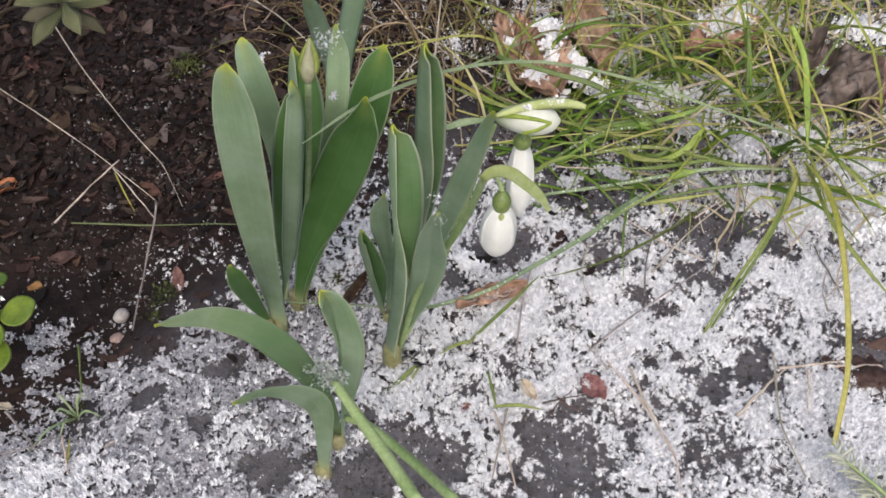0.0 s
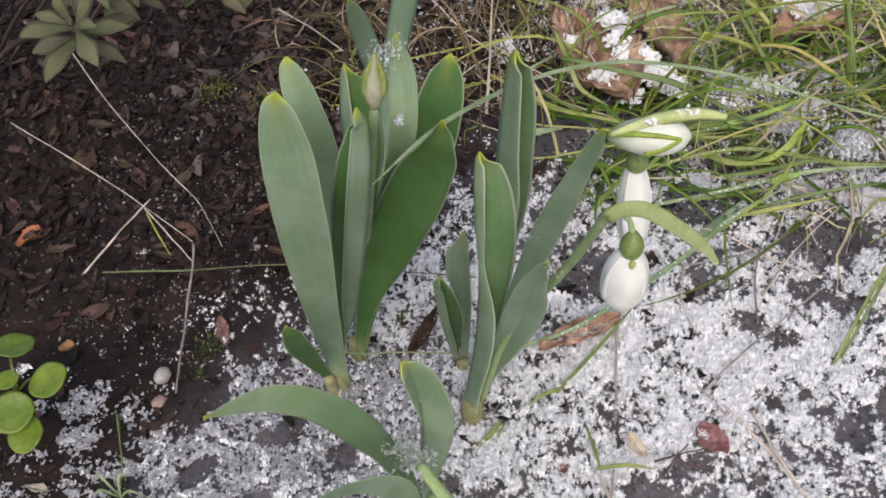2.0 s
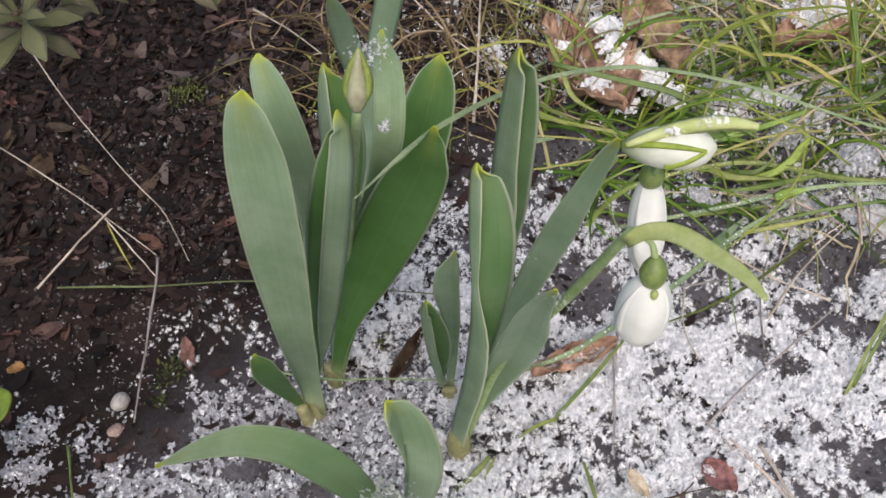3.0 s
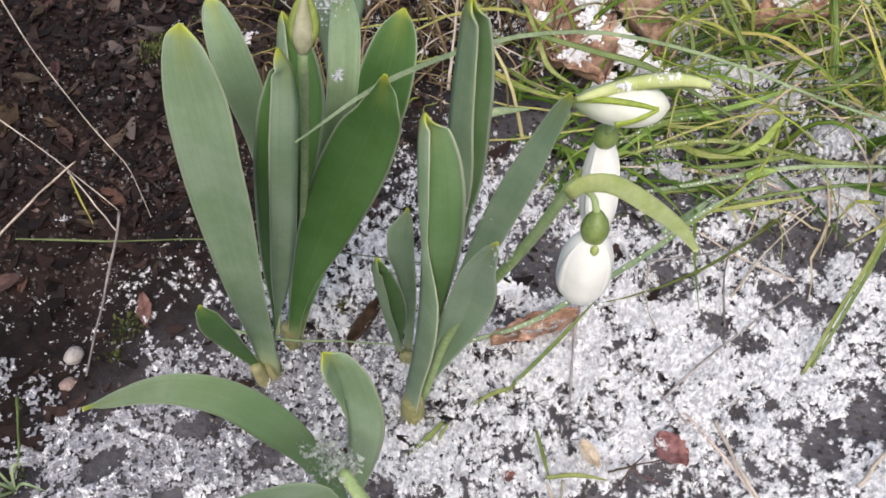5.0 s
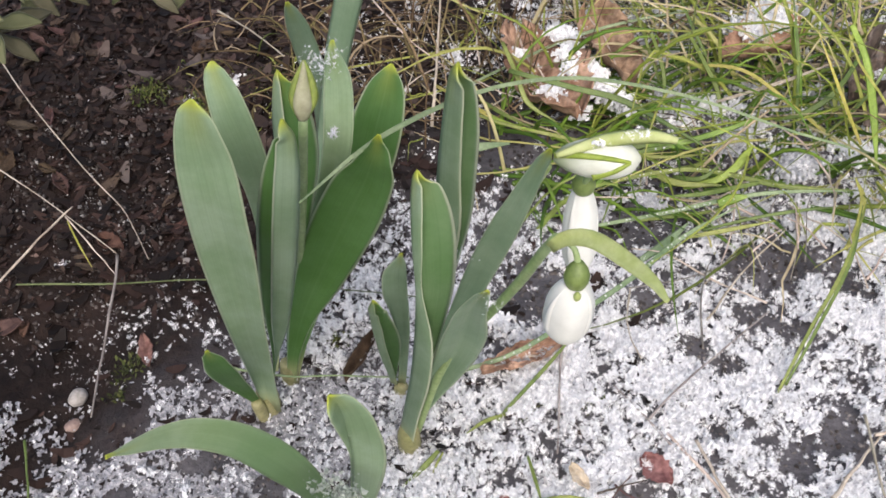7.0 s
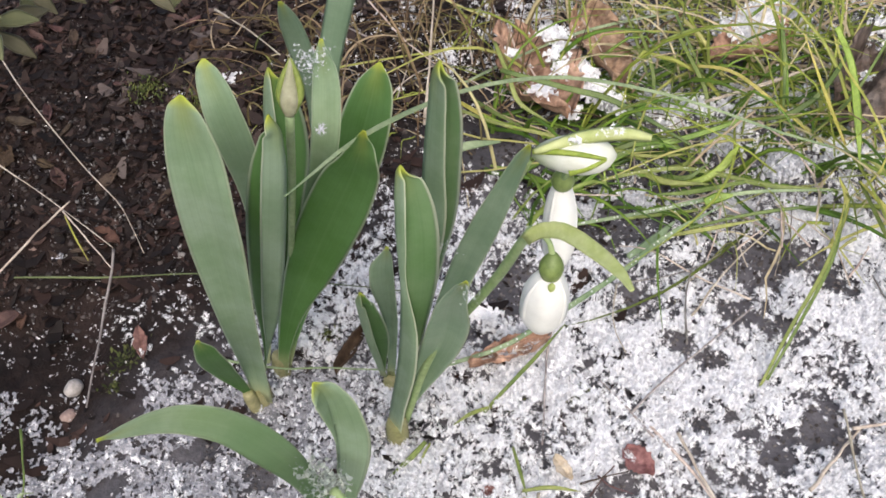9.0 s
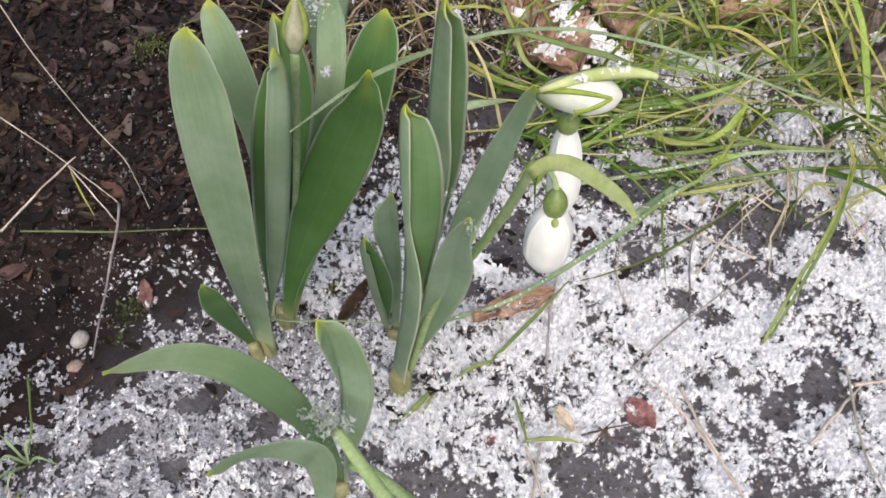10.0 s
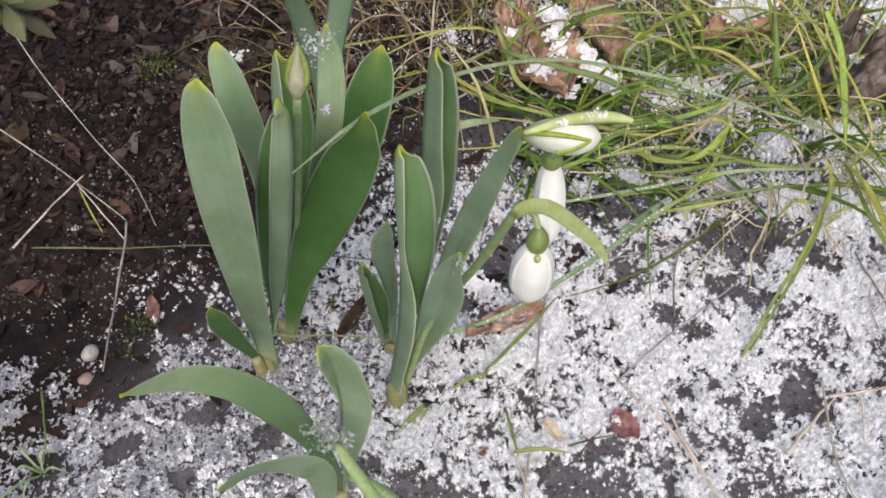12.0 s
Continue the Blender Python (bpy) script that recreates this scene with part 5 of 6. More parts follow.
stalk([(-0.2273, 0.4528, 0.0260), (-0.1950, 0.4077, 0.0202), (-0.1558, 0.3608, 0.0092), (-0.1357, 0.3389, 0.0053), (-0.1195, 0.3106, 0.0018)], 0.00034, STRAW, "long thin pinkish stalk lying on dark soil")
stalk([(-0.1856, 0.3032, -0.0029), (-0.1706, 0.3212, 0.0052), (-0.1591, 0.3408, 0.0075)], 0.00061)
stalk([(-0.1615, 0.3358, 0.0061), (-0.1449, 0.3174, 0.0025), (-0.1342, 0.3060, -0.0018)], 0.00041)
stalk([(-0.1329, 0.3118, 0.0037), (-0.1319, 0.2999, 0.0011), (-0.1316, 0.2773, -0.0043), (-0.1275, 0.2350, -0.0050)], 0.00068, STRAW_GREY, "grey dry stalk leaning over the soil")
stalk([(-0.1773, 0.3039, -0.0037), (-0.1313, 0.3002, -0.0018), (-0.0882, 0.2951, 0.0040), (-0.0355, 0.2869, 0.0040), (-0.0013, 0.2815, 0.0030)], 0.00044, MOSS_STEM, "thin dull green runner lying across the snow")
stalk([(-0.0765, 0.2447, 0.0120), (-0.0567, 0.2402, 0.0100), (-0.0337, 0.2400, 0.0080), (-0.0052, 0.2391, 0.0060)], 0.00056, BUD_STEM, "thin green runner between the snowdrop stems")
stalk([(0.0591, 0.2636, 0.0060), (0.0537, 0.2436, 0.0050), (0.0470, 0.2061, 0.0030)], 0.00061, STRAW_GREY, "grey-pink stalk lying on snow")
stalk([(0.0887, 0.2801, 0.0040), (0.0836, 0.2635, 0.0060), (0.0831, 0.2537, 0.0050), (0.0857, 0.2450, 0.0030)], 0.00041, STRAW, "pale curled stalk on snow")
stalk([(0.0875, 0.2810, 0.0030), (0.1060, 0.2830, 0.0040), (0.1238, 0.2876, 0.0040), (0.1384, 0.2961, 0.0042)], 0.00041, STRAW_GREY)
stalk([(0.1476, 0.3312, 0.0106), (0.1400, 0.3093, 0.0066), (0.1303, 0.2905, 0.0030)], 0.00048)
stalk([(0.1169, 0.2631, 0.0020), (0.1390, 0.2865, 0.0050), (0.1628, 0.3062, 0.0087)], 0.00054)
stalk([(0.1690, 0.3111, 0.0088), (0.1647, 0.2957, 0.0057), (0.1584, 0.2825, 0.0030)], 0.00034)
stalk([(0.0822, 0.2178, 0.0030), (0.0980, 0.2317, 0.0040), (0.1187, 0.2467, 0.0050), (0.1429, 0.2649, 0.0040)], 0.00054, STRAW_GREY, "grey twig lying on the snow")
stalk([(0.0882, 0.2074, 0.0030), (0.0822, 0.2178, 0.0030), (0.0725, 0.2336, 0.0030)], 0.00054, STRAW_GREY, "grey twig lying on the snow")
stalk([(0.0883, 0.2125, 0.0020), (0.0973, 0.1959, 0.0030), (0.1049, 0.1784, 0.0030), (0.1086, 0.1658, 0.0030), (0.1072, 0.1480, 0.0030)], 0.00061)
stalk([(0.0972, 0.2081, 0.0040), (0.1008, 0.1905, 0.0050), (0.1046, 0.1778, 0.0040), (0.1073, 0.1707, 0.0030)], 0.00075)
stalk([(0.0378, 0.1854, 0.0050), (0.0416, 0.1692, 0.0040), (0.0446, 0.1538, 0.0020)], 0.00061)
stalk([(0.0431, 0.1867, 0.0050), (0.0387, 0.1692, 0.0040), (0.0355, 0.1567, 0.0020)], 0.00054)
stalk([(0.1602, 0.2139, 0.0060), (0.1569, 0.1944, 0.0050), (0.1547, 0.1776, 0.0040), (0.1583, 0.1576, 0.0020)], 0.00054)
stalk([(0.1377, 0.1843, 0.0030), (0.1496, 0.1945, 0.0040), (0.1645, 0.2069, 0.0040)], 0.00075)
stalk([(0.1611, 0.2063, 0.0050), (0.1751, 0.2080, 0.0050), (0.1904, 0.2113, 0.0030)], 0.00070)
stalk([(0.1744, 0.2063, 0.0040), (0.1683, 0.1868, 0.0030)], 0.00061)
stalk([(0.174, 0.2908, 0.012), (0.169, 0.3043, 0.012), (0.1635, 0.3105, 0.012)], 0.00045)
stalk([(0.143, 0.2926, 0.01), (0.1528, 0.3005, 0.01), (0.1605, 0.3053, 0.01)], 0.00045)
stalk([(0.1915, 0.3578, 0.022), (0.1904, 0.3476, 0.022), (0.1841, 0.3478, 0.022), (0.1877, 0.3355, 0.022), (0.1843, 0.3216, 0.022)], 0.00045)
stalk([(0.1874, 0.3307, 0.018), (0.1859, 0.3171, 0.018), (0.1795, 0.3043, 0.018)], 0.00045)
stalk([(0.2024, 0.4024, 0.03), (0.2025, 0.3905, 0.03), (0.1976, 0.3763, 0.03), (0.1915, 0.3683, 0.03)], 0.00045)
stalk([(0.1618, 0.2912, 0.012), (0.171, 0.3195, 0.012)], 0.00045)
stalk([(0.0763, 0.3268, 0.014), (0.0977, 0.3251, 0.014)], 0.00045)
stalk([(0.0348, 0.4106, 0.02), (0.0448, 0.4012, 0.02), (0.0556, 0.3941, 0.02)], 0.00045)
stalk([(0.0092, 0.3856, 0.0112), (0.0126, 0.4061, 0.0320), (0.0167, 0.4457, 0.0490)], 0.00088, STRAW, "stout brown dry stem standing behind the leaves")
stalk([(-0.0206, 0.4814, 0.0290), (0.0019, 0.4427, 0.0240), (0.0227, 0.4201, 0.0186)], 0.00054)
stalk([(-0.1121, 0.4926, 0.0190), (-0.0857, 0.4645, 0.0190), (-0.0692, 0.4448, 0.0170)], 0.00061)
stalk([(0.0579, 0.1895, 0.0045), (0.0643, 0.1906, 0.0060), (0.0760, 0.1935, 0.0045)], 0.00042, HUMUS, "thin dark rootlet on bare soil")
stalk([(0.0609, 0.1853, 0.0035), (0.0655, 0.1903, 0.0055), (0.0707, 0.1950, 0.0060)], 0.00038, HUMUS, "thin dark rootlet on bare soil")
stalk([(0.0645, 0.1922, 0.0050), (0.0677, 0.1884, 0.0050), (0.0760, 0.1855, 0.0035)], 0.00036, HUMUS, "thin dark rootlet on bare soil")
stalk([(-0.1483, 0.2246, -0.0020), (-0.1435, 0.2064, -0.0074), (-0.1433, 0.1959, -0.0113)], 0.00048, BLADE, "short upright green stem")
stalk([(-0.1454, 0.1837, -0.0107), (-0.1408, 0.1743, -0.0098), (-0.1365, 0.1655, -0.0095)], 0.00050, STRAW, "tan stem lying on the snow")
stalk([(-0.1736, 0.1953, -0.0100), (-0.1644, 0.1869, -0.0100), (-0.1540, 0.1771, -0.0120)], 0.00054, STRAW_GREY)
stalk([(-0.1712, 0.1750, -0.0110), (-0.1576, 0.1781, -0.0100), (-0.1464, 0.1827, -0.0098)], 0.00042, STRAW_GREY, "thin grey stem on the snow")

stalk([(-0.1251, 0.1774, -0.0095), (-0.1199, 0.1800, -0.0080), (-0.1050, 0.1700, -0.0075), (-0.0878, 0.1596, -0.0060)], 0.00085, STRAW_GREY, "dark grey dead stem lying on the snow")
stalk([(-0.1170, 0.1770, -0.0080), (-0.1155, 0.1683, -0.0080)], 0.00060, STRAW_GREY, "dark grey dead stem lying on the snow")


def beads(lines, count, seed):
    """Tiny water drops on the upper side of blades, joined."""
    r = random.Random(seed)
    bm = bmesh.new()
    for ctrl in lines:
        s = spline(ctrl, 60)
        for _ in range(count):
            p = s[r.randint(2, 58)]
            bmesh.ops.create_icosphere(bm, subdivisions=1, radius=r.uniform(0.00025, 0.0006), matrix=Matrix.Translation((p[0] + r.gauss(0, 0.0003), p[1] - 0.0003, p[2] + 0.0006)))
    me = bpy.data.meshes.new("dew_drops")
    bm.to_mesh(me)
    bm.free()
    me.materials.append(DROP)
    me.polygons.foreach_set("use_smooth", [True] * len(me.polygons))
    put("dew_drops", me, None, "tiny clear water drops beaded on the grass blades", "water drops", "", "stuff")


beads([[(0.0091, 0.2414, 0.0060), (0.0339, 0.2464, 0.0100), (0.0498, 0.2532, 0.0140), (0.0635, 0.2612, 0.0160), (0.0893, 0.2783, 0.0180), (0.1115, 0.2969, 0.0180), (0.1430, 0.3171, 0.0161)],
       [(0.0838, 0.3430, 0.0087), (0.1288, 0.3434, 0.0161), (0.1660, 0.3252, 0.0197)],
       [(0.0689, 0.3147, 0.0080), (0.1103, 0.3188, 0.0120), (0.1538, 0.3221, 0.0186)],
       [(0.0664, 0.3356, 0.0051), (0.0867, 0.3464, 0.0130), (0.1023, 0.3529, 0.0179), (0.1246, 0.3572, 0.0187)]], 26, 9)

straws = random.Random(21)
for k in range(34):
    x, y = (straws.uniform(0.11, 0.25), straws.uniform(0.25, 0.36)) if k < 24 else (straws.uniform(-0.06, 0.10), straws.uniform(0.38, 0.50))
    a, L = radians(straws.uniform(20, 160)), straws.uniform(0.02, 0.06)
    bend = straws.uniform(-0.35, 0.35)
    pts = []
    for q in (-0.5, -0.1, 0.25, 0.5):
        u, w = x + L * q * math.cos(a) - bend * L * q * q * math.sin(a), y + L * q * math.sin(a) + bend * L * q * q * math.cos(a)
        pts.append((u, w, on_ground(u, w) + 0.0015 + straws.uniform(0, 0.006)))
    stalk(pts, straws.uniform(0.0003, 0.0006), straws.choice((STRAW, STRAW, STRAW_GREY)), "thin pale straw lying across the grass")


def dead_leaf(at, length, width, heading, mat, label, curl=0.5, lift=0.002, seed=0, slope=0.0, name="dead_leaf", crumple=0.12, rib=True):
    """Curled fallen leaf with a midrib and an uneven outline."""
    r = random.Random(seed)
    n, k, th = (32, 12, 0.0006) if length > 0.03 else (16, 6, 0.0006)
    shift = Vector((r.uniform(0, 9), r.uniform(0, 9), 0))
    a = radians(heading)
    X, Y = Vector((math.cos(a), math.sin(a), slope)).normalized(), Vector((-math.sin(a), math.cos(a), 0))
    wob = [r.uniform(0.82, 1.12) for _ in range(2 * n + 4)]
    ph = r.uniform(0, 6)
    verts, faces = [], []
    for shell in (0, 1):
        for i in range(n + 1):
            v = i / n
            for j in range(-k, k + 1):
                u = j / k
                w = width / 2 * (math.sin(math.pi * (0.04 + 0.94 * v)) ** 0.7) * wob[i if j < 0 else n + i]
                z = curl * width * 0.5 * u * u + 0.10 * width * math.sin(5 * v + ph + 2 * u) - 0.0006 * math.exp(-(u * 7) ** 2) + curl * 0.12 * length * (v - 0.5) ** 2
                z += crumple * width * (noise.noise(Vector((u * 1.6, v * 3.2, seed)) + shift) + 0.5 * noise.noise(Vector((u * 4, v * 8, seed)) + shift))
                z -= 0.03 * width * abs(math.sin(9 * math.pi * (v + 0.22 * abs(u)))) ** 4 * (abs(u) > 0.08)
                verts.append(Vector(at) + X * (length * (v - 0.5)) + Y * (w * u) + Vector((0, 0, lift + z - th * shell)))
    m, off = 2 * k + 1, (n + 1) * (2 * k + 1)
    for i in range(n):
        for j in range(m - 1):
            b = i * m + j
            faces.append((b, b + m, b + m + 1, b + 1))
            faces.append((off + b + 1, off + b + m + 1, off + b + m, off + b))
        faces.append((i * m, off + i * m, off + i * m + m, i * m + m))
        faces.append((i * m + m - 1, i * m + 2 * m - 1, off + i * m + 2 * m - 1, off + i * m + m - 1))
    for j in range(m - 1):
        faces.append((j, j + 1, off + j + 1, off + j))
        b = n * m + j
        faces.append((b + 1, b, off + b, off + b + 1))
    ob = put(name, mesh(name, verts, faces, [mat]), None, label, "dead leaf", "fallen leaves")
    if length > 0.03 and rib:
        line = [verts[i * (2 * k + 1) + k] + Vector((0, 0, 0.0001)) for i in range(1, n, 3)]
        tube("midrib", line, [0.0007 - 0.0005 * q / len(line) for q in range(len(line))], STRAW, ob, "paler midrib", n=30, sides=6)
    return ob


def lay(x, y, z=0.0):
    return (x, y, on_ground(x, y) + z)


for k, (x, y, up, w) in enumerate(((0.0835, 0.4400, 0.017, 0.0095), (0.0835, 0.4215, 0.018, 0.0085), (0.0860, 0.4090, 0.018, 0.0095), (0.0925, 0.4050, 0.018, 0.0080), (0.0945, 0.3960, 0.017, 0.0090), (0.1005, 0.3915, 0.015, 0.0085), (0.1075, 0.3890, 0.012, 0.0080),
                                   (0.0715, 0.3950, 0.016, 0.0065), (0.0830, 0.3830, 0.014, 0.0060), (0.1220, 0.4230, 0.004, 0.0110), (0.0545, 0.4260, 0.014, 0.0050), (0.1340, 0.3860, 0.003, 0.0090), (0.1510, 0.3900, 0.003, 0.0080))):
    snow_clump(lay(x, y, up), w, int(w * 14000), 400 + k, "small heap of fresh snow caught on the withered leaves", 0.40, int(w * w * 4.2e6))
for k, (x, y, up, w) in enumerate(((0.1760, 0.4240, 0.014, 0.0105), (0.1870, 0.4270, 0.014, 0.0115), (0.1985, 0.4400, 0.010, 0.0130), (0.2120, 0.4330, 0.008, 0.0090))):
    snow_clump(lay(x, y, up), w, int(w * 14000), 430 + k, "heap of fresh snow on a brown leaf in the grass", 0.45, int(w * w * 5.2e6))
snow_clump(lay(0.1389, 0.3960, 0.0030), 0.0140, 150, 55, "small heap of fresh snow lying among the grass", 0.35, 980, mat=SLUSH)
snow_clump(lay(0.1314, 0.4339, 0.0030), 0.0140, 140, 56, "small heap of fresh snow lying among the grass", 0.35, 980, mat=SLUSH)
snow_clump(lay(0.1574, 0.3653, 0.0030), 0.0120, 130, 57, "small heap of fresh snow lying among the grass", 0.35, 720, mat=SLUSH)
snow_clump(lay(0.1792, 0.3454, 0.0030), 0.0130, 150, 58, "small heap of fresh snow lying among the grass", 0.35, 845, mat=SLUSH)
snow_clump(lay(0.2069, 0.3485, 0.0040), 0.0120, 130, 59, "small heap of fresh snow lying among the grass", 0.35, 720)
snow_clump(lay(0.1543, 0.3279, 0.0020), 0.0100, 110, 60, "small heap of fresh snow lying among the grass", 0.35, 500, mat=SLUSH)
snow_clump(lay(0.1121, 0.3375, 0.0030), 0.0070, 60, 61, "small heap of fresh snow lying among the grass", 0.35, 245, mat=SLUSH)
snow_clump(lay(0.0866, 0.3319, 0.0020), 0.0070, 65, 62, "small heap of fresh snow lying among the grass", 0.35, 245, mat=SLUSH)
snow_clump(lay(0.2036, 0.3045, 0.0020), 0.0120, 120, 63, "small heap of fresh snow lying among the grass", 0.35, 720)
snow_clump(lay(0.2309, 0.2974, 0.0020), 0.0140, 140, 64, "small heap of fresh snow lying among the grass", 0.35, 980)
snow_clump(lay(0.0972, 0.3427, 0.0020), 0.0060, 50, 65, "small heap of fresh snow lying among the grass", 0.35, 180, mat=SLUSH)
snow_clump(lay(0.0296, 0.2727, 0.0015), 0.0080, 90, 66, "small heap of fresh snow lying among the grass", 0.35, 320)
snow_clump(lay(0.2696, 0.4280, 0.0040), 0.0160, 130, 67, "small heap of fresh snow lying among the grass", 0.35, 1280)
snow_clump(lay(-0.0959, 0.4309, 0.0020), 0.0060, 55, 68, "small heap of fresh snow lying among the grass", 0.35, 180)
snow_clump(lay(-0.1606, 0.3150, 0.0020), 0.0040, 24, 69, "few grains of fresh snow lying on dark soil", 0.35, 14, 0.8, SLUSH)


dead_leaf(lay(0.0695, 0.4150), 0.086, 0.041, -75, DEAD, "large brown withered leaf lying under the grass", 0.35, 0.010, 1, crumple=0.2)
dead_leaf(lay(0.1055, 0.4300), 0.074, 0.029, -83, DEAD, "brown withered leaf with snow along its edge", 0.6, 0.012, 2, crumple=0.2)
dead_leaf(lay(0.1800, 0.4130), 0.052, 0.028, 25, DEAD, "brown withered leaf half hidden by grass", 0.5, 0.009, 3, 0.0)
dead_leaf(lay(0.0396, 0.2477), 0.036, 0.011, 20, DEAD, "curled brown leaf lying in the snow", 0.7, 0.0048, 4, crumple=0.4)
dead_leaf(lay(0.0803, 0.1975), 0.0138, 0.0098, -55, RED, "small red dead leaf lying on snow", 0.3, 0.0050, 5)
dead_leaf(lay(0.0526, 0.1955), 0.0105, 0.0052, 118, CREAM, "small bleached leaf lying on snow", 0.4, 0.0060, 6)
dead_leaf(lay(-0.2183, 0.3263), 0.014, 0.010, 60, ORANGE, "orange leaf scrap on dark soil", 0.4, 0.003, 7)
dead_leaf(lay(-0.1887, 0.2698), 0.007, 0.006, 20, OCHRE, "small ochre leaf scrap on dark soil", 0.4, 0.002, 8)
dead_leaf(lay(0.0263, 0.1906), 0.005, 0.004, 10, RED, "tiny red leaf scrap on snow", 0.3, 0.003, 9)
dead_leaf(lay(-0.1122, 0.2642), 0.017, 0.0055, 110, RED, "reddish brown leaf strip on the soil", 0.5, 0.002, 10)
dead_leaf(lay(-0.0237, 0.2549), 0.027, 0.0060, 62, DULL, "rolled brown leaf strip between the stems", 1.5, 0.003, 11)
dead_leaf(lay(0.2054, 0.2118), 0.045, 0.030, 5, HUMUS, "dark brown leaf pressed into the soil", 0.15, 0.002, 12)
dead_leaf(lay(-0.2039, 0.3764), 0.020, 0.014, 100, DULL, "ragged brown leaf on the dark soil", 0.3, 0.003, 13)
dead_leaf(lay(-0.1779, 0.2005), 0.008, 0.004, -10, STRAW, "tan leaf scrap at the edge of the snow", 0.4, 0.003, 14)
scraps = random.Random(8)
for k in range(85):
    x, y = scraps.uniform(-0.28, -0.01), scraps.uniform(0.28, 0.50)
    if x > -0.09 and y < 0.33:
        continue
    L = scraps.uniform(0.007, 0.017)
    dead_leaf(lay(x, y), L, L * scraps.uniform(0.25, 0.55), scraps.uniform(0, 180), scraps.choice((DULL, HUMUS, HUMUS, HUMUS, DULL, HUMUS, DULL, HUMUS)), "withered leaf scrap in the litter on dark soil", scraps.uniform(0.2, 0.8), 0.0022, 100 + k, scraps.uniform(-0.3, 0.3), "leaf_scrap")


def stone(at, size, mat, label, seed, squash=0.75):
    r = np.random.default_rng(seed)
    bm = bmesh.new()
    bmesh.ops.create_icosphere(bm, subdivisions=3, radius=1.0)
    o = r.uniform(0, 50, 3)
    for v in bm.verts:
        k = 1 + 0.22 * noise.noise(v.co * 1.1 + Vector(o)) + 0.07 * noise.noise(v.co * 3.2 + Vector(o))
        v.co = Vector((v.co.x * size[0] * k, v.co.y * size[1] * k, v.co.z * size[1] * squash * k)) + Vector(at)
    me = bpy.data.meshes.new("pebble")
    bm.to_mesh(me)
    bm.free()
    me.materials.append(mat)
    me.polygons.foreach_set("use_smooth", [True] * len(me.polygons))
    return put("pebble", me, None, label, "pebble", "pebbles")


stone(lay(-0.1382, 0.2484, 0.002), (0.0036, 0.0040), STONE, "small pale grey pebble on dark soil", 1)
stone(lay(-0.1380, 0.2369, 0.001), (0.0032, 0.0030), STONE_PINK, "small pinkish pebble on the soil", 2)
dead_leaf(lay(0.2335, 0.3730, 0.010), 0.044, 0.060, 100, WET_LEAF, "dark wet crumpled leaf humped up in the grass", -0.22, 0.010, 36, 0.45, crumple=0.34, rib=False)
dead_leaf(lay(0.2530, 0.3700, 0.004), 0.032, 0.012, 84, PINK_LEAF, "pinkish brown curled leaf beside the dark one", 0.8, 0.008, 34, 0.5, crumple=0.5, rib=False)
snow_clump(lay(0.2230, 0.3750, 0.0205), 0.0045, 60, 41, "few snow crystals on the dark crumpled leaf", 0.5, 30, 0.6)
for k in range(16):
    x, y = scraps.uniform(-0.20, 0.05), scraps.uniform(0.16, 0.45)
    stone(lay(x, y), (scraps.uniform(0.0012, 0.0026), scraps.uniform(0.0012, 0.0024)), scraps.choice((STONE_DARK, STONE_PINK, STONE)), "tiny pebble in the soil", 20 + k)

for k in range(5):
    x, y = scraps.uniform(-0.26, 0.0), scraps.uniform(0.29, 0.47)
    w = scraps.uniform(0.0010, 0.0022)
    snow_clump(lay(x, y, 0.0012), w, 60, 300 + k, "few grains of snow on dark leaf litter", 0.35, int(w * w * 1e6 * 10), 0.5)

# creeping plant with round leaves
ROOT = (-0.2052, 0.2489, -0.0140)
round_plant = thing("round_leaf_plant", "creeping weed with glossy round bright green leaves", "weed")


def round_leaf(at, r, tilt, seed):
    rr = random.Random(seed)
    verts, faces, rings, m = [], [], 7, 26
    R = Matrix.Rotation(radians(tilt[0]), 3, 'X') @ Matrix.Rotation(radians(tilt[1]), 3, 'Y')
    for shell in (0, 1):
        for i in range(rings + 1):
            q = i / rings
            for j in range(m):
                a = 2 * math.pi * j / m
                k = r * q * (1 + 0.04 * math.sin(2 * a + seed))
                z = 0.12 * r * q * q * (1 + 0.5 * math.sin(3 * a + seed)) - (0.0007 if shell else 0)
                verts.append(Vector(at) + R @ Vector((k * math.cos(a), k * math.sin(a), z)))
    off = (rings + 1) * m
    for i in range(rings):
        for j in range(m):
            a, b = i * m + j, i * m + (j + 1) % m
            faces.append((a, b, b + m, a + m) if i else (a, b + m, a + m))
            faces.append((off + a + m, off + b + m, off + b, off + a) if i else (off + a + m, off + b + m, off + a))
    for j in range(m):
        a, b = rings * m + j, rings * m + (j + 1) % m
        faces.append((a, b, off + b, off + a))
    put("leaf", mesh("leaf", verts, faces, [CLOVER]), round_plant)
    tube("leaf_stalk", [(at[0], at[1], at[2] - 0.0006), (at[0] * 0.6 + ROOT[0] * 0.4, at[1] * 0.6 + ROOT[1] * 0.4, at[2] * 0.5), (ROOT[0], ROOT[1], on_ground(ROOT[0], ROOT[1]) - 0.002)], 0.0007, BLADE, round_plant, n=10, sides=7)


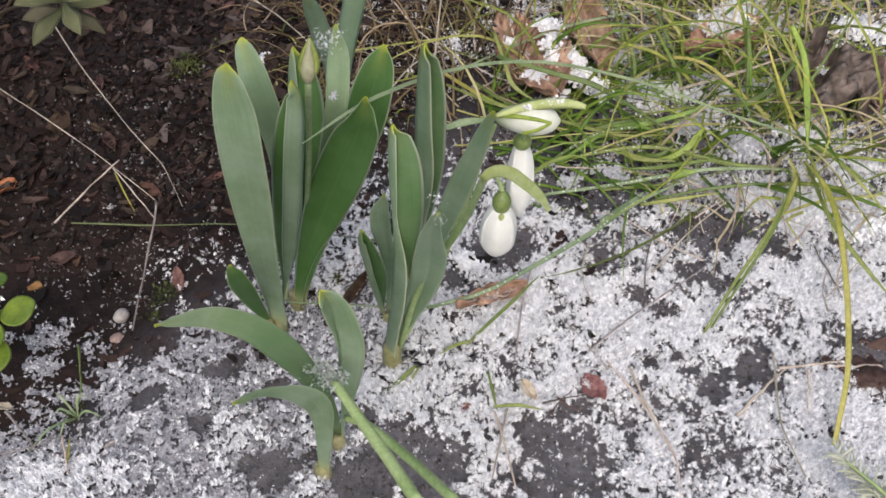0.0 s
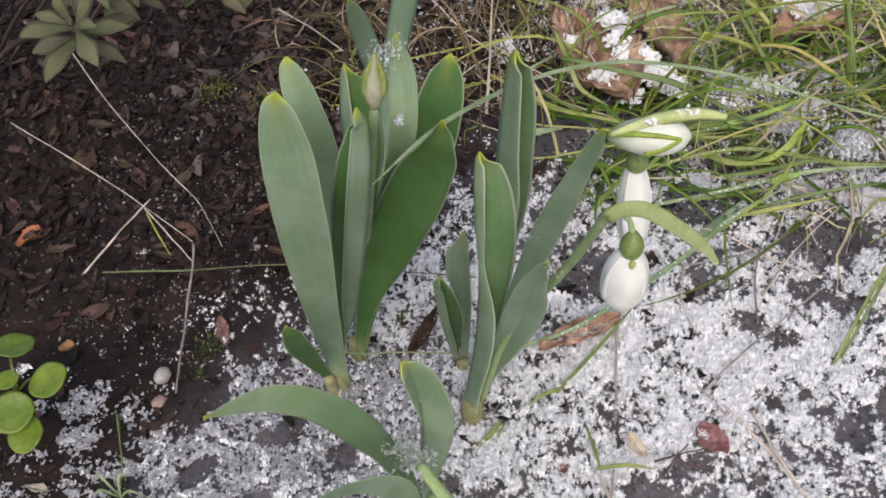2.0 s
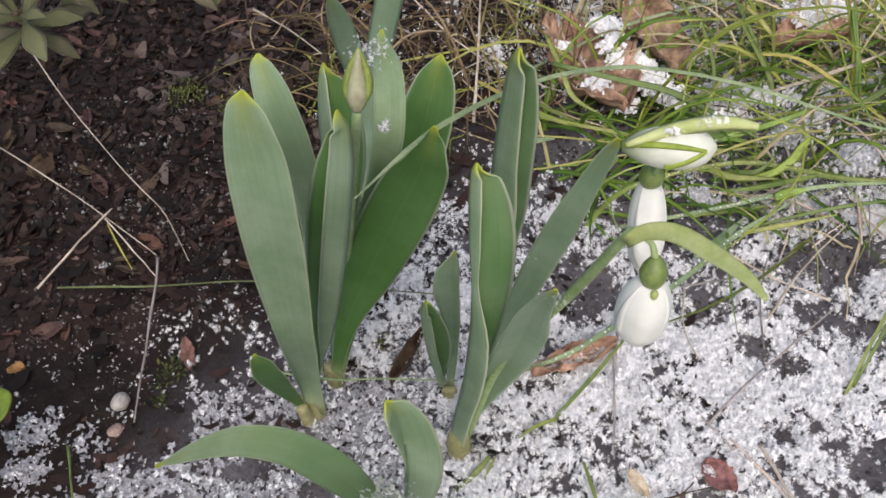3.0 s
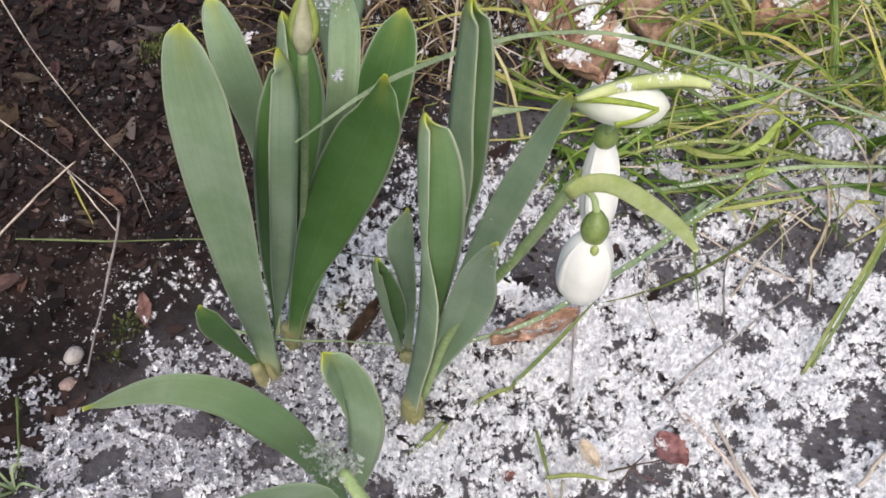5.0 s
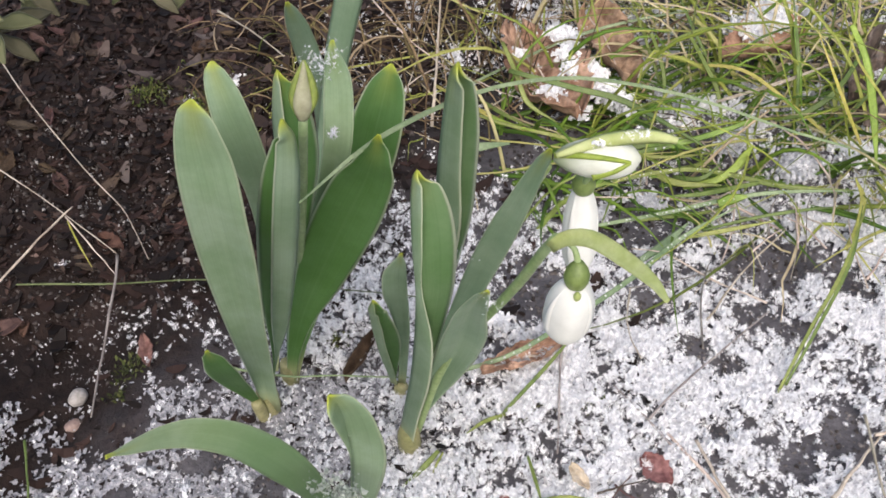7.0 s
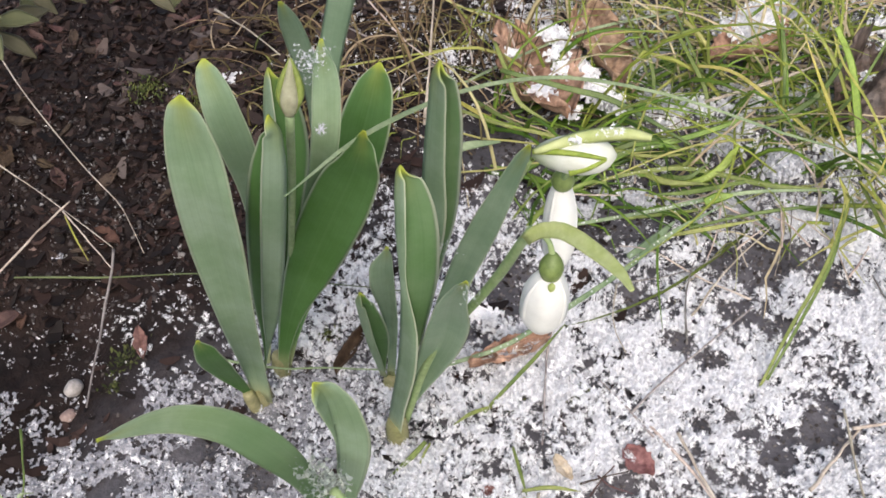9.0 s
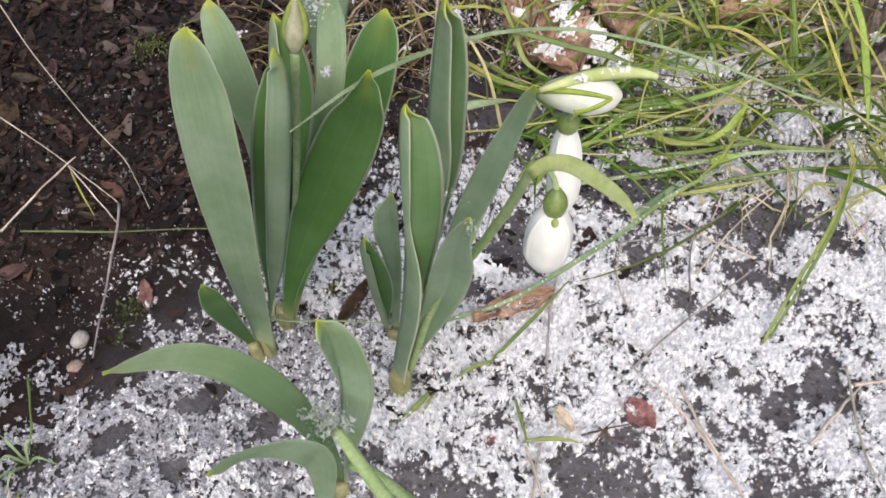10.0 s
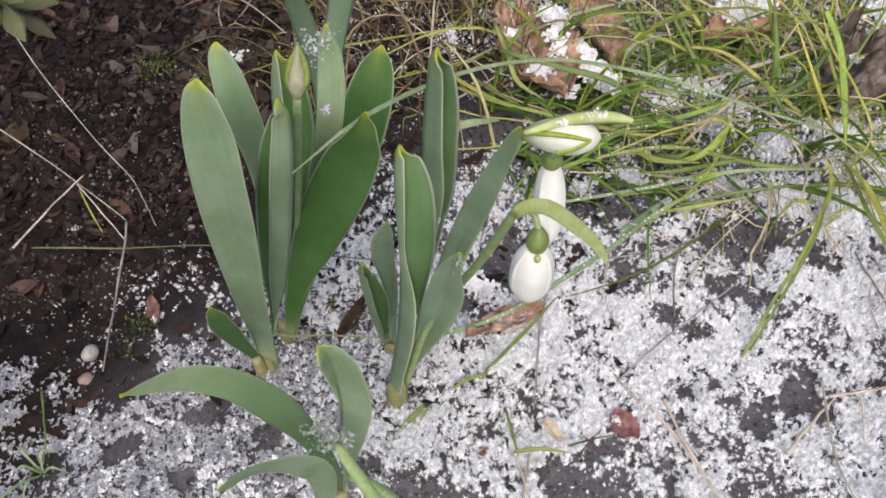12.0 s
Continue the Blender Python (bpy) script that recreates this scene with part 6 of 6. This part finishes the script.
round_leaf((-0.1925, 0.2502, 0.0160), 0.0076, (-14, 10), 1)
round_leaf((-0.1720, 0.2322, 0.0160), 0.0080, (8, -10), 2)
round_leaf((-0.1830, 0.2195, 0.0140), 0.0084, (16, 6), 3)
round_leaf((-0.1789, 0.2139, 0.0070), 0.0074, (22, -8), 4)
round_leaf((-0.1864, 0.2307, 0.0200), 0.0042, (4, 14), 5)
snow_clump((-0.1832, 0.2357, 0.0190), 0.0040, 110, 38, "snow crystals caught between the round leaves", 0.35, 30, 0.5)

# low shrub with grey-green rosettes, at the back
shrub = thing("small_shrub", "low shrub with grey-green lance-shaped leaves in rosettes", "shrub")


def shoot(tip, seed, leaves=12, size=0.0155):
    """Woody shoot that ends in a rosette of lance leaves."""
    r = random.Random(seed)
    tip = Vector(tip)
    root = Vector((tip.x - 0.15, tip.y + 0.10, on_ground(tip.x - 0.15, tip.y + 0.10) - 0.002))
    mid = (tip + root) / 2 + Vector((0, 0.015, 0.02 + r.uniform(-0.005, 0.005)))
    tube("stem", [root, mid, tip], [0.0012, 0.0010, 0.0007], HUMUS, shrub, "dark brown woody stem", n=12, sides=8)
    up = Vector((r.uniform(-0.05, 0.15), -0.55, 0.80 + r.uniform(-0.1, 0.1)))
    up.normalize()
    for k in range(leaves):
        a = k * 2.4 + r.uniform(-0.2, 0.2)
        X = up.orthogonal().normalized()
        X.rotate(Matrix.Rotation(a, 3, up))
        rise = 0.05 + 1.35 * k / leaves
        d = (X + up * (rise - 0.45)).normalized()
        L = size * (1.15 - 0.40 * k / leaves) * r.uniform(0.75, 1.2)
        s = tip - up * (0.012 * (1 - k / leaves))
        c = [(*(s), 0.0012), (*(s + d * L * 0.30 + up * 0.0008), L * 0.21), (*(s + d * L * 0.62 + up * 0.0012), L * 0.36), (*(s + d * L * 0.85 + up * 0.0002), L * 0.20), (*(s + d * L - up * 0.0010), 0.0006)]
        v, f, uv, idx = ribbon(c, n=12, k=2, fold=0.25, thick=0.0005, face=up)
        put("leaf", mesh("leaf", v, f, [SHRUB_OLD if k < 4 else SHRUB], uv), shrub)


shoot((-0.1240, 0.2800, 0.1420), 1, 12, 0.0175)
shoot((-0.1372, 0.3332, 0.1300), 2)
shoot((-0.1339, 0.3476, 0.1212), 3)
shoot((-0.1263, 0.3691, 0.1148), 4)
shoot((-0.1111, 0.3770, 0.1065), 5)
shoot((-0.0926, 0.3900, 0.0992), 6)

# blurred feathery grey-green leaf low at the edge of the bed
feather = thing("feathery_weed", "soft feathery pale green weed leaf at the edge of the snow", "weed")
fr = random.Random(5)
fx, fy, fz = 0.1744, 0.1526, 0.0
tube("leaf_stalk", [(fx + 0.02, fy - 0.028, fz + 0.002), (fx + 0.008, fy - 0.012, fz + 0.016), (fx - 0.008, fy + 0.008, fz + 0.018)], [0.0010, 0.0008, 0.0004], SCAPE, feather, n=12, sides=7)
for k in range(120):
    q = k / 119
    s = Vector((fx + 0.016 - 0.024 * q, fy - 0.022 + 0.03 * q, fz + 0.009 + 0.010 * q))
    side = 1 if k % 2 else -1
    d = Vector((-0.3 + 0.75 * side * 0.8, 0.5 * side + 0.4, fr.uniform(-0.1, 0.6))).normalized()
    d = (d + Vector((fr.gauss(0, 0.3), fr.gauss(0, 0.3), fr.gauss(0, 0.3)))).normalized()
    L = fr.uniform(0.005, 0.013) * (1.1 - 0.5 * q)
    v, f, uv, idx = ribbon([(*s, 0.0006), (*(s + d * L * 0.5), 0.0010), (*(s + d * L), 0.0004)], n=6, k=2, fold=0.3, thick=0.0005)
    put("leaflet", mesh("leaflet", v, f, [FEATHER], uv), feather)

# ---------------------------------------------------------------- loose cover
def scatter_blades(count, seed, region, lean, length, width):
    """Many grass blades joined: root, bend and tip chosen at random within a region of the bed."""
    r = random.Random(seed)
    verts, faces = [], []
    for _ in range(count):
        x, y = r.uniform(*region[0]), r.uniform(*region[1])
        a = radians(r.gauss(*lean))
        L, w = r.uniform(*length), r.uniform(*width)
        rise = r.uniform(0.15, 1.0) if r.random() < region[2] else r.uniform(0.02, 0.22)
        wig = r.uniform(-0.14, 0.14)
        kink, turned = (r.uniform(0.4, 0.75), radians(r.choice((-1, 1)) * r.uniform(25, 80))) if r.random() < 0.3 else (2.0, 0.0)
        z0 = on_ground(x, y) - 0.002
        d = Vector((math.cos(a), math.sin(a), 0))
        pts = []
        for i in range(8):
            q = i / 7
            h = rise * L * (q - 0.55 * q * q) * 1.5 + 0.004 * math.sin(math.pi * q)
            past = max(0.0, q - kink)
            run = L * ((q - past) if rise < 0.3 else (q - past) * (0.35 + 0.55 * (q - past)))
            h -= past * L * rise * 0.7
            p = Vector((x, y, 0)) + d * run + Vector((math.cos(a + turned), math.sin(a + turned), 0)) * (past * L * 0.85) + Vector((-d.y, d.x, 0)) * (wig * L * math.sin(3 * q + a * 7))
            pts.append((*p[:2], max(z0 + h, on_ground(p.x, p.y) + 0.0012)))
        s = np.array(pts)
        base = len(verts)
        for i in range(8):
            T = Vector(s[min(i + 1, 7)] - s[max(i - 1, 0)]).normalized()
            S = T.cross(FACE)
            if S.length < 0.1:
                S = T.cross(Vector((1, 0, 0)))
            S.normalize()
            N = S.cross(T)
            ww = w / 2 * (1 - (i / 7) ** 2.5 * 0.9)
            P = Vector(s[i])
            verts += [P - S * ww + N * ww * 0.4, P - N * 0.0003, P + S * ww + N * ww * 0.4, P + N * 0.0001]
        for i in range(7):
            for j in range(4):
                p, q = base + i * 4 + j, base + i * 4 + (j + 1) % 4
                faces.append((p, q, q + 4, p + 4))
    return verts, faces


gv, gf = [], []
for args in ((70, 1, ((0.16, 0.32), (0.31, 0.44), 0.3), (168, 40), (0.06, 0.16), (0.0008, 0.0024)),
             (110, 2, ((0.03, 0.34), (0.40, 0.58), 0.8), (105, 65), (0.05, 0.15), (0.0009, 0.0022)),
             (45, 3, ((0.02, 0.22), (0.33, 0.46), 0.25), (10, 60), (0.04, 0.13), (0.0007, 0.0019)),
             (40, 4, ((0.18, 0.30), (0.30, 0.38), 0.3), (250, 50), (0.04, 0.12), (0.0010, 0.0024)),
             (60, 5, ((-0.13, 0.02), (0.37, 0.46), 0.3), (60, 90), (0.008, 0.026), (0.0005, 0.0011)),
             (85, 6, ((0.14, 0.38), (0.38, 0.62), 0.95), (95, 60), (0.08, 0.18), (0.0009, 0.0022)),
             (60, 7, ((0.12, 0.30), (0.29, 0.42), 0.15), (180, 180), (0.02, 0.06), (0.0005, 0.0011)),
             (150, 8, ((0.06, 0.36), (0.37, 0.62), 0.35), (100, 70), (0.04, 0.11), (0.0005, 0.0012)),
             (85, 9, ((0.16, 0.36), (0.34, 0.56), 1.0), (90, 40), (0.07, 0.15), (0.0008, 0.0018))):
    v, f = scatter_blades(*args)
    o = len(gv)
    gv += v
    gf += [tuple(i + o for i in q) for q in f]
dv, df = [], []
for args in ((240, 51, ((-0.12, 0.13), (0.39, 0.56), 0.35), (70, 80), (0.02, 0.075), (0.0005, 0.0013)),
             (90, 52, ((-0.07, 0.06), (0.37, 0.47), 0.9), (95, 50), (0.03, 0.08), (0.0006, 0.0014)),
             (140, 53, ((0.10, 0.36), (0.36, 0.58), 0.3), (90, 90), (0.03, 0.08), (0.0005, 0.0012))):
    v, f = scatter_blades(*args)
    o = len(dv)
    dv += v
    df += [tuple(i + o for i in q) for q in f]
put("dry_grass", mesh("dry_grass", dv, df, [DRY_GRASS]), None, "matted brown and olive dead grass behind the snowdrops", "grass", "", "stuff")
put("grass", mesh("grass", gv, gf, [GRASS]), None, "tangled green and straw grass blades lying over snow", "grass", "", "stuff")

gv, gf = scatter_blades(150, 31, ((0.04, 0.20), (0.325, 0.43), 0.25), (-10, 45), (0.035, 0.085), (0.0010, 0.0026))
put("fresh_grass", mesh("fresh_grass", gv, gf, [GRASS_FRESH]), None, "bright green grass blades beside the withered leaves", "grass", "", "stuff")


def lumps(name, count, seed, region, size, mat, label, category, chance, rise=0.0):
    """Small angular crumbs joined into one mesh."""
    r = np.random.default_rng(seed)
    x, y = r.uniform(*region[0], count), r.uniform(*region[1], count)
    ok = r.uniform(0, 1, count) < chance(x, y)
    x, y = x[ok], y[ok]
    n = len(x)
    z = relief(x, y) + rise
    cube = np.array([(-1, -1, -1), (1, -1, -1), (1, 1, -1), (-1, 1, -1), (-0.7, -0.7, 1), (0.7, -0.7, 1), (0.7, 0.7, 1), (-0.7, 0.7, 1)])
    quad = np.array([(0, 3, 2, 1), (4, 5, 6, 7), (0, 1, 5, 4), (1, 2, 6, 5), (2, 3, 7, 6), (3, 0, 4, 7)])
    s = r.uniform(size[0], size[1], (n, 1, 1)) * r.uniform(0.5, 1.2, (n, 1, 3))
    p = cube[None] * s + r.normal(0, 0.25, (n, 8, 3)) * s
    a = r.uniform(0, 6.28, n)[:, None]
    px_, py_ = p[..., 0] * np.cos(a) - p[..., 1] * np.sin(a), p[..., 0] * np.sin(a) + p[..., 1] * np.cos(a)
    v = np.stack([px_ + x[:, None], py_ + y[:, None], p[..., 2] + z[:, None]], -1).reshape(-1, 3)
    f = (quad[None] + 8 * np.arange(n)[:, None, None]).reshape(-1, 4)
    put(name, fast_mesh(name, v, f, [mat], True), None, label, category, "", "stuff")


lumps("soil_crumbs", 34000, 5, ((-0.34, 0.36), (0.08, 0.56)), (0.0003, 0.0012), CRUMB, "dark crumbs of damp soil", "soil", lambda x, y: np.where(snow_amount(x, y) > -0.15, 0.03, 0.9) * (0.10 + 0.90 * step((y - 0.26) / 0.05)) * (1 - 0.7 * step((-0.03 - x) / 0.06) * step((y - 0.30) / 0.06)))

lumps("soil_grit", 12000, 35, ((-0.08, 0.26), (0.12, 0.31)), (0.00025, 0.0008), GRIT, "grey-brown grit of the bare soil between snow patches", "soil", lambda x, y: np.where(snow_amount(x, y) > 0.0, 0.05, 0.9))

lumps("soil_clods", 2600, 15, ((-0.34, 0.02), (0.27, 0.56)), (0.0010, 0.0027), HUMUS_CLOD, "dark brown clods of humus and rotting leaves", "soil", lambda x, y: 0.02 + 0.98 * step((y - 0.30) / 0.06) * step((0.0 - x) / 0.06))


lumps("frost_crumbs", 6000, 25, ((-0.22, -0.02), (0.27, 0.48)), (0.0003, 0.0009), FROSTED, "grey crumbs of soil dusted with frost", "soil", lambda x, y: (0.05 + 0.95 * step((0.085 - np.hypot((x + 0.128) * 0.9, y - 0.385)) / 0.05)) * step((fbm(x, y, 70, 3, 44) - 0.42) / 0.12), 0.0016)


def chips(name, count, seed, where, mat, label, lift=0.0012):
    """Curled scraps of leaf litter joined into one mesh; where: how thick they lie at a place."""
    r = np.random.default_rng(seed)
    x, y = r.uniform(-0.36, 0.10, count), r.uniform(0.20, 0.60, count)
    w = where(x, y)
    ok = r.uniform(0, 1, count) < w
    x, y = x[ok], y[ok]
    n = len(x)
    big = r.uniform(0, 1, n) ** 2.8
    L, W = 0.0022 + 0.012 * big, (0.0010 + 0.0048 * big) * r.uniform(0.6, 1.2, n)
    a, t, c = r.uniform(0, 6.28, n), r.normal(0, 0.30, n), r.uniform(0.1, 0.6, n)
    verts = []
    for top in (1, 0):
        for q in (-1, -0.35, 0.35, 1):
            for s in (-1, 1):
                ww = W * (1.0 if abs(q) < 0.5 else 0.35)
                lx, ly = q * L / 2, s * ww / 2 + 0.15 * L * q * q * np.sin(a * 3)
                z = c * W * (q * q) + t * lx + 0.0004 * top
                verts.append(np.stack([x + lx * np.cos(a) - ly * np.sin(a), y + lx * np.sin(a) + ly * np.cos(a), relief(x, y) + lift + z], -1))
    v = np.stack(verts, 1).reshape(-1, 3)
    quad = []
    for k in range(3):
        b = 2 * k
        quad += [(b, b + 2, b + 3, b + 1), (8 + b, 8 + b + 1, 8 + b + 3, 8 + b + 2), (b, 8 + b, 8 + b + 2, b + 2), (b + 1, b + 3, 8 + b + 3, 8 + b + 1)]
    quad += [(0, 1, 9, 8), (6, 14, 15, 7)]
    f = (np.array(quad)[None] + 16 * np.arange(n)[:, None, None]).reshape(-1, 4)
    put(name, fast_mesh(name, v, f, [mat], False), None, label, "litter", "", "stuff")


chips("leaf_litter", 11500, 6, lambda x, y: step((-x + 0.02) / 0.08) * step((y - 0.27) / 0.06) + 0.12, LITTER, "reddish brown leaf litter strewn on dark soil")
chips("frosted_litter", 14000, 16, lambda x, y: step((0.10 - np.hypot((x + 0.085) * 0.9, y - 0.435)) / 0.06) * step((fbm(x, y, 60, 3, 45) - 0.40) / 0.12), FROSTED_LITTER, "grey-brown leaf litter touched with frost", 0.0022)


def moss_patch(at, r0, count, seed, mat=MOSS, lift=0.0005):
    r = random.Random(seed)
    verts, faces = [], []
    for _ in range(count):
        x, y = at[0] + r.gauss(0, r0 * 0.45), at[1] + r.gauss(0, r0 * 0.45)
        z, a, L = on_ground(x, y), r.uniform(0, 6.28), r.uniform(0.0010, 0.0028)
        d = Vector((math.cos(a) * 0.6, math.sin(a) * 0.6, r.uniform(0.3, 1.0))) * L
        s = Vector((-math.sin(a), math.cos(a), 0)) * L * 0.22
        P = Vector((x, y, z + lift))
        b = len(verts)
        verts += [P - s * 0.5, P + s * 0.5, P + d * 0.5 + s, P + d, P + d * 0.5 - s]
        faces.append((b, b + 1, b + 2, b + 3, b + 4))
    put("moss", mesh("moss", verts, faces, [mat]), None, "small tuft of yellow-green moss on the soil", "moss", "", "stuff")


moss_patch((-0.0348, 0.2646, 0.0000), 0.0045, 120, 1)
moss_patch((-0.1472, 0.1975, -0.0139), 0.006, 70, 2, MOSS_DARK)
moss_patch((-0.1395, 0.4225, 0.0138), 0.012, 300, 3, MOSS, 0.003)
moss_patch((-0.1080, 0.4100, 0.0138), 0.015, 420, 8, MOSS, 0.003)
moss_patch((-0.0700, 0.4350, 0.0138), 0.018, 420, 9, MOSS_DARK, 0.003)
moss_patch((0.0383, 0.2280, 0.0000), 0.006, 120, 4)
moss_patch((0.0634, 0.2294, 0.0000), 0.006, 120, 5)
moss_patch((-0.1182, 0.2578, -0.0042), 0.007, 130, 6, MOSS_DARK)
moss_patch((-0.1207, 0.2455, -0.0052), 0.005, 60, 7, MOSS_DARK)
